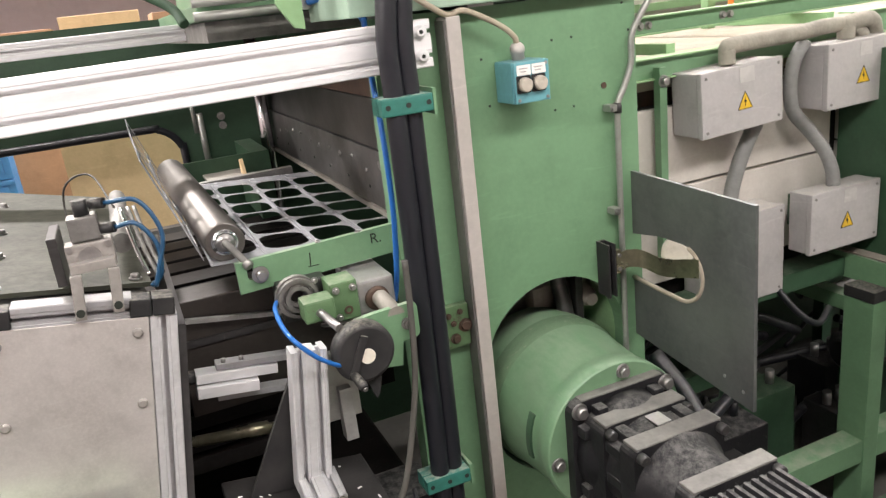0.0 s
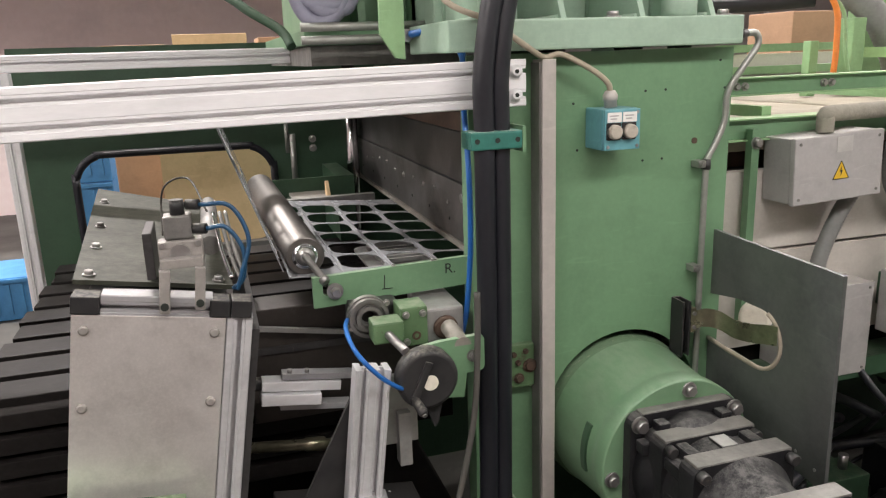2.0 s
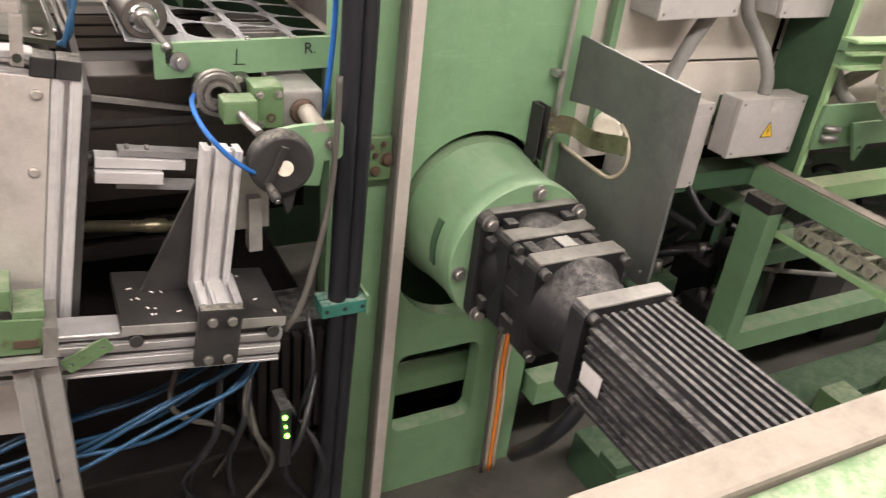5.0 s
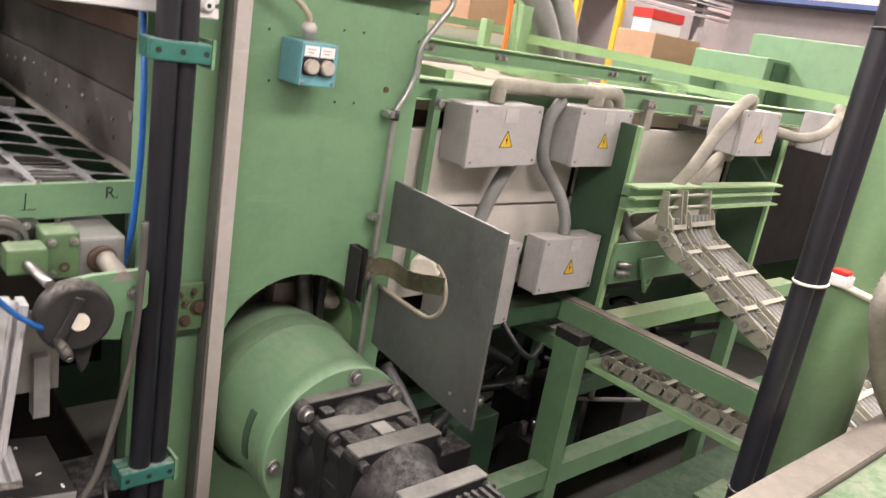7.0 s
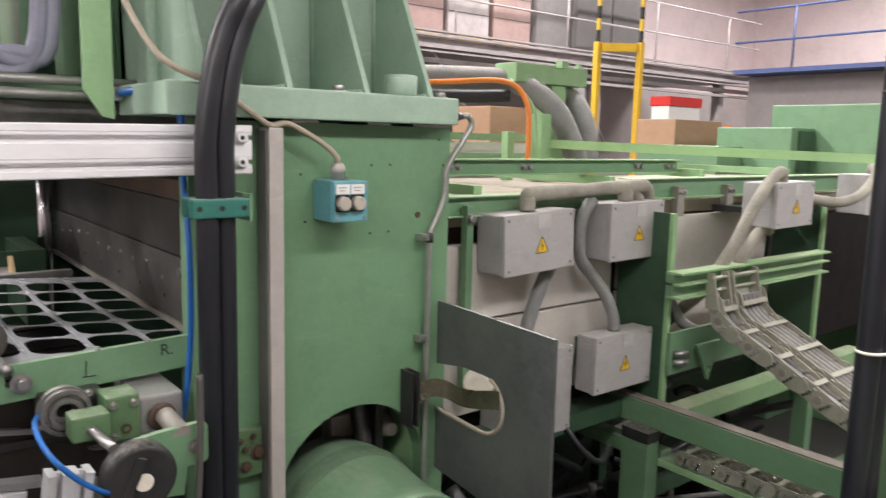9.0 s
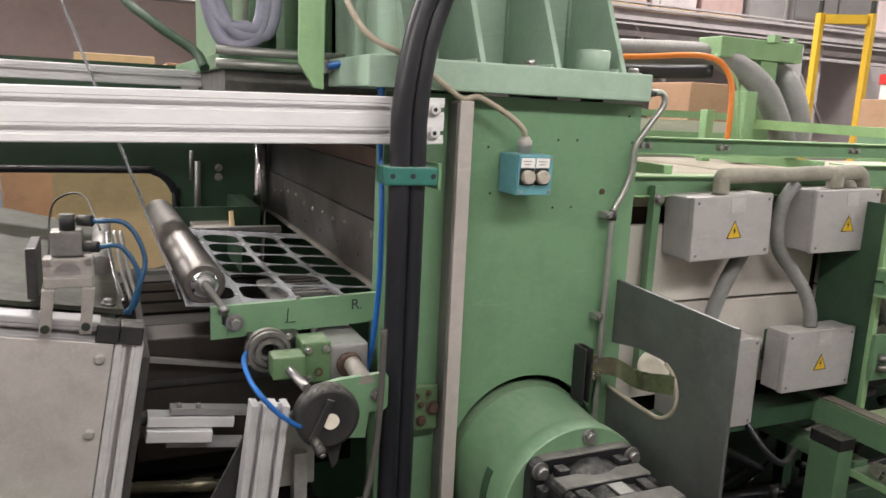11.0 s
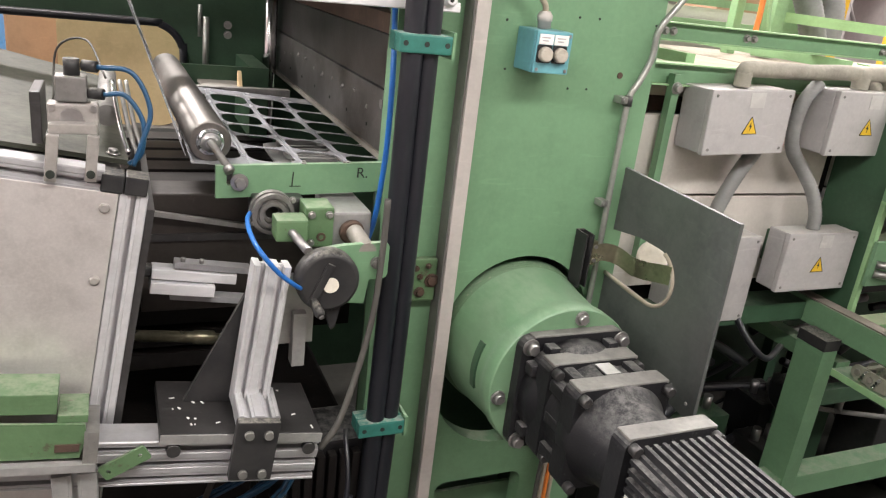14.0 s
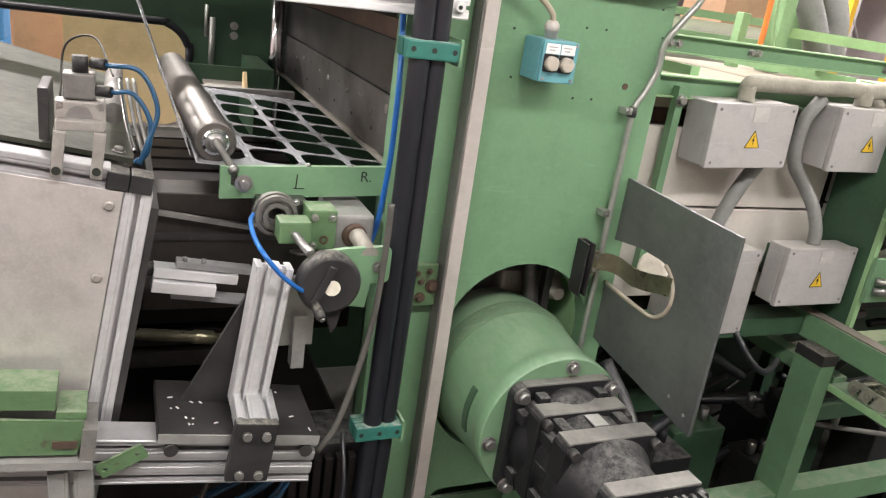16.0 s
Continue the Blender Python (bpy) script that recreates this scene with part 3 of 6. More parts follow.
    for x, y, z, r, L in ((0.80, 0.24, 0.955, 0.02, 0.05), (0.86, 0.22, 0.965, 0.014, 0.06), (0.92, 0.24, 0.95, 0.018, 0.05), (0.99, 0.2, 0.88, 0.02, 0.07)):
        bm = B()
        lathe(bm, (x, y, z), (x, y - L, z), [(0, r * 1.3), (0.3, r * 1.3), (0.32, r), (1, r)], 8)
        part("nut", bm, ALU_D, inn)
    bm = B()
    box(bm, 1.000, 1.022, 0.10, 0.13, 0.62, 1.02, bevel=0.004)
    part("guide_post", bm, STEEL_D, inn)
    bm = B()
    lathe(bm, (1.045, 0.20, 0.875), (1.035, 0.08, 0.875), [(0, 0.05), (0.3, 0.046), (0.34, 0.03), (0.8, 0.026), (0.85, 0.018), (1, 0.016)], 16)
    part("dusty_boss", bm, DUSTY, inn, "beige dusty boss")
    bm = B()
    box(bm, 0.90, 1.07, 0.15, 0.20, 0.84, 0.915, bevel=0.012)
    part("dusty_casting", bm, DUSTY, inn, "beige dusty casting")
    bm = B()
    box(bm, 0.72, 1.04, 0.201, 0.25, 0.60, 0.90, bevel=0.02)
    part("casting_web", bm, ALU_D, inn)
    return d


DRIVE = drive()


# ---- what moves ----
CYCLES = ((1.26, 2.40), (4.32, 5.50), (7.36, 8.55), (10.43, 11.60), (13.5, 14.70))
PITCH = 0.112


def web_pose(slot):
    """Where a strip of the web lies: in the sheet, or rising from the roller towards the winder."""
    if slot >= -1:
        x = 0.292 + PITCH * slot
        return pose(x, 0.0, 1.1965 - 0.07 * (x - 0.2), 0, 4.0, 0)
    s = PITCH * (-slot - 1.5)
    return pose(0.112 - 0.325 * s, 0.0, 1.217 + 0.946 * s, 0, 71.0, 0)


def motions():
    low, up = (0.88, 0.0, 0.782 - 0.097), (0.88, 0.0, 0.782)
    rows, lift = [(0.0, low)], [(0.0, 0.0)]
    for rise, fall in CYCLES:
        rows += [(rise - 0.13, low), (rise + 0.1, up), (fall - 0.1, up), (fall + 0.13, low)]
        lift += [(rise - 0.55, 0.0), (rise - 0.35, 0.15), (fall + 0.15, 0.15), (fall + 0.4, 0.0)]
    walk(DRIVE, [(t, pose(*p)) for t, p in rows + [(16.0, low)]])
    walk(LIFTER, [(t, pose(0.42, 0.25, 0.99 + h)) for t, h in lift + [(16.0, 0.0)]])
    for n, strip in STRIPS:
        keys, slot = [(0.0, n)], n
        for rise, _ in CYCLES:
            t = rise - 0.74
            keys += [(t - 0.12, slot), (t + 0.12, slot - 1)]
            slot -= 1
        walk(strip, [(t, web_pose(k)) for t, k in keys + [(16.0, slot)]])

# ---- left side: beam, hoses, web ----
def beam_frame():
    b = thing("profile_beam", "long slotted aluminium profile beam across the machine", "profile beam", (-0.4, -0.05, 1.53))
    bm = B()
    profile_bar(bm, (-1.9, -0.0505, 1.530), (0.601, -0.0505, 1.5735), 0.09, 0.045, (0, 0, 1), (0, 1, 0), 2)
    part("profile", bm, ALU, b)
    for z in (1.5505, 1.5955):
        bm = B()
        lathe(bm, (0.578, -0.064, z), (0.578, -0.083, z), [(0, 0.013), (0.75, 0.013), (0.76, 0.009), (0.9, 0.009), (1.0, 0.008)], 20)
        s = part("end_screw", bm, ALU, b)
        bm = B()
        cyl(bm, (0.578, -0.0832, z), (0.578, -0.0838, z), 0.0045, 6)
        part("socket", bm, INK, s)
    b2 = thing("rear_profile_beam", "slotted aluminium profile beam behind the front one", "profile beam", (-0.4, 0.8, 1.60))
    bm = B()
    profile_bar(bm, (-1.9, 0.85, 1.645), (0.25, 0.85, 1.645), 0.045, 0.09, (0, 0, 1), (0, 1, 0), 1)
    part("profile", bm, ALU, b2)
    b3 = thing("corner_profile", "upright slotted aluminium profile", "profile post", (-0.62, 1.2, FLOOR))
    bm = B()
    profile_bar(bm, (-0.60, 1.25, FLOOR), (-0.60, 1.25, 1.62), 0.045, 0.045, (1, 0, 0), (0, 1, 0), 1)
    part("profile", bm, ALU, b3)


beam_frame()


def hoses():
    for dx, dy in ((0.0, 0.0), (0.034, 0.008)):
        bm = B()
        tube(bm, [(0.463 + dx, -0.135 + dy, FLOOR + 0.02), (0.478 + dx, -0.135 + dy, 0.45), (0.484 + dx, -0.135 + dy, 0.674), (0.488 + dx, -0.135 + dy, 1.0),
                  (0.489 + dx, -0.135 + dy, 1.474), (0.489 + dx, -0.135 + dy, 1.59), (0.506 + dx * 0.95, -0.132 + dy, 1.705), (0.526 + dx * 0.95, -0.13 + dy, 1.775), (0.556 + dx * 0.9, -0.13 + dy, 1.84), (0.62 + dx, -0.10 + dy, 1.95), (0.72 + dx, 0.05 + dy, 2.12), (0.78 + dx, 0.15 + dy, 2.3)], 0.020, 14, 10)
        solo("hydraulic_hose", bm, RUBBER, "thick black rubber hose clamped to the column", "hose", "black hoses")
    for x, z in ((0.507, 1.474), (0.495, 0.674)):
        c = thing("hose_clamp", "teal plastic double hose clamp", "clamp", (x, -0.12, z), "hose clamps")
        bm = B()
        box(bm, x - 0.052, x + 0.05, -0.158, -0.134, z - 0.017, z + 0.017, bevel=0.004)
        part("front_jaw", bm, TEAL, c)
        bm = B()
        box(bm, x - 0.052, x + 0.05, -0.1325, -0.10, z - 0.017, z + 0.017, bevel=0.004)
        part("rear_jaw", bm, TEAL, c)
        bm = B()
        box(bm, x + 0.05, x + 0.056, -0.158, -0.002, z - 0.024, z + 0.024)
        part("bracket", bm, GREEN, c, "green bracket plate")
        for k in (-0.04, 0.0, 0.04):
            bm = B()
            cyl(bm, (x + k, -0.159, z), (x + k, -0.1575, z), 0.005, 10)
            part("screw", bm, INK, c)


hoses()


def web_unit():
    # carrier bar with two inked letters
    c = thing("carrier_bar", "green flat bar carrying the roller, marked with two letters", "machine bar", (0.33, 0.0, 1.14))
    bm = B()
    plate(bm, [(0.166, 1.141), (0.503, 1.155), (0.503, 1.216), (0.166, 1.205)], [rounded(0.186, 0.199, 1.166, 1.197, 0.006, 4)], XZ(0.0), 0.014)
    part("bar", bm, GREEN, c)
    bm = B()
    box(bm, -0.0011, 0.0011, -0.0012, -0.0002, -0.013, 0.017, Matrix.Translation((0.313, 0, 1.178)) @ Matrix.Rotation(radians(4), 4, "Y"))
    box(bm, -0.004, 0.019, -0.0012, -0.0002, -0.0008, 0.0008, Matrix.Translation((0.311, 0, 1.166)))
    part("letter", bm, INK, c, "handwritten black letter L")
    for body, x, z, s in (("R.", 0.443, 1.184, 0.024),):
        cu = bpy.data.curves.new("letter", "FONT")
        cu.body, cu.size = body, s * 1.3
        tmp = bpy.data.objects.new("tmp", cu)
        scene.collection.objects.link(tmp)
        dg = bpy.context.evaluated_depsgraph_get()
        me = bpy.data.meshes.new_from_object(tmp.evaluated_get(dg))
        bpy.data.objects.remove(tmp)
        me.materials.clear()
        me.materials.append(INK)
        ob = new("letter", me)
        ob.parent = c
        ob.matrix_basis = Matrix.Translation(Vector((x, -0.0012, z)) - Vector(c.location)) @ Matrix.Rotation(radians(90), 4, "X")
        ob["label"] = "handwritten black letter"
    bm = B()
    hexbolt(bm, (0.210, -0.001, 1.174), (0, -1, 0), 0.0105, 0.018)
    part("bolt", bm, STEEL, c)
    bm = B()
    cyl(bm, (0.210, -0.001, 1.174), (0.210, -0.0045, 1.174), 0.017, 20)
    part("washer", bm, STEEL, c)
    for x in (0.336, 0.420, 0.428):
        bm = B()
        hexbolt(bm, (x, 0.007, 1.2105), (0, 0, 1), 0.004, 0.004)
        part("stud", bm, STEEL, c)
    # roller
    r = thing("guide_roller", "shiny dusty steel guide roller", "roller", (0.156, 0.45, 1.2))
    near, far = Vector((0.161, 0.050, 1.240)), Vector((0.134, 0.93, 1.252))
    bm = B()
    lathe(bm, near, far, [(0, 0.037), (0.003, 0.0405), (0.997, 0.0405), (1, 0.037)], 48)
    part("shell", bm, ROLLER, r)
    ax = (near - far).normalized()
    bm = B()
    lathe(bm, near - ax * 0.002, near + ax * 0.007, [(0, 0.0275), (0.3, 0.0275), (0.75, 0.0255), (0.76, 0.021), (1, 0.021)], 32)
    part("bearing_ring", bm, CHROME, r, "bright bearing ring")
    bm = B()
    lathe(bm, near + ax * 0.004, near + ax * 0.012, [(0, 0.0195), (0.6, 0.019), (0.62, 0.012), (1, 0.011)], 28)
    part("bearing", bm, STEEL, r)
    bm = B()
    tube(bm, [near, near + ax * 0.012, (0.176, 0.020, 1.220), (0.190, 0.002, 1.200)], 0.0075, 12)
    part("axle", bm, LUGGREY, r)
    bm = B()
    lathe(bm, (0.188, 0.004, 1.203), (0.193, -0.004, 1.194), [(0, 0.010), (0.5, 0.011), (1, 0.009)], 12)
    part("axle_nut", bm, STEEL, r)
    bm = B()
    cyl(bm, far, far - ax * 0.07, 0.012, 12)
    part("axle", bm, STEEL, r)
    # punched web in strips that travel to the roller and up to the winder
    w = thing("punched_web", "thin grey plastic web with punched rounded openings", "plastic sheet", (0, 0, 0))
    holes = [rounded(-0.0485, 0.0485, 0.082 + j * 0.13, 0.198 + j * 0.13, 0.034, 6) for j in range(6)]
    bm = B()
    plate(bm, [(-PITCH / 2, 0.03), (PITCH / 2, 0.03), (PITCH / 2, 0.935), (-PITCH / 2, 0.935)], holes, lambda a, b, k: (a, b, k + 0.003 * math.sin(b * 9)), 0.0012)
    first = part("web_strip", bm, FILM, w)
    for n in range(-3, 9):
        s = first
        if n > -3:
            s = new("web_strip", first.data)
            s.parent = w
        STRIPS.append((n, s))


STRIPS = []
web_unit()


def under_web():
    t = thing("tray_lifter", "pale plastic tray on a lifting plate under the web", "lifter", (0.42, 0.25, 0.99))
    bm = B()
    plate(bm, rounded(0.33, 0.50, 0.08, 0.46, 0.03), [], XY(0.99), 0.006)
    part("lift_plate", bm, ALU_D, t)
    for y in (0.10, 0.19, 0.28, 0.37):
        bm = B()
        plate(bm, rounded(0.36, 0.48, y, y + 0.07, 0.02), [rounded(0.367, 0.473, y + 0.007, y + 0.063, 0.016)], XY(0.997), 0.012)
        part("tray", bm, GREYHOSE, t, "grey moulded tray")
    bm = B()
    box(bm, 0.46, 0.505, 0.70, 0.77, 0.956, 0.985, bevel=0.004)
    solo("orange_block", bm, ORANGE, "small orange block lying on the slotted table", "block")
    bm = B()
    plate(bm, [(0.38, 0.50), (0.51, 0.47), (0.51, 0.60)], [], XY(0.956), 0.012)
    solo("beige_wedge", bm, TAN, "beige wedge plate on the slotted table", "plate")
    return t


LIFTER = under_web()


def platen():
    p = thing("upper_platen", "dark steel press platen with rows of bolts", "press platen", (0.7, 0.75, 1.19))
    bm = B()
    box(bm, 0.553, 0.85, 0.135, 1.50, 1.192, 1.334, bevel=0.002)
    part("lower_block", bm, PLATEN, p)
    bm = B()
    box(bm, 0.558, 0.85, 0.13, 1.50, 1.336, 1.455, bevel=0.002)
    part("upper_block", bm, PLATEN_U, p)
    bm = B()
    box(bm, 0.56, 0.85, 0.13, 1.50, 1.457, 1.50)
    part("backing_plate", bm, RUST, p, "rusty backing plate")
    bm = B()
    box(bm, 0.548, 0.85, 0.135, 1.50, 1.178, 1.190)
    part("bottom_plate", bm, DUSTY, p, "brown stained bottom edge")
    rnd = random.Random(2)
    for k in range(12):
        y = 0.2 + k * 0.11
        bm = B()
        rr = 0.011 if k == 0 else 0.005
        cyl(bm, (0.5545, y, 1.283 + rnd.uniform(-0.01, 0.02)), (0.5505, y, 1.283 + rnd.uniform(-0.01, 0.02)), rr, 12)
        part("bolt", bm, STEEL, p)
    for k in range(7):
        y = 0.3 + k * 0.18
        bm = B()
        cyl(bm, (0.5545, y, 1.235), (0.5515, y, 1.235), 0.0045, 10)
        part("bolt", bm, INK, p)
    g = thing("rear_guide", "dusty grey guide plate at the far edge of the web", "guide plate", (0.30, 1.05, 1.18))
    bm = B()
    box(bm, 0.24, 0.365, 0.975, 1.149, 1.180, 1.190, bevel=0.002)
    part("plate", bm, DUSTY, g)
    bm = B()
    box(bm, 0.21, 0.50, 0.945, 0.974, 1.176, 1.200, bevel=0.002)
    part("edge_bar", bm, STEEL_M, g)
    bm = B()
    plate(bm, [(0.99, 1.1905), (1.05, 1.1905), (1.05, 1.235), (1.03, 1.240)], [], YZ(0.352), 0.010)
    part("end_bracket", bm, TAN, g, "tan end bracket")
    # guide pillar at the far end
    bm = B()
    cyl(bm, (0.52, 1.42, 0.9), (0.52, 1.42, 1.62), 0.024, 24)
    solo("guide_pillar", bm, CHROME, "chromed vertical guide pillar", "pillar")
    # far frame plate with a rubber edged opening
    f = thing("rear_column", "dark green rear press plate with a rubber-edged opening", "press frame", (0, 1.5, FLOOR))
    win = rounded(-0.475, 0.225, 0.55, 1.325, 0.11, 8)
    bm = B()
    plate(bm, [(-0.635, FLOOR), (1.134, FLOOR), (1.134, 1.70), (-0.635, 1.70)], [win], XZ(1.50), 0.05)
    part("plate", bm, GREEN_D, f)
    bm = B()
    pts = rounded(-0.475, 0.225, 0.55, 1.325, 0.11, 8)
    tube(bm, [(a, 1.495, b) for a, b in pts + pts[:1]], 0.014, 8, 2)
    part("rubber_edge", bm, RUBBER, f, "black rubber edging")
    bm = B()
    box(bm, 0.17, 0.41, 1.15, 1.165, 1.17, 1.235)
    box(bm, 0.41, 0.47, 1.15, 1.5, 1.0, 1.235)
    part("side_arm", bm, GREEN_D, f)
    for z in (1.30, 1.335):
        bm = B()
        hexbolt(bm, (0.38, 1.50, z), (0, -1, 0), 0.011, 0.01)
        part("bolt", bm, STEEL, f)
    bm = B()
    cyl(bm, (0.30, 1.47, 1.15), (0.30, 1.47, 1.36), 0.012, 10)
    cyl(bm, (0.28, 1.47, 1.29), (0.28, 1.47, 1.40), 0.008, 10)
    part("hydraulic_pipe", bm, CONDUIT, f)
    # things behind the opening
    bm = B()
    plate(bm, rounded(-0.21, 0.262, 0.86, 1.42, 0.10, 8), [], XZ(1.95), 0.06)
    solo("cardboard_sheet", bm, TAN, "large tan board with rounded corners standing behind the press", "board")
    bm = B()
    box(bm, -0.2, 0.25, 1.9, 2.1, FLOOR, 0.859)
    solo("dark_stand", bm, DARKGREY, "dark stand below the tan board", "stand")
    bm = B()
    box(bm, -0.42, 0.1, 2.3, 2.9, FLOOR, 1.45, bevel=0.006)
    solo("cardboard_box", bm, CARTON, "tall brown cardboard box behind the press", "box")
    for x, n in ((-1.80, 1), (-1.24, 5)):
        for z in [FLOOR + 0.318 * k for k in range(n)]:
            crate = thing("plastic_crate", "stacked blue ribbed plastic crate", "crate", (x + 0.27, 4.7, z), "stacks of crates")
            bm = B()
            box(bm, x, x + 0.54, 4.4, 5.0, z, z + 0.316, bevel=0.01)
            part("body", bm, CRATE, crate)
            for k in range(6):
                bm = B()
                box(bm, x + 0.03 + k * 0.085, x + 0.07 + k * 0.085, 4.385, 4.399, z + 0.05, z + 0.27)
                part("rib", bm, CRATE, crate)
            bm = B()
            box(bm, x + 0.005, x + 0.535, 4.38, 4.399, z + 0.283, z + 0.310, bevel=0.004)
            part("rim", bm, CRATE, crate)


platen()


def tslot_table():
    t = thing("slotted_table", "dark oily steel table with long T-slots", "machine table", (0, 0.8, 0.95))
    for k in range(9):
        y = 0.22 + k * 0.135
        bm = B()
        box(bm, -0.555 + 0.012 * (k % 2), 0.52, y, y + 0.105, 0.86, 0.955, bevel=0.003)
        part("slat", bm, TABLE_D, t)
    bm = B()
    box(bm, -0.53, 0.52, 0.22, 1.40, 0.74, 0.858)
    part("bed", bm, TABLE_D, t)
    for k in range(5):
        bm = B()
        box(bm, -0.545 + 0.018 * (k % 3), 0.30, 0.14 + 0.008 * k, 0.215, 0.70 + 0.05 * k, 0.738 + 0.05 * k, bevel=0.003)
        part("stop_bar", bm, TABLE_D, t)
    bm = B()
    box(bm, 0.03, 0.40, 0.10, 0.20, 0.86, 1.12, bevel=0.004)
    dh = thing("drive_housing", "dark brown steel housing below the web", "machine housing", (0.2, 0.15, 0.86))
    part("body", bm, HOUSING, dh)
    bm = B()
    box(bm, 0.028, 0.402, 0.094, 0.0995, 1.02, 1.035)
    part("cover_strip", bm, STEEL_D, dh)


tslot_table()

TILT = Matrix.Translation((-0.10, -0.18, 1.21)) @ Matrix.Rotation(radians(9.0), 4, "Y") @ Matrix.Translation((0.10, 0.18, -1.21))


def cabinet():
    """The tilted stacking unit: sheet-steel front in a profile frame."""
    c = thing("stacking_unit", "tilted machine unit with brushed steel front panel", "machine cabinet", (-0.1, -0.1, 0.6))
    M = TILT
    bm = B()
    box(bm, -0.247, -0.006, -0.188, -0.183, 0.55, 1.222, M, bevel=0.0015)
    part("front_panel", bm, SHEET, c)
    for x, z in ((-0.228, 1.196), (-0.024, 1.196), (-0.024, 1.07), (-0.228, 1.06), (-0.228, 0.85)):
        bm = B()
        lathe(bm, M @ Vector((x, -0.188, z)), M @ Vector((x, -0.193, z)), [(0, 0.0085), (0.6, 0.0085), (1, 0.005)], 16)
        part("panel_screw", bm, ALU_G, c)
    for x in (0.017,):
        bm = B()
        profile_bar(bm, M @ Vector((x, -0.163, 0.5)), M @ Vector((x, -0.163, 1.222)), 0.044, 0.045, M.to_3x3() @ Vector((1, 0, 0)), (0, 1, 0), 1)
        part("upright_profile", bm, ALU_L, c)
    bm = B()
    box(bm, 0.0395, 0.052, -0.18, 0.5, 0.72, 1.20, M)
    part("side_plate", bm, STEEL_D, c)
    bm = B()
    box(bm, -0.243, 0.0, -0.14, 0.6, 0.6, 1.215, M)
    part("inner_body", bm, STEEL_D, c)
    bm = B()
    profile_bar(bm, M @ Vector((-0.204, -0.163, 1.236)), M @ Vector((-0.03, -0.163, 1.236)), 0.04, 0.045, M.to_3x3() @ Vector((0, 0, 1)), (0, 1, 0), 1)
    part("top_profile", bm, ALU_M, c)
    for x0, x1 in ((-0.249, -0.205), (-0.034, 0.000), (0.001, 0.036)):
        bm = B()
        box(bm, x0, x1, -0.19, -0.14, 1.2225, 1.253, M, bevel=0.003)
        part("corner_block", bm, PLASTIC_K, c, "black plastic corner block")
    bm = B()
    plate(bm, [(-0.253, -0.135), (0.004, -0.135), (-0.025, 0.66), (-0.325, 0.82)], [], lambda a, b, k: M @ Vector((a, b, 1.258 + k)), 0.008)
    part("top_plate", bm, TOPPLATE, c, "grey-green top plate")
    for x, y in ((-0.232, -0.105), (-0.285, 0.6), (-0.26, 0.3), (-0.02, -0.11), (-0.245, 0.1)):
        bm = B()
        hexbolt(bm, M @ Vector((x, y, 1.266)), (0.15, 0, 1), 0.008, 0.008)
        part("top_bolt", bm, STEEL, c)
    # pneumatic cylinder unit standing on the top
    p = thing("pneumatic_gripper", "aluminium pneumatic cylinder block on two legs with blue tubes", "pneumatic unit", (-0.07, -0.15, 1.25))
    bm = B()
    box(bm, -0.102, -0.030, -0.165, -0.13, 1.300, 1.344, bevel=0.003)
    blk = part("cylinder_block", bm, ALU_G, p)
    bm = B()
    cyl(bm, (-0.068, -0.1652, 1.321), (-0.068, -0.167, 1.321), 0.017, 24)
    part("cylinder_cap", bm, STEEL, blk)
    for x in (-0.095, -0.037):
        for z in (1.306, 1.338):
            bm = B()
            cyl(bm, (x, -0.165, z), (x, -0.168, z), 0.005, 10)
            part("screw", bm, STEEL, blk)
    for x in (-0.094, -0.038):
        bm = B()
        box(bm, x - 0.0085, x + 0.0085, -0.2, -0.188, 1.230, 1.303, Matrix.Translation((x, 0, 1.30)) @ Matrix.Rotation(radians(6), 4, "Y") @ Matrix.Translation((-x, 0, -1.30)), bevel=0.002)
        leg = part("leg", bm, ALU_G, p)
        bm = B()
        cyl(bm, (x - 0.006, -0.2, 1.243), (x - 0.006, -0.204, 1.243), 0.0065, 12)
        part("screw", bm, INK, leg)
    bm = B()
    box(bm, -0.100, -0.032, -0.187, -0.166, 1.302, 1.318, bevel=0.002)
    part("leg_bridge", bm, ALU_G, p)
    bm = B()
    box(bm, -0.09, -0.045, -0.16, -0.12, 1.346, 1.385, bevel=0.003)
    part("valve_body", bm, STEEL_M, p)
    bm = B()
    cyl(bm, (-0.066, -0.14, 1.385), (-0.066, -0.14, 1.41), 0.012, 12)
    cyl(bm, (-0.05, -0.14, 1.40), (-0.03, -0.15, 1.40), 0.009, 12)
    cyl(bm, (-0.045, -0.15, 1.36), (-0.022, -0.16, 1.36), 0.009, 12)
    part("fitting", bm, PLASTIC_K, p)
    bm = B()
    box(bm, -0.125, -0.11, -0.16, -0.05, 1.28, 1.36, bevel=0.002)
    part("guide_rail", bm, STEEL_D, p)
    for pts in ([(-0.03, -0.15, 1.40), (0.02, -0.16, 1.395), (0.045, -0.17, 1.34), (0.03, -0.175, 1.285), (0.018, -0.17, 1.25)],
                [(-0.022, -0.16, 1.36), (0.01, -0.165, 1.36), (0.034, -0.17, 1.32), (0.03, -0.17, 1.27), (0.012, -0.16, 1.25)],
                [(-0.11, 0.1, 1.30), (-0.10, 0.12, 1.39), (-0.05, 0.1, 1.41), (-0.02, 0.0, 1.36)]):
        bm = B()
        tube(bm, pts, 0.004 if pts[0][1] < 0 else 0.002, 8)
        part("air_tube", bm, BLUE_D if pts[0][1] < 0 else CABLE_D, p)
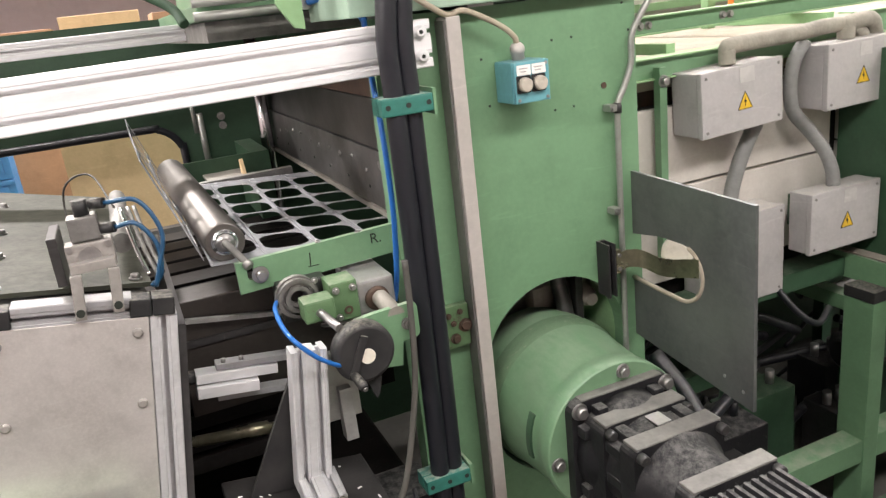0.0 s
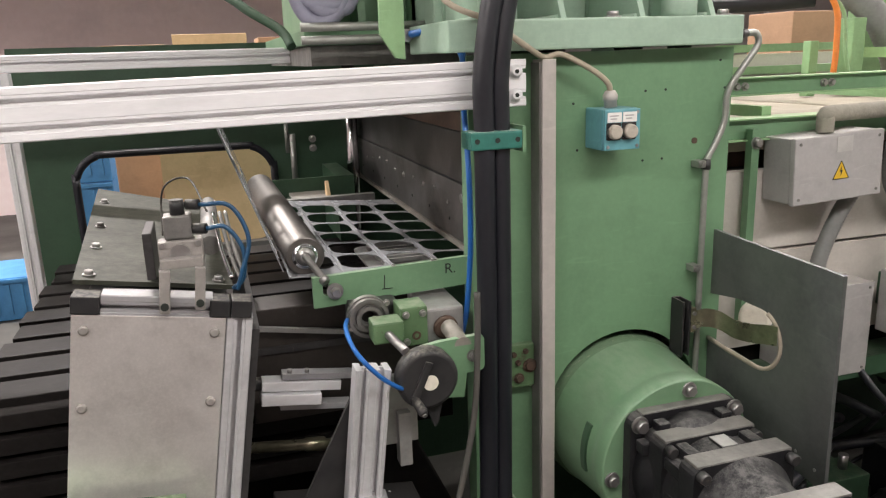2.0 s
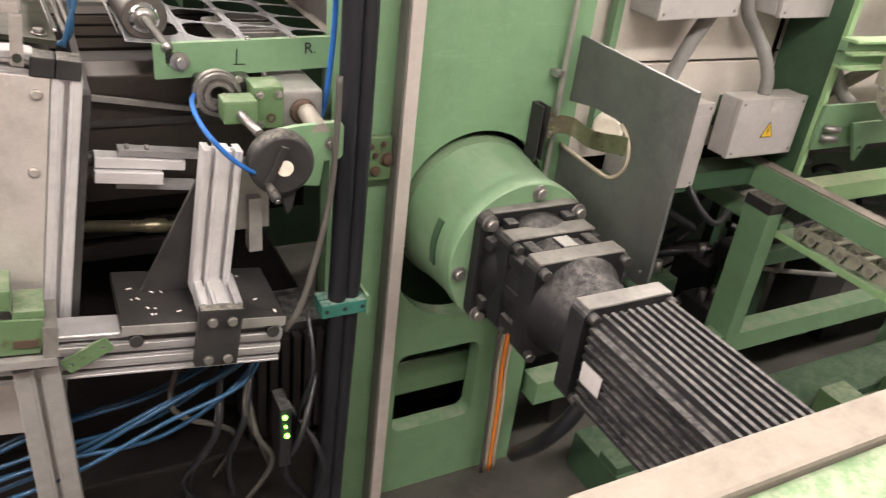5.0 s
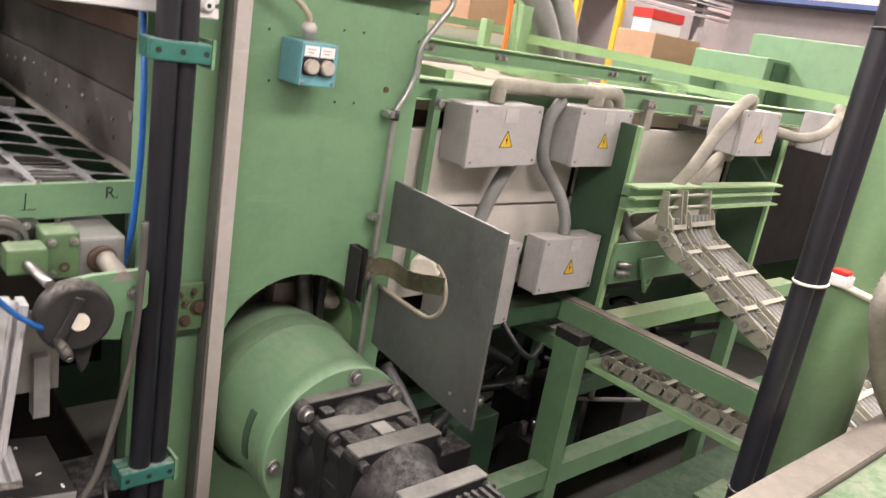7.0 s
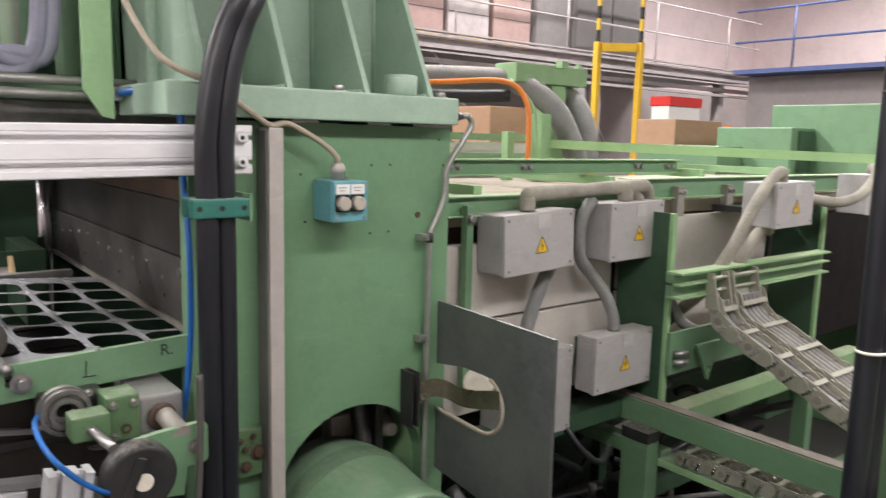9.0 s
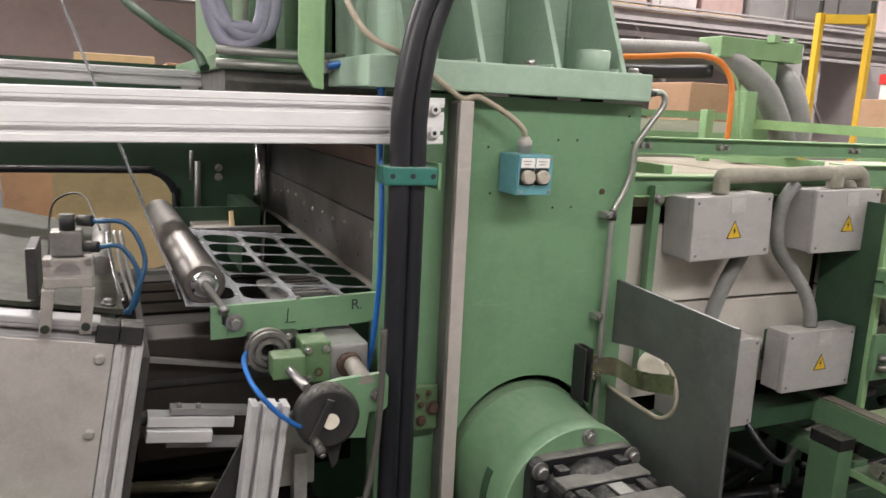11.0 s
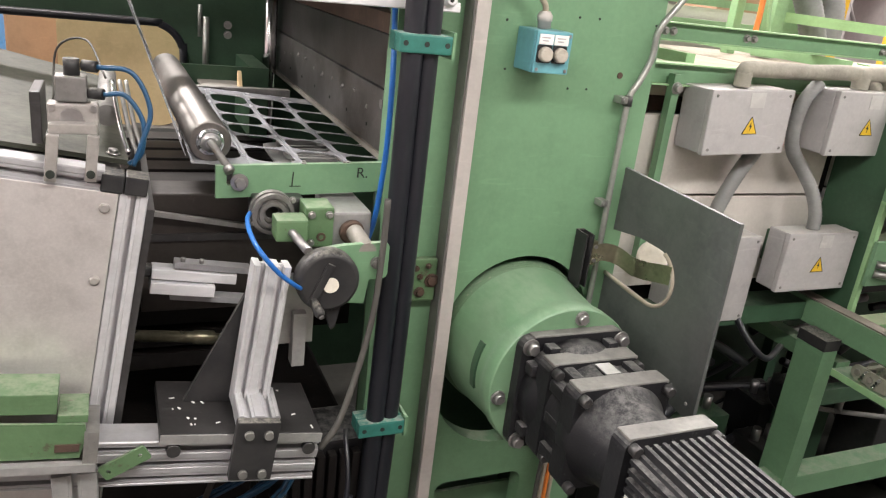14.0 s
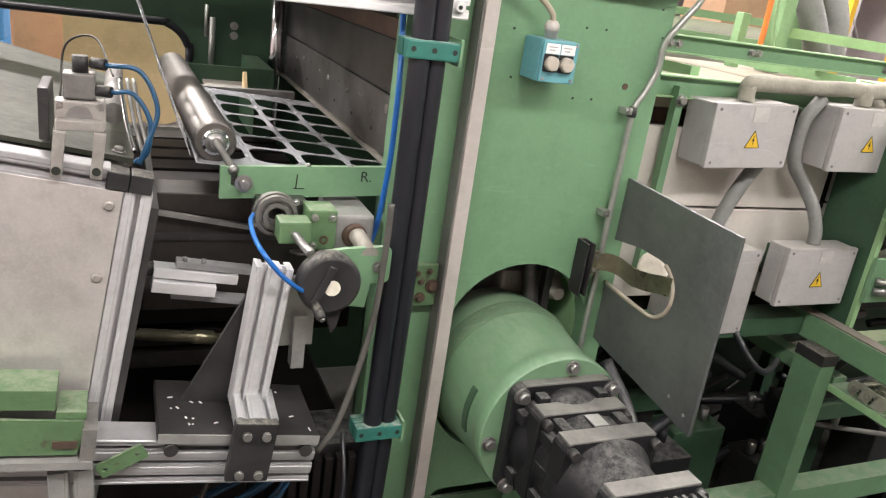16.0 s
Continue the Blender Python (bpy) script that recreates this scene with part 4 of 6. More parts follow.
    for dx in (0, 0.012, 0.022):
        bm = B()
        tube(bm, [(-0.01 + dx, -0.02, 1.36), (0.0 + dx, -0.08, 1.30), (0.012 + dx, -0.13, 1.26)], 0.004, 8)
        part("rod", bm, STEEL_M if dx else CHROME, p)
    bm = B()
    lathe(bm, (-0.02, 0.42, 1.30), (-0.02, -0.05, 1.305), [(0, 0.018), (1, 0.018)], 20)
    part("cylinder_tube", bm, LUGGREY, p)


cabinet()


def wheel_unit():
    a = thing("adjuster_unit", "green bearing bracket with black handwheel and aluminium block", "machine unit", (0.36, -0.1, 1.0))
    bm = B()
    plate(bm, arc(0.348, 1.050, 0.054, 100, 250, 10) + [(0.418, 0.989), (0.425, 1.038)] + arc(0.450, 1.050, 0.011, 270, 360, 4) + arc(0.450, 1.101, 0.011, 0, 90, 4) + [(0.37, 1.108)], [], XZ(-0.19), 0.012)
    part("arm_plate", bm, GREEN, a)
    bm = B()
    lathe(bm, (0.337, -0.192, 1.053), (0.337, -0.232, 1.053), [(0, 0.052), (0.15, 0.058), (0.8, 0.058), (0.92, 0.055), (1.0, 0.049)], 40)
    wh = part("handwheel", bm, PLASTIC_K, a)
    bm = B()
    cyl(bm, (0.340, -0.232, 1.049), (0.340, -0.2345, 1.049), 0.0145, 24)
    part("hub_cap", bm, IVORY, wh, "ivory hub cap")
    bm = B()
    box(bm, -0.0075, 0.0075, -0.238, -0.231, -0.042, 0.042, Matrix.Translation((0.322, 0, 1.052)) @ Matrix.Rotation(radians(24), 4, "Y"), bevel=0.003)
    part("grip_bar", bm, PLASTIC_K, wh)
    bm = B()
    lathe(bm, (0.308, -0.232, 1.022), (0.316, -0.270, 1.006), [(0, 0.008), (0.8, 0.0095), (1, 0.007)], 16)
    hd = part("handle", bm, PLASTIC_K, wh)
    bm = B()
    cyl(bm, (0.316, -0.270, 1.006), (0.3165, -0.2725, 1.0048), 0.0045, 12)
    part("screw", bm, STEEL, hd)
    bm = B()
    plate(bm, [(0.335, 0.998), (0.366, 0.998), (0.358, 0.960), (0.350, 0.950)], [], XZ(-0.215), 0.018)
    part("pointer", bm, PLASTIC_K, wh)
    bm = B()
    cyl(bm, (0.304, -0.20, 1.103), (0.272, -0.07, 1.127), 0.0085, 14)
    part("spindle", bm, STEEL, a)
    bm = B()
    box(bm, 0.258, 0.318, -0.135, -0.085, 1.097, 1.140, bevel=0.005)
    part("bracket", bm, GREEN_W, a)
    bm = B()
    box(bm, 0.319, 0.374, -0.105, -0.04, 1.074, 1.154, bevel=0.004)
    bp = part("bracket_plate", bm, GREEN_W, a)
    for x, z in ((0.330, 1.14), (0.364, 1.14), (0.330, 1.084)):
        bm = B()
        hexbolt(bm, (x, -0.105, z), (0, -1, 0), 0.0055, 0.006)
        part("bolt", bm, STEEL, bp)
    bm = B()
    plate(bm, circle(0.350, 1.095, 0.009, 12), [circle(0.350, 1.095, 0.005, 12)], XZ(-0.107), 0.004)
    part("grease_hole", bm, RUST, bp)
    bm = B()
    box(bm, 0.3745, 0.454, -0.09, 0.06, 1.070, 1.139, bevel=0.005)
    part("gear_block", bm, ALU_D, a)
    bm = B()
    cyl(bm, (0.418, -0.19, 1.095), (0.418, -0.05, 1.105), 0.017, 18)
    part("stub_shaft", bm, DUSTY, a)
    bm = B()
    lathe(bm, (0.414, -0.0905, 1.10), (0.414, -0.10, 1.099), [(0, 0.025), (0.7, 0.025), (1, 0.021)], 24)
    part("shaft_seal", bm, RUST, a, "brown oily shaft seal")
    bm = B()
    for r0, r1, y in ((0.040, 0.033, -0.072), (0.032, 0.027, -0.066), (0.0265, 0.019, -0.076), (0.0185, 0.013, -0.062)):
        plate(bm, circle(0.264, 1.130, r0, 32), [circle(0.264, 1.130, r1, 32)], XZ(y), 0.02)
    part("ball_bearing", bm, STEEL_M, a)
    bm = B()
    cyl(bm, (0.264, -0.05, 1.130), (0.264, -0.048, 1.130), 0.033, 28)
    part("bearing_seal", bm, STEEL_D, a)
    bm = B()
    plate(bm, circle(0.264, 1.130, 0.043, 28), [circle(0.264, 1.130, 0.0345, 28)], XZ(-0.060), 0.014)
    part("bearing_plate", bm, STEEL_M, a)
    for x, z in ((0.226, 1.112), (0.302, 1.156)):
        bm = B()
        hexbolt(bm, (x, -0.060, z), (0, -1, 0), 0.005, 0.006)
        part("bolt", bm, STEEL, a)
    bm = B()
    box(bm, 0.232, 0.33, -0.045, 0.03, 1.08, 1.152, bevel=0.006)
    part("rear_block", bm, STEEL_D, a)
    # plate on the column that the arm bolts to
    bm = B()
    box(bm, 0.545, 0.640, -0.022, -0.002, 0.905, 1.006, bevel=0.004)
    pl = part("mount_plate", bm, GREEN_W, a)
    for x, z, r in ((0.590, 0.985, 0.005), (0.618, 0.990, 0.005), (0.602, 0.928, 0.009), (0.628, 0.955, 0.012), (0.600, 0.965, 0.005)):
        bm = B()
        hexbolt(bm, (x, -0.022, z), (0, -1, 0), r, 0.006)
        part("bolt", bm, RUST, pl)
    bm = B()
    hexbolt(bm, (0.437, -0.19, 1.072), (0, -1, 0), 0.009, 0.008)
    part("arm_bolt", bm, LUGGREY, a)
    # blue tube from the bearing to the strut
    bm = B()
    tube(bm, [(0.222, -0.06, 1.130), (0.211, -0.10, 1.131), (0.206, -0.17, 1.128), (0.209, -0.25, 1.126), (0.242, -0.25, 1.085), (0.275, -0.237, 1.054), (0.290, -0.225, 1.042)], 0.0045, 8)
    solo("air_tube", bm, BLUE, "thin blue pneumatic tube by the strut", "air tube", "blue tubes")
    bm = B()
    tube(bm, [(0.492, -0.012, 1.64), (0.492, -0.012, 1.53), (0.486, -0.05, 1.40), (0.486, -0.05, 1.25), (0.475, -0.05, 1.12), (0.46, -0.06, 1.07)], 0.006, 8)
    solo("air_tube", bm, BLUE, "blue pneumatic tube hanging beside the black hoses", "air tube", "blue tubes")
    bm = B()
    tube(bm, [(0.445, -0.20, 1.20), (0.442, -0.205, 1.10), (0.432, -0.21, 0.97), (0.405, -0.22, 0.85), (0.37, -0.24, 0.76), (0.335, -0.25, 0.715)], 0.0065, 8)
    solo("dusty_cable", bm, CABLE_D, "dusty grey cable hanging in front of the hoses", "cable")


wheel_unit()


BASE = Matrix.Translation((0.1875, 0, 0.778)) @ Matrix.Rotation(radians(7.5), 4, "Y") @ Matrix.Translation((-0.1875, 0, -0.762))


def strut_unit():
    along, across = BASE.to_3x3() @ Vector((1, 0, 0)), BASE.to_3x3() @ Vector((0, 0, 1))
    s = thing("tilted_strut", "tilted aluminium profile strut on a base plate with black gusset", "strut", (0.2, -0.2, 0.68))
    bm = B()
    profile_bar(bm, (0.205, -0.20, 0.808), (0.2385, -0.20, 1.084), 0.066, 0.04, along, (0, 1, 0), 2)
    part("profile", bm, ALU_L, s)
    bm = B()
    profile_bar(bm, BASE @ Vector((0.206, -0.285, 0.798)), BASE @ Vector((0.206, -0.20, 0.808)), 0.074, 0.03, along, across, 2)
    part("foot_profile", bm, ALU_M, s)
    bm = B()
    box(bm, 0.165, 0.241, -0.305, -0.286, 0.693, 0.812, BASE, bevel=0.003)
    bl = part("end_block", bm, PLASTIC_K, s, "black end block with four screws")
    for x in (0.188, 0.222):
        for z in (0.708, 0.788):
            bm = B()
            lathe(bm, BASE @ Vector((x, -0.305, z)), BASE @ Vector((x, -0.312, z)), [(0, 0.0085), (1, 0.008)], 16)
            part("screw", bm, STEEL_M, bl)
    bm = B()
    plate(bm, [(0.092, 0.802), (0.19, 0.790), (0.222, 1.055)], [], XZ(-0.17), 0.01)
    part("gusset", bm, PLASTIC_K, s, "black triangular gusset")
    bm = B()
    box(bm, 0.045, 0.33, -0.275, -0.092, 0.752, 0.772, BASE, bevel=0.003)
    part("base_plate", bm, PLATE_K, s)
    bm = B()
    box(bm, 0.045, 0.33, -0.2785, -0.2755, 0.753, 0.771, BASE)
    part("plate_edge", bm, ALU_D, s, "bare metal front edge")
    bm = B()
    box(bm, 0.262, 0.33, -0.16, -0.145, 0.90, 1.04)
    box(bm, 0.288, 0.312, -0.18, -0.15, 0.86, 0.97)
    part("side_bracket", bm, ALU_D, s)
    rnd = random.Random(7)
    bm = B()
    for k in range(26):
        x, y = rnd.uniform(0.06, 0.32), rnd.uniform(-0.265, -0.105)
        w = rnd.uniform(0.001, 0.006)
        box(bm, -w, w, -0.0014, 0.0014, 0, 0.001, BASE @ Matrix.Translation((x, y, 0.7725)) @ Matrix.Rotation(rnd.uniform(0, 6), 4, "Z"))
    solo("plastic_shavings", bm, WHITE, "small white plastic shavings on the base plate", "shavings", kind="stuff")
    # level rails
    r = thing("base_rail", "horizontal slotted aluminium rail below the unit", "profile rail", (0.1, -0.24, 0.67))
    bm = B()
    profile_bar(bm, BASE @ Vector((-0.60, -0.235, 0.7055)), BASE @ Vector((0.333, -0.235, 0.7055)), 0.09, 0.06, across, (0, 1, 0), 3)
    part("profile", bm, ALU_M, r)
    for x in (0.07, 0.31):
        bm = B()
        cyl(bm, BASE @ Vector((x, -0.266, 0.738)), BASE @ Vector((x, -0.278, 0.738)), 0.012, 14)
        part("screw", bm, STEEL_D, r)
    # green tab
    bm = B()
    plate(bm, rounded(-0.042, 0.042, -0.014, 0.014, 0.004, 3), [circle(-0.03, 0, 0.004, 8), circle(0.028, 0, 0.004, 8)],
          lambda a, b, k: (-0.010 + a * 0.86 - b * 0.5, -0.282 + k, 0.762 + a * 0.42 + b * 0.88), 0.006)
    solo("green_tab", bm, GREEN_W, "small green drilled metal tab on the rail", "metal tab")
    # guard sheet bent from green plate, lower left
    g = thing("sheet_guard", "green painted folded sheet guard with rubbed edges", "guard", (-0.25, -0.28, 0.75))
    G = Matrix.Translation((-0.07, 0, 0.82)) @ Matrix.Rotation(radians(6.0), 4, "Y") @ Matrix.Translation((0.07, 0, -0.82))
    bm = B()
    plate(bm, [(-0.75, 0.790), (-0.075, 0.790), (-0.066, 0.83), (-0.070, 0.852), (-0.75, 0.872)], [], lambda p, q, k: G @ Vector((p, -0.29 + k, q)), 0.006)
    part("front_sheet", bm, GREEN_W, g)
    bm = B()
    box(bm, -0.75, -0.112, -0.284, -0.215, 0.868, 0.904, G, bevel=0.002)
    part("top_fold", bm, GREEN_W, g)
    bm = B()
    box(bm, -0.111, -0.066, -0.284, -0.215, 0.852, 0.866, G, bevel=0.002)
    part("corner_tab", bm, GREEN_W, g)
    bm = B()
    box(bm, -0.112, -0.076, -0.2935, -0.2905, 0.804, 0.817, G)
    part("rubbed_patch", bm, RUST, g, "rusty rubbed patch")
    bm = B()
    box(bm, -0.75, -0.05, -0.30, -0.20, 0.768, 0.782, G)
    part("ledge", bm, ALU_D, g)
    bm = B()
    box(bm, -0.07, -0.048, -0.296, -0.21, 0.7825, 0.84, G)
    part("end_bracket", bm, LUGGREY, g)
    p = thing("support_post", "upright slotted aluminium support post", "profile post", (-0.09, -0.24, FLOOR))
    bm = B()
    profile_bar(bm, (-0.088, -0.245, FLOOR), (-0.088, -0.245, 0.750), 0.07, 0.07, (1, 0, 0), (0, 1, 0), 1)
    part("profile", bm, ALU_D, p)
    # linear slide between cabinet and strut
    l = thing("linear_slide", "small aluminium linear slide with black buffer", "linear slide", (0.12, 0.0, 0.95))
    S = Matrix.Translation((0.12, 0, 0.973)) @ Matrix.Rotation(radians(7.5), 4, "Y") @ Matrix.Translation((-0.12, 0, -0.961))
    bm = B()
    box(bm, 0.045, 0.205, -0.02, 0.02, 0.965, 0.985, S, bevel=0.002)
    box(bm, 0.045, 0.165, -0.03, 0.02, 0.938, 0.961, S, bevel=0.002)
    part("rail", bm, ALU, l)
    bm = B()
    box(bm, 0.085, 0.23, -0.015, 0.015, 0.988, 1.0, S)
    box(bm, 0.085, 0.23, -0.015, 0.015, 0.922, 0.934, S)
    part("carriage", bm, ALU_M, l)
    bm = B()
    cyl(bm, S @ Vector((0.018, 0, 0.975)), S @ Vector((0.045, 0, 0.975)), 0.014, 14)
    part("buffer", bm, PLASTIC_K, l)
    for x in (0.10, 0.135):
        bm = B()
        cyl(bm, S @ Vector((x, -0.005, 1.0)), S @ Vector((x, -0.005, 1.008)), 0.005, 8)
        part("screw", bm, STEEL, l)
    bm = B()
    lathe(bm, (-0.05, 0.02, 0.856), (0.30, 0.02, 0.815), [(0, 0.012), (0.5, 0.012), (0.51, 0.015), (0.62, 0.015), (0.63, 0.010), (1, 0.010)], 16)
    solo("cross_shaft", bm, BRASS, "stained round cross shaft", "shaft")
    bm = B()
    T = Matrix.Translation((0.055, 0, 1.084)) @ Matrix.Rotation(radians(9.5), 4, "Y")
    box(bm, 0, 0.20, 0.082, 0.092, -0.005, 0.005, T)
    for k in range(34):
        box(bm, 0.002 + k * 0.0058, 0.005 + k * 0.0058, 0.080, 0.082, -0.005, 0.005, T)
    solo("toothed_belt", bm, ALU_D, "grey toothed belt edge", "belt")


strut_unit()


def machine_bed():
    b = thing("machine_bed", "oily machine bed with cables below the press, darkened for shade", "machine bed", (-0.1, 0.5, FLOOR))
    # Near-black bed and step put the shade below the rail into colour.
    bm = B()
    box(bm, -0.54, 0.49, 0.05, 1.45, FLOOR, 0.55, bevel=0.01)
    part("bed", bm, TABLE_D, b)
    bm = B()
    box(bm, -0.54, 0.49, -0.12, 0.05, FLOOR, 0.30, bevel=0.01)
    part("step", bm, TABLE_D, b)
    bm = B()
    box(bm, 0.30, 0.49, -0.10, 0.04, 0.301, 0.62, bevel=0.008)
    part("valve_block", bm, BLACK, b)
    for k in range(6):
        bm = B()
        box(bm, 0.315 + 0.026 * k, 0.333 + 0.026 * k, -0.125, -0.101, 0.33, 0.60, bevel=0.003)
        part("valve", bm, TABLE_D, b)
    for x, z, s in ((0.352, 0.449, 0.0050), (0.354, 0.422, 0.003), (0.357, 0.395, 0.0055)):
        bm = B()
        cyl(bm, (x, -0.20, z), (x, -0.206, z), s, 10)
        part("indicator_light", bm, LED, b, "small lit green indicator")
    bm = B()
    box(bm, 0.342, 0.368, -0.20, -0.128, 0.301, 0.470, bevel=0.003)
    part("terminal_block", bm, BLACK, b)
    rnd = random.Random(21)
    for k in range(7):
        y = -0.12 - 0.02 * k
        bm = B()
        tube(bm, [(-0.35, y, 0.42 + rnd.uniform(-0.03, 0.03)), (-0.1, y - 0.02, 0.50 + rnd.uniform(-0.03, 0.03)), (0.1, y - 0.03, 0.55 + rnd.uniform(-0.03, 0.02)), (0.28, y + 0.03, 0.60 + rnd.uniform(-0.03, 0.03)), (0.36, 0.0, 0.62)], 0.0045, 8, 6)
        solo("air_tube", bm, BLUE_D, "blue pneumatic tube in a sagging bundle", "air tube", "blue tubes")
    for k in range(9):
        x, z = rnd.uniform(0.12, 0.45), rnd.uniform(0.35, 0.7)
        bm = B()
        tube(bm, [(x, -0.12, z), (x + rnd.uniform(-0.06, 0.06), -0.2, z - 0.1), (x + rnd.uniform(-0.1, 0.1), -0.16, z - 0.25), (x + rnd.uniform(-0.1, 0.1), -0.08, max(FLOOR, z - 0.5))], rnd.uniform(0.004, 0.008), 8, 6)
        solo("loose_cable", bm, (CABLE_D, RUBBER, RUBBER)[k % 3], "dusty cable hanging beside the machine bed", "cable", "cables by the bed")
    for k, m in enumerate((CABLE_D, CABLE, ORANGE, CABLE)):
        x = 1.012 + 0.014 * k
        bm = B()
        tube(bm, [(x, -0.02, 0.46), (x - 0.01, -0.03, 0.3), (x, -0.03, 0.15), (x + 0.01, -0.03, FLOOR)], 0.006, 8, 6)
        solo("wall_cable", bm, m, "thin cable running down the column edge", "cable", "cables on the column")


machine_bed()


# ---- column fittings ----
def control_box():
    c = thing("control_box", "light blue push-button box with two white knobs", "control box", (0.81, -0.04, 1.43))
    bm = B()
    box(bm, 0.768, 0.852, -0.076, -0.001, 1.428, 1.513, bevel=0.004)
    part("enclosure", bm, BLUEBOX, c)
    bm = B()
    box(bm, 0.769, 0.851, -0.084, -0.077, 1.429, 1.512, bevel=0.002)
    part("lid", bm, BLUEBOX, c)
    for x, z in ((0.777, 1.436), (0.844, 1.436), (0.844, 1.505)):
        bm = B()
        cyl(bm, (x, -0.0835, z), (x, -0.086, z), 0.0035, 10)
        part("screw", bm, STEEL, c)
    for x in (0.789, 0.824):
        bm = B()
        plate(bm, rounded(x - 0.0165, x + 0.0165, 1.450, 1.485, 0.003, 3), [], XZ(-0.0862), 0.002)
        part("bezel", bm, PLASTIC_K, c, "black bezel behind the knob")
        bm = B()
        lathe(bm, (x, -0.086, 1.467), (x, -0.100, 1.467), [(0, 0.0150), (0.5, 0.0150), (0.9, 0.0142), (1, 0.0120)], 24)
        part("knob", bm, KNOB, c)
        bm = B()
        box(bm, x - 0.0145, x + 0.0175, -0.0865, -0.0845, 1.486, 1.506, bevel=0.0005)
        lb = part("label_plate", bm, WHITE, c)
        bm = B()
        box(bm, x - 0.010, x + 0.010, -0.0871, -0.0866, 1.498, 1.5005)
        box(bm, x - 0.008, x + 0.006, -0.0871, -0.0866, 1.492, 1.4945)
        part("label_bar", bm, GREYBOX, lb)
    bm = B()
    lathe(bm, (0.806, -0.04, 1.514), (0.804, -0.04, 1.548), [(0, 0.0135), (0.4, 0.0135), (0.42, 0.0155), (0.75, 0.0155), (1, 0.010)], 10)
    part("cable_gland", bm, STRIP, c)
    bm = B()
    tube(bm, [(0.804, -0.04, 1.545), (0.797, -0.045, 1.562), (0.77, -0.045, 1.585), (0.72, -0.045, 1.612), (0.685, -0.045, 1.625), (0.652, -0.045, 1.620), (0.61, -0.06, 1.64), (0.53, -0.065, 1.69), (0.44, -0.04, 1.74), (0.40, 0.1, 1.9)], 0.006, 10)
    part("cable", bm, CABLE, c, "dusty tan cable")
    p = thing("conduit_pipe", "thin galvanised conduit bent down the column edge", "conduit", (1.05, -0.02, 0.7))
    bm = B()
    tube(bm, [(1.135, -0.03, 1.655), (1.165, -0.03, 1.655), (1.172, -0.03, 1.630), (1.14, -0.028, 1.585), (1.108, -0.022, 1.53), (1.105, -0.02, 1.47), (1.085, -0.02, 1.42), (1.066, -0.02, 1.385), (1.062, -0.02, 1.33), (1.062, -0.02, 1.1), (1.062, -0.02, 0.72)], 0.0075, 10)
    part("pipe", bm, CONDUIT, p)
    for z in (1.375, 1.132):
        bm = B()
        box(bm, 1.036, 1.056, -0.03, -0.001, z - 0.008, z + 0.008, bevel=0.002)
        cl = part("pipe_clip", bm, CONDUIT, p)
        bm = B()
        hexbolt(bm, (1.044, -0.03, z), (0, -1, 0), 0.006, 0.006)
        part("screw", bm, STEEL, cl)
    bm = B()
    lathe(bm, (1.063, -0.02, 1.385), (1.062, -0.02, 1.362), [(0, 0.009), (0.5, 0.011), (1, 0.011)], 12)
    part("coupling", bm, PLASTIC_K, p)
    bm = B()
    lathe(bm, (1.118, -0.03, 1.655), (1.142, -0.03, 1.655), [(0, 0.012), (0.5, 0.012), (0.55, 0.009), (1, 0.009)], 12)
    part("gland", bm, STEEL_D, p)


control_box()


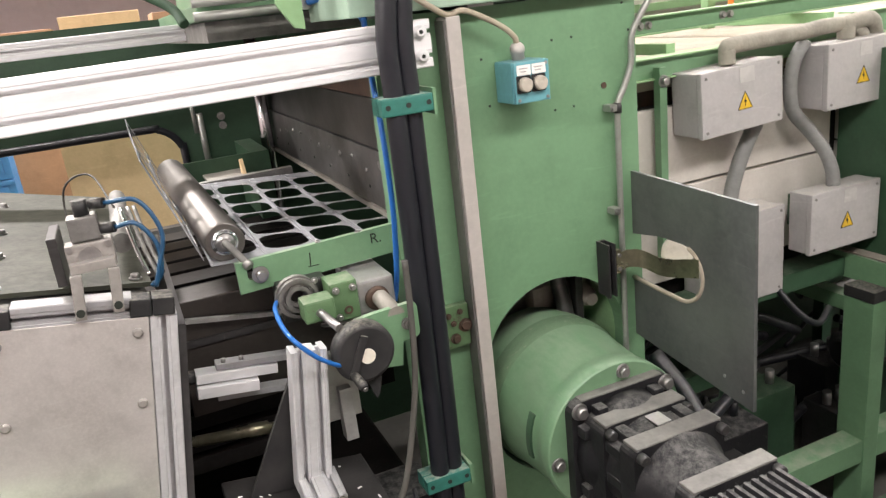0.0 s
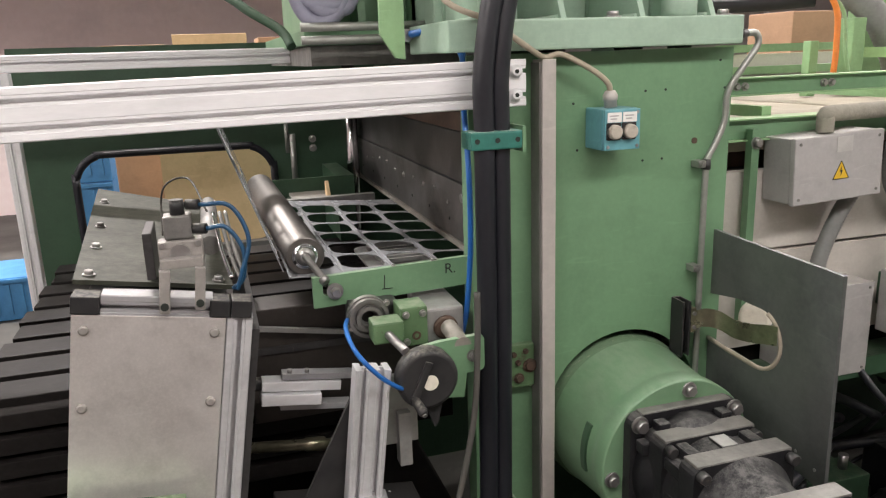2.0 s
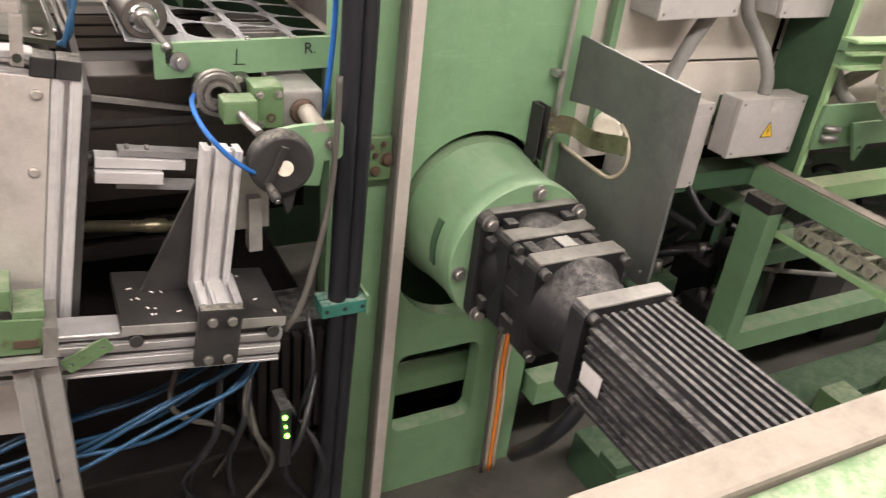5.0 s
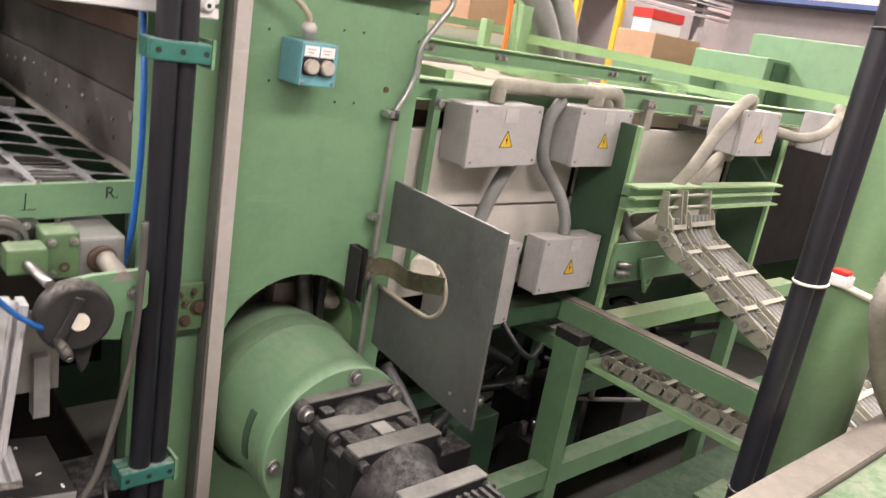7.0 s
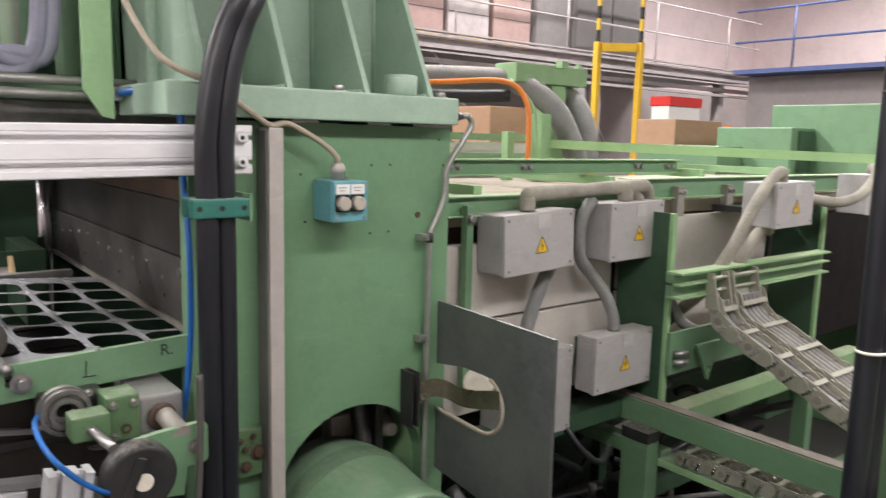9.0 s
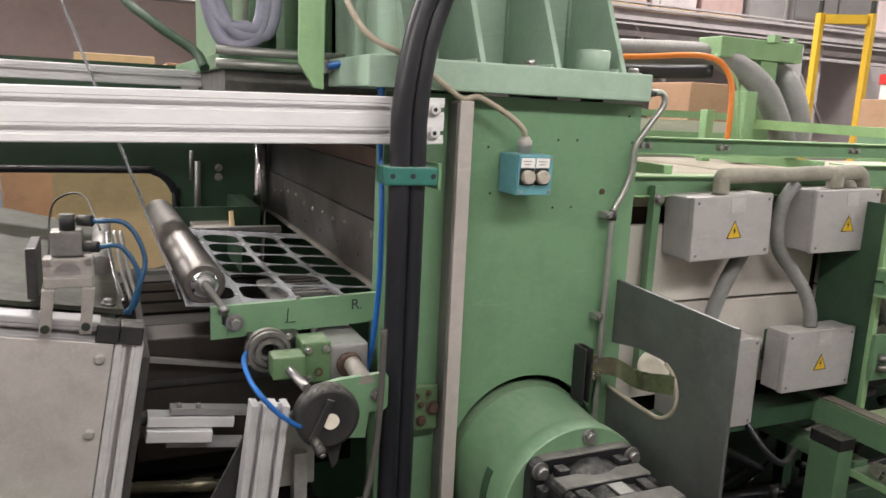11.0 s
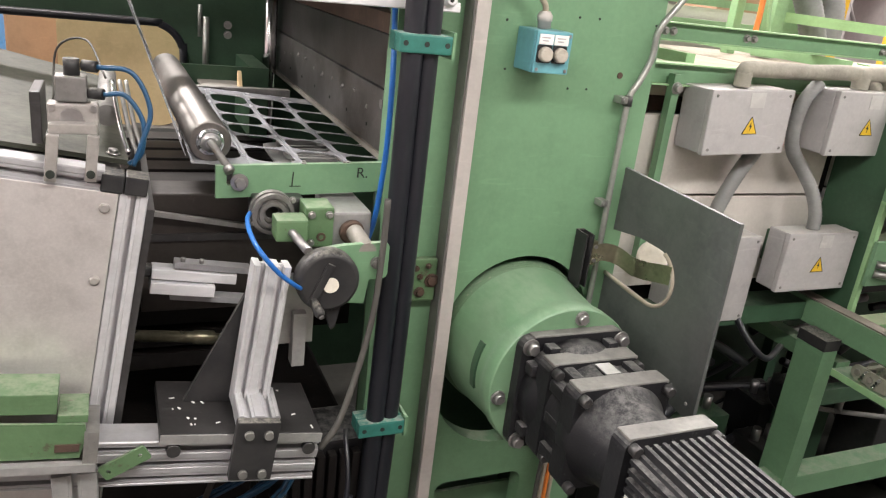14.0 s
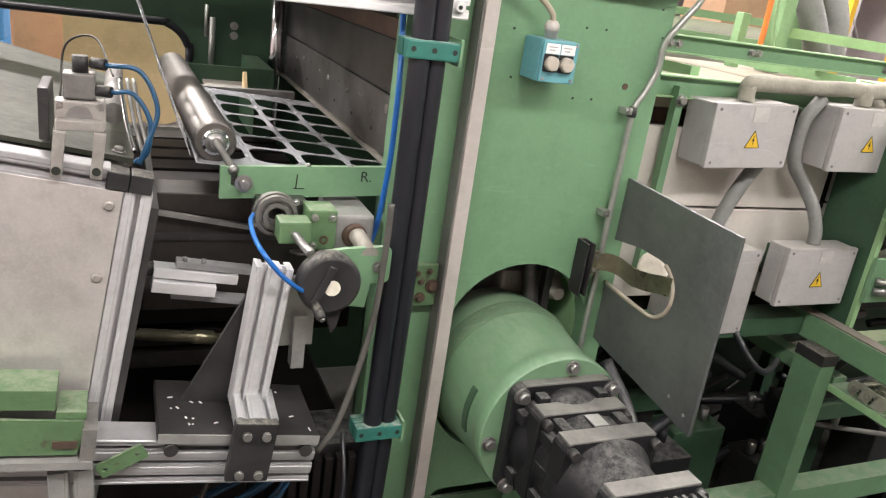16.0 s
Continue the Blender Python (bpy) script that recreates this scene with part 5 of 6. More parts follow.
def slotted_plate():
    s = thing("slotted_steel_plate", "blued steel plate standing out from the column with a rounded slot", "steel plate", (1.11, -0.2, 0.74))
    bm = B()
    outer = [(0.012, 0.79), (0.012, 0.945), (-0.16, 0.936)] + arc(-0.175, 1.004, 0.068, 270, 90, 14) + [(-0.10, 1.072), (0.012, 1.055), (0.012, 1.214), (-0.388, 1.203), (-0.392, 0.748)]
    plate(bm, outer, [], YZ(1.109), 0.009)
    part("plate", bm, PLATE, s)
    bm = B()
    tube(bm, [(1.1085, a, b) for a, b in [(0.0, 0.944), (-0.08, 0.939), (-0.16, 0.936)] + arc(-0.175, 1.004, 0.068, 270, 110, 10)], 0.0052, 6, 2)
    part("cut_edge", bm, BOARD, s, "pale cut edge of the slot")
    for y, z in ((-0.365, 0.785), (-0.31, 0.80)):
        bm = B()
        cyl(bm, (1.1085, y, z), (1.107, y, z), 0.004, 8)
        part("hole_mark", bm, ALU_D, s)
    b = thing("sensor_bracket", "black clip with a curved tarnished metal band", "bracket", (1.03, -0.03, 1.0))
    bm = B()
    box(bm, 1.000, 1.004, -0.05, -0.002, 0.928, 1.062, bevel=0.001)
    box(bm, 1.004, 1.022, -0.010, -0.002, 0.928, 1.062)
    box(bm, 1.018, 1.022, -0.05, -0.010, 0.928, 1.062, bevel=0.001)
    part("clip", bm, PLASTIC_K, b)
    bm = B()
    lathe(bm, (1.011, -0.030, 0.920), (1.011, -0.030, 1.055), [(0, 0.006), (1, 0.006)], 12)
    part("clip_pin", bm, STEEL, b)
    for z in (0.998, 1.032):
        bm = B()
        cyl(bm, (1.030, -0.05, z), (1.030, -0.054, z), 0.005, 10)
        part("rivet", bm, STEEL, b)
    bm = B()
    box(bm, 1.0225, 1.036, -0.05, -0.02, 0.985, 1.045, bevel=0.002)
    part("clip_plate", bm, BRASS, b)
    bm = B()
    line = smooth_line([(1.030, -0.045, 1.012), (1.055, -0.058, 1.020), (1.083, -0.072, 1.014), (1.097, -0.11, 1.004), (1.100, -0.155, 1.010), (1.101, -0.20, 1.022), (1.104, -0.236, 1.03)], 6)
    vs = [(bm.verts.new(p + Vector((0, 0, 0.022))), bm.verts.new(p - Vector((0, 0, 0.022)))) for p in line]
    for (a, c), (d, e) in zip(vs, vs[1:]):
        bm.faces.new((a, c, e, d))
    r = bmesh.ops.extrude_face_region(bm, geom=bm.faces[:])
    for v in [g for g in r["geom"] if isinstance(g, bmesh.types.BMVert)]:
        v.co += Vector((0.002, 0.002, 0))
    part("band", bm, BRASS, b)
    bm = B()
    lathe(bm, (1.145, -0.115, 1.022), (1.20, -0.06, 1.015), [(0, 0.026), (0.08, 0.036), (0.5, 0.038), (0.55, 0.03), (1, 0.03)], 24)
    solo("lamp_socket", bm, IVORY, "cream round fitting behind the slotted plate", "fitting")


slotted_plate()


# ---- oven machine on the far side of the column ----
def warning_sign(parent, x, y, z, s):
    bm = B()
    plate(bm, [(x - s / 2, z - s * 0.43), (x + s / 2, z - s * 0.43), (x, z + s * 0.5)], [], XZ(y - 0.001), 0.0012)
    t = part("warning_triangle", bm, YELLOW, parent, "yellow electrical warning triangle")
    bm = B()
    plate(bm, [(x - s * 0.02, z - s * 0.30), (x + s * 0.09, z + s * 0.02), (x + s * 0.0, z + s * 0.02), (x + s * 0.04, z + s * 0.25), (x - s * 0.10, z - s * 0.06), (x - s * 0.01, z - s * 0.06)], [], XZ(y - 0.0018), 0.0006)
    part("bolt_symbol", bm, INK, t)
    bm = B()
    for p, q in (((-0.5, -0.43), (0.5, -0.43)), ((0.5, -0.43), (0, 0.5)), ((0, 0.5), (-0.5, -0.43))):
        cyl(bm, (x + p[0] * s, y - 0.001, z + p[1] * s), (x + q[0] * s, y - 0.001, z + q[1] * s), s * 0.02, 5)
    part("border", bm, INK, t)


def junction_box(x0, x1, y0, y1, z0, z1, turn=0.0, gland=0.3, sign=True, lean=0.0):
    j = thing("junction_box", "grey metal junction box with yellow warning triangle, dusty on top", "junction box", ((x0 + x1) / 2, (y0 + y1) / 2, z0), "junction boxes")
    bm = B()
    box(bm, x0, x1, y0 + 0.018, y1, z0, z1, bevel=0.005)
    part("enclosure", bm, GREYBOX, j)
    bm = B()
    box(bm, x0 - 0.002, x1 + 0.002, y0, y0 + 0.017, z0 - 0.002, z1 + 0.002, bevel=0.004)
    lid = part("lid", bm, GREYBOX, j)
    for x in (x0 + 0.014, x1 - 0.014):
        for z in (z0 + 0.014, z1 - 0.014):
            bm = B()
            cyl(bm, (x, y0 + 0.001, z), (x, y0 - 0.0015, z), 0.0042, 10)
            part("screw", bm, LUGGREY, lid)
    w, h = x1 - x0, z1 - z0
    bm = B()
    box(bm, x0 + w * 0.46, x0 + w * 0.64, y0 - 0.0012, y0 + 0.001, z1 - 0.045, z1 - 0.006)
    part("paper_tag", bm, TAPE, lid)
    if sign:
        warning_sign(lid, x0 + w * 0.52, y0, z0 + h * 0.45, 0.05)
    j.rotation_euler = (0, radians(lean), radians(turn))
    return j


def oven():
    o = thing("oven_tunnel", "long machine tunnel clad in cream panels on a green frame", "machine", (2.5, 0.6, 0.7))
    for x0, x1, z0, z1 in ((1.16, 2.02, 1.082, 1.305), (1.16, 2.02, 0.80, 1.074), (2.075, 3.02, 1.10, 1.345), (2.075, 3.02, 0.80, 1.094), (3.09, 3.55, 1.10, 1.36), (3.09, 3.55, 0.86, 1.094)):
        bm = B()
        box(bm, x0, x1, 0.21, 0.24, z0, z1, bevel=0.003)
        part("panel", bm, WHITEPANEL, o)
    # Near-black core; the shade behind the panels is put into its colour.
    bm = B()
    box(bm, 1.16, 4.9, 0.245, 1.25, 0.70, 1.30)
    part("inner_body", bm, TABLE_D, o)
    for k in range(9):
        x0 = 1.17 + k * 0.42
        bm = B()
        box(bm, x0, x0 + 0.405, 0.28, 1.25, 1.40, 1.425, bevel=0.003)
        part("top_board", bm, BOARD, o)
    # Solid core; the open gap's shade is put into its brown.
    bm = B()
    box(bm, 1.16, 4.9, 0.30, 1.2, 1.302, 1.348)
    part("top_core", bm, RUST, o, "rust-brown core coloured as the dark gap below the top boards")
    bm = B()
    box(bm, 1.16, 4.9, 0.262, 1.2, 1.350, 1.398, bevel=0.003)
    part("side_board", bm, BOARD, o)
    # rails with bolts
    def angle_rail(x0, x1, y, z0, z1, bolts, flange=0.03):
        bm = B()
        box(bm, x0, x1, y, y + 0.006, z0, z1)
        r = part("rail", bm, GREEN, o)
        for z in (z0 - 0.004, z1):
            bm = B()
            box(bm, x0, x1, y - 0.018, y + flange, z, z + 0.004)
            part("rail_flange", bm, GREEN_L, r)
        for x in bolts:
            for dx in (0.0, 0.028):
                bm = B()
                hexbolt(bm, (x + dx, y, (z0 + z1) / 2), (0, -1, 0), 0.009, 0.009)
                part("rail_bolt", bm, STEEL, r)

    angle_rail(1.16, 2.56, 0.35, 1.497, 1.540, (1.42, 1.72, 2.30, 2.49))
    angle_rail(1.27, 2.079, 0.20, 1.392, 1.442, (), 0.05)
    angle_rail(2.08, 3.70, 0.20, 1.416, 1.480, (), 0.05)
    for x in (2.315, 2.632):
        bm = B()
        box(bm, x, x + 0.045, 0.17, 0.197, 1.348, 1.455, bevel=0.002)
        h = part("hinge", bm, DUSTY, o)
        for dx in (0.013, 0.037):
            bm = B()
            hexbolt(bm, (x + dx, 0.17, 1.435), (0, -1, 0), 0.008, 0.008)
            part("hinge_bolt", bm, STEEL, h)
    for x, z in ((1.42, 1.44), (2.02, 1.46), (2.55, 1.48), (3.2, 1.48)):
        bm = B()
        box(bm, x, x + 0.03, 0.24, 1.2, z, z + 0.03)
        part("cross_bar", bm, GREEN_L, o)
    bm = B()
    box(bm, 1.335, 1.358, 0.165, 0.19, 0.85, 1.42)
    part("thin_post", bm, GREEN, o)
    bm = B()
    hexbolt(bm, (1.347, 0.165, 1.385), (0, -1, 0), 0.012, 0.014)
    part("post_bolt", bm, STEEL, o)
    # One paint: shade is coloured into the web, light into the front edge.
    for x, z0, z1 in ((2.022, 0.72, 1.385), (3.035, 0.80, 1.415)):
        bm = B()
        box(bm, x + 0.028, x + 0.042, 0.012, 0.206, z0, z1)
        part("web_post", bm, GREEN_D, o)
        bm = B()
        box(bm, x + 0.026, x + 0.046, -0.004, 0.0115, z0, z1, bevel=0.002)
        part("post_edge", bm, GREEN_L, o)
    # channel rail in front
    for z0, z1 in ((1.200, 1.207), (1.166, 1.171), (1.124, 1.130)):
        bm = B()
        box(bm, 2.005, 2.985, -0.075, -0.02, z0, z1)
        part("channel_lip", bm, GREEN_L, o)
    bm = B()
    box(bm, 2.005, 2.985, -0.045, -0.02, 1.1305, 1.1995)
    part("channel_web", bm, GREEN, o)
    bm = B()
    plate(bm, [(2.05, 0.86), (2.55, 0.86), (2.55, 0.95), (2.40, 0.95), (2.36, 1.0), (2.05, 1.0)], [], XZ(-0.02), 0.012)
    part("gusset", bm, GREEN, o)
    bm = B()
    plate(bm, [(2.16, 0.95), (2.30, 0.95), (2.235, 0.82)], [circle(2.235, 0.86, 0.012, 10)], XZ(-0.05), 0.012)
    part("hook_plate", bm, GREEN, o)
    for z in (0.93, 0.90):
        bm = B()
        cyl(bm, (2.07, -0.02, z), (2.11, -0.05, z), 0.012, 10)
        part("stud", bm, STEEL, o)


oven()
BOXES = [junction_box(1.411, 1.688, 0.087, 0.205, 1.232, 1.402, lean=-2.5), junction_box(1.845, 2.108, 0.076, 0.205, 1.238, 1.418, lean=-1.0),
         junction_box(1.757, 2.030, 0.037, 0.118, 0.833, 1.012), junction_box(1.44, 1.715, 0.095, 0.205, 0.72, 0.985, sign=False),
         junction_box(2.50, 2.755, -0.10, 0.03, 1.325, 1.480, lean=-1.0), junction_box(3.22, 3.50, -0.10, 0.03, 1.34, 1.50, sign=False)]
b = B()
box(b, 2.58, 3.5, 0.031, 0.199, 1.36, 1.38)
solo("box_bracket", b, STEEL_D, "dark steel bracket holding the junction boxes", "bracket")
b = B()
box(b, 1.85, 1.95, 0.1185, 0.2095, 0.87, 0.97, bevel=0.003)
solo("box_bracket", b, GREEN_D, "dark green bracket behind the lower junction box", "bracket")


def pipes():
    def hose(pts, r, mat, label, ridge=0.0, pitch=0.012, name="flexible_hose"):
        bm = B()
        tube(bm, pts, r, 12, 8, ridge, pitch)
        solo(name, bm, mat, label, "hose", "flexible hoses")

    hose([(1.53, 0.13, 1.405), (1.53, 0.13, 1.440), (1.55, 0.13, 1.452), (1.75, 0.13, 1.455), (1.92, 0.14, 1.462), (2.0, 0.14, 1.45), (2.06, 0.15, 1.42)], 0.022, DUSTHOSE, "thick dust-covered hose over the junction boxes")
    hose([(1.97, 0.13, 1.42), (1.97, 0.13, 1.45), (1.99, 0.13, 1.462), (2.08, 0.14, 1.46), (2.13, 0.16, 1.40)], 0.024, DUSTHOSE, "short dust-covered hose bend on a junction box")
    hose([(1.66, 0.15, 1.235), (1.62, 0.16, 1.15), (1.585, 0.165, 1.05), (1.58, 0.165, 0.98)], 0.020, GREYHOSE, "grey corrugated cable hose below a junction box", 0.0025, 0.009)
    hose([(1.82, 0.14, 1.43), (1.775, 0.14, 1.36), (1.78, 0.14, 1.25), (1.84, 0.135, 1.18), (1.875, 0.11, 1.12), (1.885, 0.085, 1.06), (1.885, 0.078, 1.01)], 0.018, GREYHOSE, "grey corrugated cable hose between junction boxes", 0.0025, 0.009)
    hose([(2.63, -0.04, 1.48), (2.60, -0.05, 1.515), (2.52, -0.06, 1.49), (2.42, -0.06, 1.40), (2.34, -0.05, 1.28), (2.29, -0.03, 1.20), (2.25, 0.0, 1.12), (2.2, 0.1, 1.0)], 0.021, DUSTHOSE, "dust-covered hose arching from a junction box")
    hose([(2.64, 0.0, 1.30), (2.58, -0.03, 1.325), (2.48, -0.04, 1.29), (2.40, -0.04, 1.22), (2.37, 0.0, 1.10)], 0.021, DUSTHOSE, "dust-covered hose dropping behind the channel rail")
    hose([(2.76, -0.06, 1.42), (2.95, -0.1, 1.40), (3.1, -0.12, 1.43), (3.25, -0.1, 1.50), (3.35, -0.05, 1.53), (3.45, 0.0, 1.51)], 0.02, DUSTHOSE, "dust-covered hose between distant junction boxes")
    hose([(2.12, 0.05, 1.10), (2.16, 0.02, 1.02), (2.22, 0.0, 0.98), (2.28, 0.02, 0.94)], 0.017, GREYHOSE, "grey corrugated hose below the channel rail", 0.003)
    hose([(1.70, 0.12, 0.74), (1.73, 0.05, 0.66), (1.78, 0.02, 0.62), (1.86, 0.05, 0.64)], 0.010, RUBBER, "thin black cable under a junction box", name="black_cable")
    # tall corrugated hoses and orange cable by the gantry
    hose([(1.5, 1.75, 1.87), (2.0, 1.45, 1.88), (2.32, 1.2, 1.875), (2.42, 1.12, 1.86), (2.52, 1.0, 1.76), (2.58, 0.94, 1.62), (2.62, 0.90, 1.46)], 0.050, GREYHOSE, "thick grey corrugated suction hose", 0.003, 0.016)
    hose([(2.72, 1.25, 1.84), (2.76, 1.1, 1.80), (2.76, 1.0, 1.66), (2.74, 0.95, 1.46)], 0.048, GREYHOSE, "thick grey corrugated suction hose beside the gantry", 0.003, 0.016)
    hose([(1.6, 1.5, 1.83), (1.99, 1.18, 1.84), (2.22, 1.0, 1.85), (2.29, 0.93, 1.77), (2.285, 0.9, 1.62), (2.27, 0.89, 1.47)], 0.011, ORANGE, "bright orange cable on the gantry", name="orange_cable")
    hose([(1.7, 1.5, 1.80), (2.1, 1.25, 1.79), (2.35, 1.1, 1.80)], 0.03, RUBBER, "thick black sheathed cable overhead", name="sheathed_cable")
    hose([(2.26, 1.0, 1.86), (2.33, 0.93, 1.75), (2.33, 0.9, 1.6), (2.34, 0.88, 1.5)], 0.007, GREEN_L, "thin yellow-green earth cable", name="earth_cable")


pipes()


def gantry():
    g = thing("green_gantry", "light green gantry post with cross arm", "gantry", (2.6, 1.15, FLOOR))
    for x0, x1, y0, y1, z0, z1 in ((2.60, 2.70, 1.08, 1.18, 1.43, 1.86), (2.24, 2.28, 0.98, 1.02, 1.43, 1.64), (2.38, 2.44, 0.92, 1.0, 1.43, 1.72)):
        bm = B()
        box(bm, x0, x1, y0, y1, z0, z1, bevel=0.004)
        part("post", bm, GREEN_L, g)
    bm = B()
    box(bm, 2.35, 2.82, 1.06, 1.2, 1.861, 1.945, bevel=0.005)
    part("cross_arm", bm, GREEN_L, g)
    bm = B()
    box(bm, 2.60, 2.64, 1.02, 1.06, 1.935, 1.965)
    part("stop", bm, GREEN_L, g)
    bm = B()
    box(bm, 2.76, 2.78, 1.065, 1.085, 1.944, 1.965)
    part("stop", bm, GREEN_L, g)
    bm = B()
    M = Matrix.Translation((2.42, 0.98, 1.592)) @ Matrix.Rotation(math.atan2(-1.75, 1.38), 4, "Z")
    box(bm, 0, 2.35, -0.012, 0.012, -0.019, 0.019, M @ Matrix.Rotation(radians(1.2), 4, "Y"))
    part("swing_bar", bm, LIME, g)
    f = thing("rear_green_frame", "pale green machine frame behind the oven top", "machine frame", (2.2, 1.5, 1.0))
    for z in (1.50, 1.60):
        bm = B()
        box(bm, 1.2, 3.3, 1.55, 1.6, z, z + 0.035)
        part("beam", bm, GREEN_L, f)
    bm = B()
    box(bm, 1.2, 3.0, 1.62, 1.66, 1.30, 1.59)
    part("infill_panel", bm, WHITEPANEL, f)
    for x in (1.3, 2.1, 3.2):
        bm = B()
        box(bm, x, x + 0.05, 1.52, 1.55, FLOOR, 1.62)
        part("leg", bm, GREEN_L, f)


gantry()


def chains():
    """Steel cable-carrier chains: side plates with pins and cross bars."""
    def path_points(pts, pitch):
        line = smooth_line(pts, 12)
        out, left = [line[0]], pitch
        for a, b in zip(line, line[1:]):
            d = (b - a).length
            while d >= left:
                a = a.lerp(b, left / d)
                d = (b - a).length
                out.append(a.copy())
                left = pitch
            left -= d
        return out

    def chain(pts, width, axis, pitch, h, label, tubes=True):
        c = thing("cable_chain", label, "cable chain", pts[0], "cable chains")
        P = path_points(pts, pitch)
        ax = Vector(axis)
        for n, (a, b) in enumerate(zip(P, P[1:])):
            d = (b - a).normalized()
            up = ax.cross(d).normalized()
            for s in (-1, 1):
                off = ax * (s * width / 2)
                prof = arc(0.10 * pitch, 0, h / 2, 80, 280, 8) + arc(1.0 * pitch, 0, h / 2 * 0.9, -98, 98, 8)
                lo = a + off - ax * (0.0085 * (n % 2))
                bm = B()
                plate(bm, prof, [], lambda u, v, k: lo + d * u + up * v + ax * k, 0.004)
                l = part("link_plate", bm, CHAIN, c)
                bm = B()
                q = lo + d * (0.05 * pitch)
                lathe(bm, q, q - ax * 0.004, [(0, h * 0.22), (0.7, h * 0.22), (1, h * 0.18)], 14)
                part("link_boss", bm, DUSTY, l)
                for u, v in ((0.40, 0.28), (0.48, 0.10), (0.56, -0.10), (0.64, -0.28)):
                    bm = B()
                    p = lo + d * (u * pitch) + up * (v * h)
                    cyl(bm, p - ax * 0.009, p + ax * 0.001, 0.0048, 8)
                    part("rivet", bm, CHROME if u < 0.6 else STEEL, l)
            if n % 2 == 0:
                for v in (-0.46, 0.46):
                    bm = B()
                    p = a + d * pitch * 0.5 + up * (h * v)
                    M = Matrix.Translation(p) @ Matrix((ax, d, up)).transposed().to_4x4()
                    box(bm, -width / 2 + 0.004, width / 2, -0.008, 0.008, -0.002, 0.002, M)
                    part("cross_bar", bm, CHAIN, c)
        if tubes:
            n = max(2, round(width / 0.026))
            for k in range(n):
                bm = B()
                o = ax * (width * 0.86 * (k / (n - 1) - 0.5))
                tube(bm, [Vector(p) + o for p in pts], 0.011, 8, 8, 0.0015, 0.008)
                part("hose_in_chain", bm, GREYHOSE, c)
        return c

    base = [(-0.093, 1.105), (-0.110, 1.055), (-0.160, 1.015), (-0.228, 0.988), (-0.38, 0.917), (-0.518, 0.851), (-0.65, 0.788), (-0.80, 0.716), (-0.96, 0.639)]
    for xa, xb, dz, label in ((2.165, 2.245, 0.0, "dusty steel cable chain hanging from the channel rail"), (2.275, 2.425, 0.006, "wide dusty steel cable chain with grey hoses inside")):
        c = chain([((xa + xb) / 2, y, z + dz) for y, z in base], xb - xa, (1, 0, 0), 0.062, 0.058, label)
        for x in (xa, xb):
            bm = B()
            plate(bm, [(-0.118, 1.08), (-0.068, 1.08), (-0.066, 1.135), (-0.068, 1.196), (-0.092, 1.196), (-0.104, 1.135)], [], YZ(x - 0.008), 0.006)
            part("end_bracket", bm, CHAIN, c)
        for z in (1.140, 1.180):
            bm = B()
            cyl(bm, (xa - 0.012, -0.085, z), (xb + 0.004, -0.085, z), 0.006, 8)
            part("tie_rod", bm, CHAIN, c)
    chain([(2.06, 0.0 - 0.1 * k, 0.612 + 0.003 * k) for k in range(1, 10)], 0.07, (1, 0, 0), 0.05, 0.05, "steel cable chain lying in its tray", False)


chains()


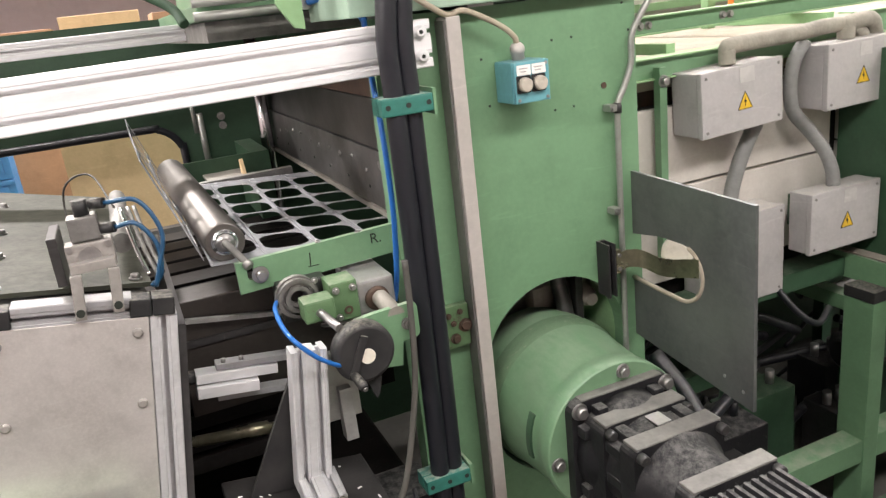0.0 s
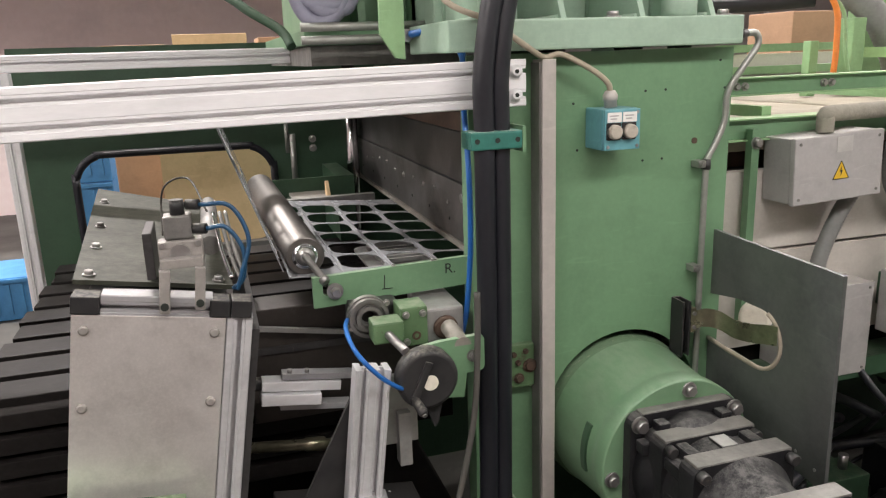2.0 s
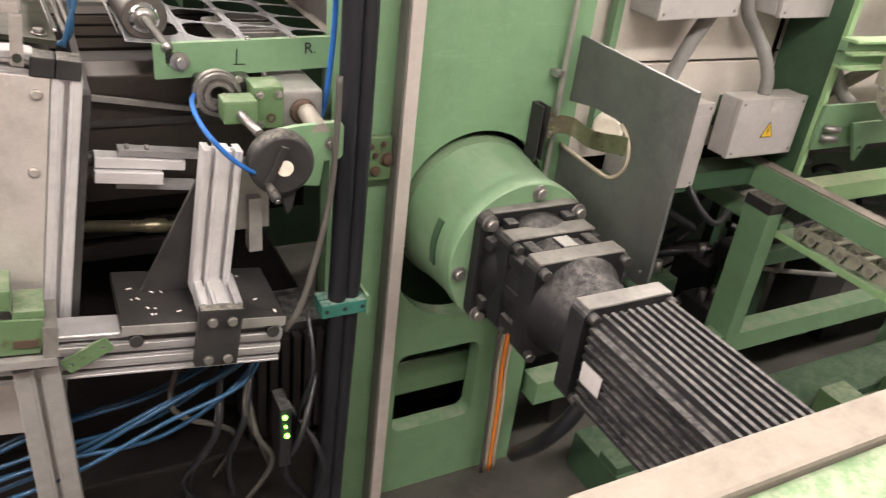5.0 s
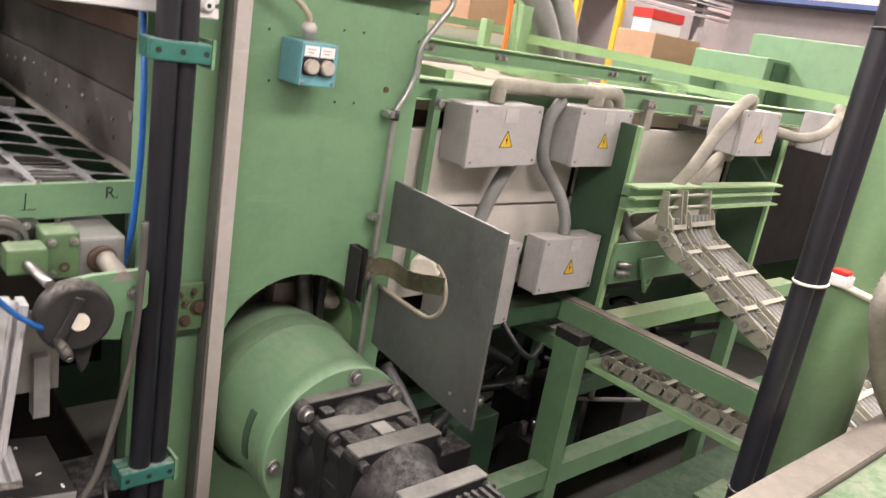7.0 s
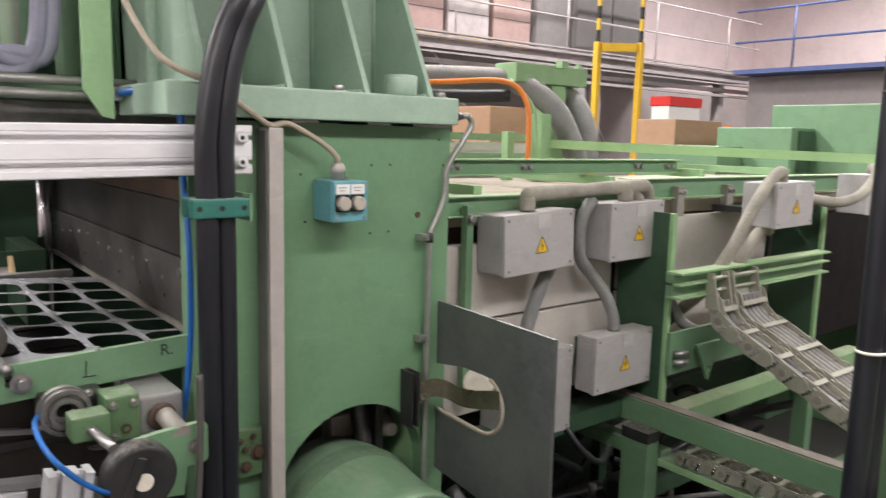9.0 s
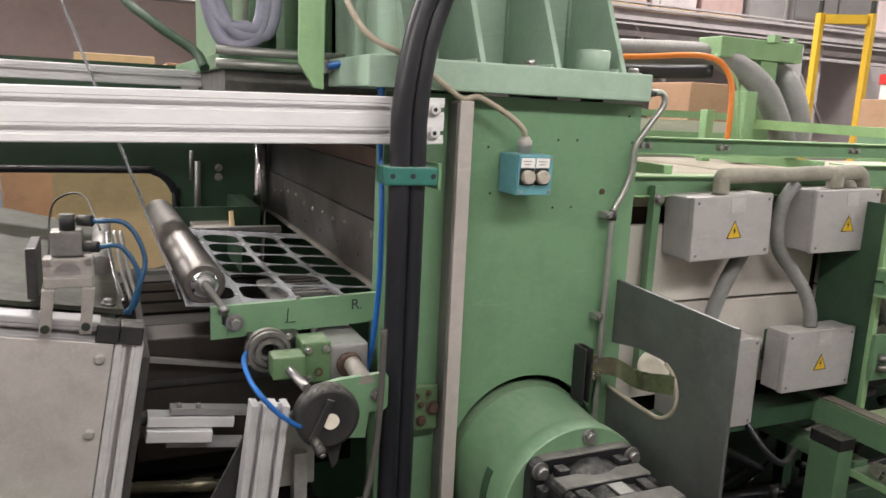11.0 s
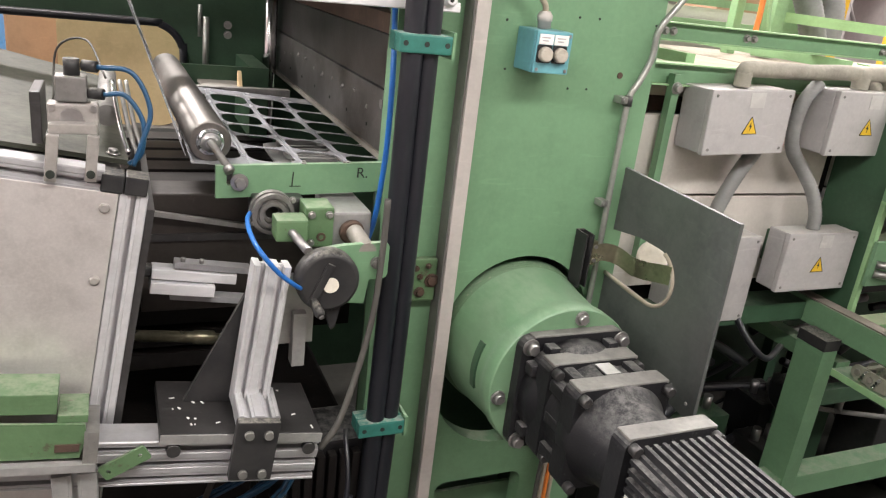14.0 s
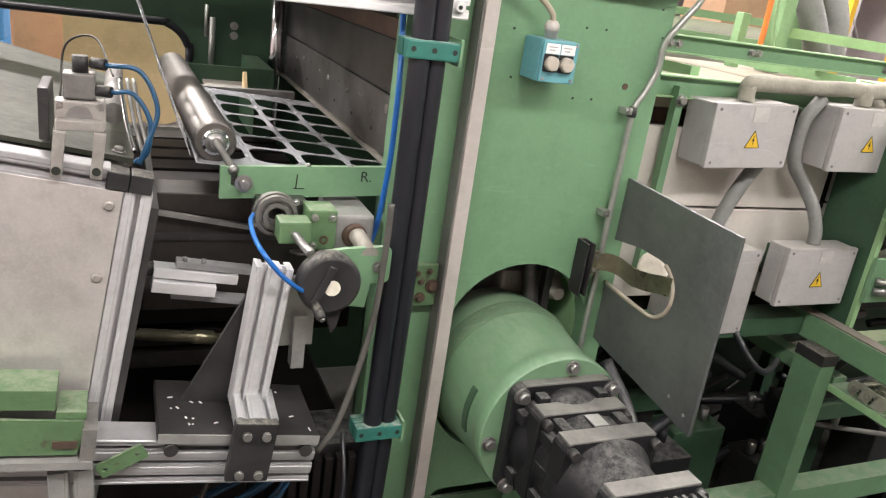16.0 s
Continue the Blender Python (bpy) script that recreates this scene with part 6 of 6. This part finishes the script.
def lower_frame():
    f = thing("support_structure", "green welded base frame with dusty top edges", "machine frame", (2.2, 0, FLOOR))
    for nm, d, m in (("cross_beam", (1.985, 2.035, -1.2, 0.30, 0.693, 0.772), GREEN), ("cross_beam_strip", (1.988, 2.032, -1.2, 0.25, 0.7725, 0.778), COVERDUST), ("beam_cover", (2.0365, 2.046, -1.2, 0.25, 0.73, 0.766), STEEL_D), ("chain_tray", (2.0, 2.11, -1.2, -0.02, 0.575, 0.583), GREEN),
                     ("chain_tray_lip", (1.994, 2.0, -1.2, -0.02, 0.575, 0.597), GREEN_L),
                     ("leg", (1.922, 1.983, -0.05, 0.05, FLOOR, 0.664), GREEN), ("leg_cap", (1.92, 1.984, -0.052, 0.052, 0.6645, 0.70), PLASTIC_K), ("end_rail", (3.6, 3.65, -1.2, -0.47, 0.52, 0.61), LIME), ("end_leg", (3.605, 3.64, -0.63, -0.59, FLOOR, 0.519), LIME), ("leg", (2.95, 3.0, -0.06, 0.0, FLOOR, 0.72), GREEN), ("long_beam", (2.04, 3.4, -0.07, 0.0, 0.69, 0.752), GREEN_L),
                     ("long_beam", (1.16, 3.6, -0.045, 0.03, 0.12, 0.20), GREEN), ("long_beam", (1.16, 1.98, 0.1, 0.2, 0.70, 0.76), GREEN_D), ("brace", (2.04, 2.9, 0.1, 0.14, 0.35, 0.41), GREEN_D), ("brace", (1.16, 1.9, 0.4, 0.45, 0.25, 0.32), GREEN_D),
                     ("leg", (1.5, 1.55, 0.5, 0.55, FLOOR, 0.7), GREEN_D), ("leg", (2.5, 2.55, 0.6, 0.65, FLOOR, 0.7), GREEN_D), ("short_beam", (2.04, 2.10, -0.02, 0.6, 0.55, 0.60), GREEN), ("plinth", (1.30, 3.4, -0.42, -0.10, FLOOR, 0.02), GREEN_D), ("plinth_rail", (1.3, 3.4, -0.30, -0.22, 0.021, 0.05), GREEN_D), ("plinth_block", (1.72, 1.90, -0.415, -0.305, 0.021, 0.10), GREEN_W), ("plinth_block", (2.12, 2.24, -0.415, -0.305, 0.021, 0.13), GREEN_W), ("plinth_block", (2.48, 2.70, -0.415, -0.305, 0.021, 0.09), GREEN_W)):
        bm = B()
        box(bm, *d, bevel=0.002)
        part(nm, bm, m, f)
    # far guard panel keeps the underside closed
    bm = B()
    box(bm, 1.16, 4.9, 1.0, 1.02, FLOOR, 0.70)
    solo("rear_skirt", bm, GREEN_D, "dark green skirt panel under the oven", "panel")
    rnd = random.Random(11)
    for k in range(48):
        x, y, z = rnd.uniform(1.25, 2.9), rnd.uniform(0.12, 0.8), rnd.uniform(FLOOR + 0.05, 0.55)
        dx, dy = rnd.uniform(0.15, 0.5), rnd.uniform(-0.2, 0.3)
        bm = B()
        tube(bm, [(x, y, z), (x + dx * 0.4, y + dy * 0.3, z + rnd.uniform(-0.08, 0.1)), (x + dx, y + dy, z + rnd.uniform(-0.1, 0.1))], rnd.uniform(0.008, 0.02), 8, 5)
        solo("loose_cable", bm, RUBBER if k % 3 else GREYHOSE, "dark cable sagging under the machine frame", "cable", "cables under the frame")
    for x, y, r, h in ((2.3, 0.35, 0.08, 0.35),):
        m = thing("small_motor", "dark dusty motor under the oven", "motor", (x, y, FLOOR), "motors under the oven")
        bm = B()
        lathe(bm, (x, y, FLOOR + h), (x + 0.3, y, FLOOR + h), [(0, r * 0.6), (0.1, r), (0.85, r), (1, r * 0.7)], 20)
        part("body", bm, BLACK, m)
        bm = B()
        box(bm, x + 0.05, x + 0.25, y - r * 0.6, y + r * 0.6, FLOOR, FLOOR + h - r * 0.8)
        part("foot", bm, GREEN_D, m)
    for k in range(16):
        x, y = rnd.uniform(1.3, 3.0), rnd.uniform(0.12, 0.7)
        w, d, h = rnd.uniform(0.05, 0.12), rnd.uniform(0.05, 0.1), rnd.uniform(0.12, 0.38)
        vb = thing("valve_block", "dark oily valve block under the oven frame", "valve block", (x, y, FLOOR), "valve blocks under the oven")
        bm = B()
        box(bm, x - w, x + w, y - d, y + d, FLOOR, FLOOR + h, bevel=0.006)
        part("body", bm, (BLACK, STEEL_D, GREEN_D)[k % 3], vb)
        for s in (-0.5, 0.5):
            bm = B()
            cyl(bm, (x + s * w, y, FLOOR + h), (x + s * w, y, FLOOR + h + 0.05), 0.016, 10)
            part("plug", bm, STEEL if k % 2 else RUBBER, vb)
    # flexible black hose curling behind the motor
    bm = B()
    tube(bm, [(1.18, 0.02, 0.70), (1.20, -0.10, 0.60), (1.17, -0.22, 0.48), (1.10, -0.30, 0.36), (1.05, -0.25, 0.2), (1.08, -0.1, 0.0)], 0.022, 10)
    solo("black_hose", bm, RUBBER, "thick black hose looping behind the gearbox", "hose")


lower_frame()


def pole():
    p = thing("support_pole", "thick light green round machine pole", "pole", (1.70, -0.84, FLOOR))
    bm = B()
    cyl(bm, (1.70, -0.84, FLOOR), (1.70, -0.84, 3.2), 0.088, 40)
    part("tube", bm, COVERGREEN, p)
    bm = B()
    box(bm, 1.575, 1.825, -0.965, -0.715, FLOOR, FLOOR + 0.02)
    part("base_plate", bm, GREEN_L, p)
    for k, x in enumerate((1.418, 1.452)):
        bm = B()
        tube(bm, [(x, -0.86 - 0.006 * k, FLOOR), (x, -0.86 - 0.006 * k, 0.8), (x - 0.004, -0.86 - 0.006 * k, 1.6), (x - 0.006, -0.86, 3.0)], 0.021, 14)
        solo("hydraulic_hose", bm, RUBBER, "thick black hose strapped beside the green pole", "hose", "black hoses")
    for z in (1.245, 0.80, 1.70):
        t = thing("hose_strap", "white strap with red clamp around pole and hoses", "strap", (1.6, -0.85, z), "hose straps")
        if z > 1.2 and z < 1.3:
            bm = B()
            pts = [(1.70 + 0.092 * math.cos(radians(a)), -0.84 + 0.092 * math.sin(radians(a)), z - 0.02 - 0.05 * math.sin(radians(a - 180) / 2)) for a in range(180, 541, 20)]
            tube(bm, pts, 0.008, 8, 3)
            part("band", bm, IVORY, t)
            bm = B()
            box(bm, 1.508, 1.545, -0.90, -0.86, z - 0.01, z + 0.012, bevel=0.004)
            part("clamp_body", bm, WHITE, t)
            bm = B()
            box(bm, 1.512, 1.541, -0.895, -0.865, z + 0.013, z + 0.022, bevel=0.003)
            part("clamp_cap", bm, RED, t)
        bm = B()
        pts = [(1.435 + 0.044 * math.cos(radians(a)), -0.863 + 0.027 * math.sin(radians(a)), z) for a in range(0, 361, 30)]
        tube(bm, pts, 0.003, 6, 3)
        part("tie", bm, PLASTIC_K if z != 1.245 else IVORY, t)
    bm = B()
    tube(bm, [(1.95, -0.98, 1.345), (1.75, -0.98, 1.323), (1.58, -0.98, 1.309), (1.495, -0.98, 1.298), (1.466, -0.98, 1.27), (1.470, -0.98, 1.23), (1.528, -0.98, 1.158), (1.64, -0.98, 1.047), (1.76, -0.99, 0.955)], 0.0165, 12, 8, 0.003, 0.010)
    solo("dusty_hose", bm, DUSTHOSE, "hose wrapped in grey dust hanging beside the pole", "hose", "flexible hoses")
    for x, z in ((1.775, 1.168), (1.895, 1.160)):
        t = thing("pipe_clip", "white and red plastic clip beside the pole", "clip", (x, -0.95, z - 0.02), "red clips")
        bm = B()
        box(bm, x - 0.035, x + 0.035, -0.97, -0.93, z - 0.018, z + 0.002, bevel=0.005)
        part("clip_body", bm, WHITE, t)
        for dz in (0.003, -0.030):
            bm = B()
            lathe(bm, (x, -0.95, z + dz), (x, -0.95, z + dz + 0.010), [(0, 0.030), (0.6, 0.030), (1, 0.024)], 16)
            part("clip_cap", bm, RED, t)
        bm = B()
        cyl(bm, (x - 0.02, -0.95, z - 0.012), (1.74, -0.86, z - 0.012), 0.006, 8)
        part("clip_stem", bm, STEEL, t)
    c = thing("cover_rail", "pale green machine cover with a dusty raised lip", "machine cover", (1.4, -1.15, 0.9))
    bm = B()
    box(bm, 0.45, 3.0, -1.035, -0.965, 0.905, 0.950, bevel=0.008)
    part("lip", bm, COVERDUST, c, "dust-covered raised lip")
    bm = B()
    box(bm, 0.45, 3.0, -1.30, -1.036, 0.86, 0.935, bevel=0.006)
    part("cover", bm, GREEN_W, c)
    for x in (0.5, 2.9):
        bm = B()
        box(bm, x, x + 0.06, -1.28, -1.04, FLOOR, 0.86)
        part("leg", bm, GREEN_L, c)


pole()


# ---- upper left machine head and overhead ----
def upper_left():
    h = thing("head_casting", "green ribbed casting of the press head above the web", "press head", (0.35, 0.8, 1.64))
    bm = B()
    box(bm, 0.245, 0.62, 0.36, 1.45, 1.615, 1.66)
    part("base_flange", bm, LUGGREY, h)
    bm = B()
    box(bm, 0.23, 0.62, 0.34, 1.45, 1.662, 1.70, bevel=0.004)
    part("flange", bm, GREEN, h)
    bm = B()
    box(bm, 0.30, 0.62, 0.44, 1.45, 1.70, 2.30)
    part("body", bm, GREEN, h)
    for x in (0.245, 0.30, 0.36, 0.43, 0.50):
        bm = B()
        plate(bm, [(0.35, 1.70), (0.45, 1.70), (0.45, 2.3), (0.41, 2.3)], [], YZ(x), 0.018)
        part("rib", bm, GREEN, h)
    bm = B()
    plate(bm, [(0.354, 1.676), (0.385, 1.628), (0.405, 1.624), (0.405, 2.2), (0.354, 2.2)], [], XZ(0.10), 0.012)
    part("light_plate", bm, GREEN_L, h, "light green hanging plate")
    for z in (1.70, 1.672):
        bm = B()
        cyl(bm, (0.215, 0.28, z), (0.50, 0.28, z), 0.010, 12)
        part("hydraulic_pipe", bm, CONDUIT, h)
    bm = B()
    cyl(bm, (0.435, 0.24, 1.675), (0.435, 0.19, 1.675), 0.014, 14)
    part("fitting", bm, STEEL, h)
    bm = B()
    tube(bm, [(0.44, 0.18, 1.677), (0.47, 0.12, 1.68), (0.50, 0.06, 1.655), (0.515, 0.02, 1.60)], 0.008, 8)
    solo("air_tube", bm, BLUE, "blue pneumatic tube hanging from the press head", "air tube", "blue tubes")
    for k, (x, r) in enumerate(((0.25, -0.02), (0.27, 0.0), (0.245, 0.015))):
        bm = B()
        tube(bm, [(x - 0.05, 0.33, 2.2), (x - 0.06, 0.31, 1.9), (x - 0.03, 0.30, 1.76 + r), (x + 0.03, 0.30, 1.735 + r), (x + 0.075, 0.30, 1.80), (x + 0.09, 0.32, 2.2)], 0.016, 10)
        solo("looped_hose", bm, material("lilac_grey_hose", (0.28, 0.28, 0.36), 0.4, scale=12), "lilac-grey hose hanging in a loop", "hose", "looped hoses")
    bm = B()
    tube(bm, [(0.02, 0.6, 2.1), (0.03, 0.55, 1.85), (0.10, 0.45, 1.76), (0.18, 0.38, 1.70), (0.20, 0.34, 1.66)], 0.011, 10)
    solo("green_hose", bm, GREEN_D, "dark green hose curving down to the press head", "hose")
    # crosshead over the platen; out-of-view head beam added to block overhead light
    c = thing("crosshead", "green steel crosshead above the platen", "press head", (0.8, 0.9, 1.5))
    bm = B()
    box(bm, 0.64, 1.10, 0.43, 1.5, 1.502, 2.4, bevel=0.006)
    part("body", bm, GREEN_D, c)
    bm = B()
    box(bm, 0.0, 0.60, 0.6, 1.5, 2.301, 2.6, bevel=0.01)
    part("head_beam", bm, GREEN_D, c)
    for x, y, z in ((0.61, 0.22, 1.515), (0.60, 0.30, 1.512), (0.60, 0.42, 1.515), (0.6, 0.6, 1.515)):
        bm = B()
        hexbolt(bm, (x, y, z - 0.015), (0, 0, 1), 0.012, 0.02)
        part("bolt", bm, STEEL_D, c)
    # stacked cartons and far clutter behind
    for x, y, w, hh in ((-0.55, 3.4, 0.35, 1.75), (-0.15, 3.3, 0.42, 1.80), (0.35, 3.5, 0.3, 1.78)):
        bm = B()
        box(bm, x, x + w, y, y + 0.4, FLOOR, hh, bevel=0.005)
        solo("cardboard_box", bm, CARTON if w < 0.4 else TAN, "tall brown cardboard carton behind the press", "box", "cartons")
    g = thing("far_machine", "pale green machine with light panels behind the press", "machine", (-1.6, 2.6, FLOOR))
    bm = B()
    box(bm, -2.4, -1.35, 2.5, 3.3, FLOOR, 2.5, bevel=0.01)
    part("body", bm, WHITEPANEL, g)
    bm = B()
    box(bm, -1.3, -1.2, 2.4, 2.5, FLOOR, 2.6)
    part("post", bm, GREEN, g)


upper_left()


# ---- far hall: mezzanine, yellow gate, cartons ----
def background():
    m = thing("mezzanine", "grey steel mezzanine with railings along the hall wall", "mezzanine", (6, 6.3, 2.4), kind="structure")
    for z0, z1, y in ((2.42, 2.46, 5.93), (2.50, 2.56, 5.95), (2.62, 2.64, 5.90), (2.67, 2.72, 5.9), (2.80, 2.83, 5.88), (2.86, 2.88, 5.9)):
        bm = B()
        box(bm, -3, 13, y, y + 0.08, z0, z1)
        part("beam", bm, MEZZ, m)
    bm = B()
    box(bm, -3, 13, 5.98, 9.0, 2.72, 2.80)
    part("deck", bm, MEZZ, m)
    for x in (1.5, 5.2, 8.6, 11.8):
        bm = B()
        box(bm, x, x + 0.14, 5.98, 6.12, FLOOR, 2.72)
        part("column", bm, MEZZ, m)
    for x in (5.6, 8.0):
        bm = B()
        cyl(bm, (x, 6.0, 2.7), (x + 0.9, 6.0, 1.6), 0.025, 8)
        part("brace", bm, MEZZ, m)
    for z in (3.3, 3.75):
        bm = B()
        cyl(bm, (-3, 6.0, z), (13, 6.0, z), 0.013, 8)
        part("rail", bm, MEZZ, m)
    for x in range(-2, 13, 2):
        bm = B()
        cyl(bm, (x, 6.0, 2.8), (x, 6.0, 3.75), 0.014, 8)
        part("rail_post", bm, MEZZ, m)
    rnd = random.Random(5)
    for k in range(7):
        x = 2.30 + k * 0.765
        s = thing("pallet_stack", "wrapped pallet of boxes on the mezzanine", "pallet", (x, 6.6, 2.8), "pallets on the mezzanine")
        bm = B()
        box(bm, x, x + 0.68, 6.3, 7.0, 2.92, 3.75 + rnd.uniform(0, 0.5), bevel=0.01)
        part("load", bm, (CARTON_P, CARTON_P, MEZZ)[k % 3], s)
        for z in (3.2, 3.48):
            bm = B()
            box(bm, x - 0.002, x + 0.682, 6.296, 6.2995, z, z + 0.012)
            part("carton_seam", bm, DARKGREY, s)
        bm = B()
        box(bm, x, x + 0.68, 6.3, 7.0, 2.80, 2.91)
        part("pallet", bm, TAN, s)
    bm = B()
    box(bm, 8.35, 9.95, 6.2, 7.4, 2.80, 4.6, bevel=0.02)
    dc = thing("dark_cabinet", "tall dark grey cabinet on the mezzanine", "cabinet", (8.9, 6.8, 2.8))
    part("body", bm, DARKGREY, dc)
    bm = B()
    box(bm, 7.65, 8.33, 6.25, 7.3, 2.80, 4.3, bevel=0.02)
    part("side_body", bm, GREYSTEEL, dc)
    for x in (8.38, 9.17):
        bm = B()
        box(bm, x, x + 0.75, 6.18, 6.199, 2.88, 4.5, bevel=0.004)
        part("door", bm, DARKGREY, dc)
    # yellow gate with striped posts
    y = thing("yellow_gate", "yellow painted steel guard frame with striped posts", "guard frame", (5.3, 2.9, FLOOR))
    A, C = Vector((5.18, 3.03, 0)), Vector((5.47, 2.80, 0))
    for q in (A, C):
        bm = B()
        box(bm, q.x - 0.024, q.x + 0.024, q.y - 0.024, q.y + 0.024, FLOOR, 2.46)
        part("post", bm, YELLOW, y)
        for k in range(8):
            bm = B()
            box(bm, q.x - 0.013, q.x + 0.013, q.y - 0.013, q.y + 0.013, 2.461 + k * 0.1, 2.555 + k * 0.1)
            part("striped_post", bm, (INK, YELLOW)[k % 2], y)
    bm = B()
    d = (C - A)
    box(bm, 0.035, d.length - 0.035, -0.03, 0.03, 2.38, 2.45, Matrix.Translation(A) @ Matrix.Rotation(math.atan2(d.y, d.x), 4, "Z"))
    part("cross_bar", bm, YELLOW, y)
    # red and white machine, cartons, green machines
    r = thing("red_topped_unit", "white machine with red top band in the hall", "machine", (6.5, 3.2, FLOOR))
    bm = B()
    box(bm, 6.08, 6.58, 2.9, 3.1, FLOOR, 1.96, bevel=0.01)
    part("body", bm, WHITE, r)
    bm = B()
    box(bm, 6.07, 6.59, 2.89, 3.11, 1.961, 2.045)
    part("top_band", bm, RED, r)
    for x, yy, w, h in ((4.90, 2.0, 0.62, 1.79), (3.0, 1.95, 0.32, 1.80)):
        bm = B()
        box(bm, x, x + w, yy, yy + 0.35, FLOOR, h, bevel=0.006)
        solo("cardboard_box", bm, CARTON, "brown cardboard carton standing in the hall", "box", "cartons")
    bm = B()
    box(bm, 5.54, 5.59, 1.95, 1.999, 1.5, 1.76)
    solo("warning_board", bm, ORANGE, "small orange board beside the carton", "board")
    g = thing("green_machine", "large flat green machine housing in the hall", "machine", (5.3, 1.0, FLOOR))
    for x0, x1, y0, y1, z in ((4.80, 6.2, 0.2, 1.2, 1.87), (4.50, 4.79, 0.9, 1.4, 1.72), (4.2, 4.49, 1.2, 1.8, 1.60)):
        bm = B()
        box(bm, x0, x1, y0, y1, FLOOR, z, bevel=0.008)
        part("housing", bm, GREEN, g)
    bm = B()
    box(bm, 4.58, 4.75, 0.885, 0.899, 1.45, 1.70)
    part("door", bm, GREEN_D, g)
    bm = B()
    cyl(bm, (5.7, 3.9, FLOOR), (5.7, 3.9, 2.3), 0.22, 24)
    solo("grey_tank", bm, GREYSTEEL, "upright grey cylindrical tank", "tank")
    # grey lower wall and blue crane walkway at the hall's end
    bm = B()
    box(bm, 7.2, 17.9, 8.6, 8.9, FLOOR, 2.7)
    solo("grey_wall_panel", bm, HALLGREY, "grey lower part of the hall wall", "wall", kind="structure")
    bm = B()
    box(bm, 12.4, 12.6, -6, 5.8, FLOOR, 2.78)
    solo("grey_partition", bm, HALLGREY, "grey partition wall across the hall", "wall", kind="structure")
    w = thing("blue_walkway", "blue steel walkway with railing on the partition", "walkway", (12.3, 0, 3.0), kind="structure")
    bm = B()
    box(bm, 11.9, 12.7, -6, 5.8, 2.79, 2.86)
    part("deck", bm, BLUERAIL, w)
    for z in (3.3, 3.8):
        bm = B()
        cyl(bm, (11.9, -6, z), (11.9, 5.8, z), 0.018, 8)
        part("rail", bm, BLUERAIL, w)
    for yy in range(-3, 4):
        bm = B()
        cyl(bm, (11.9, yy * 1.6, 2.86), (11.9, yy * 1.6, 3.8), 0.018, 8)
        part("rail_post", bm, BLUERAIL, w)


background()

motions()
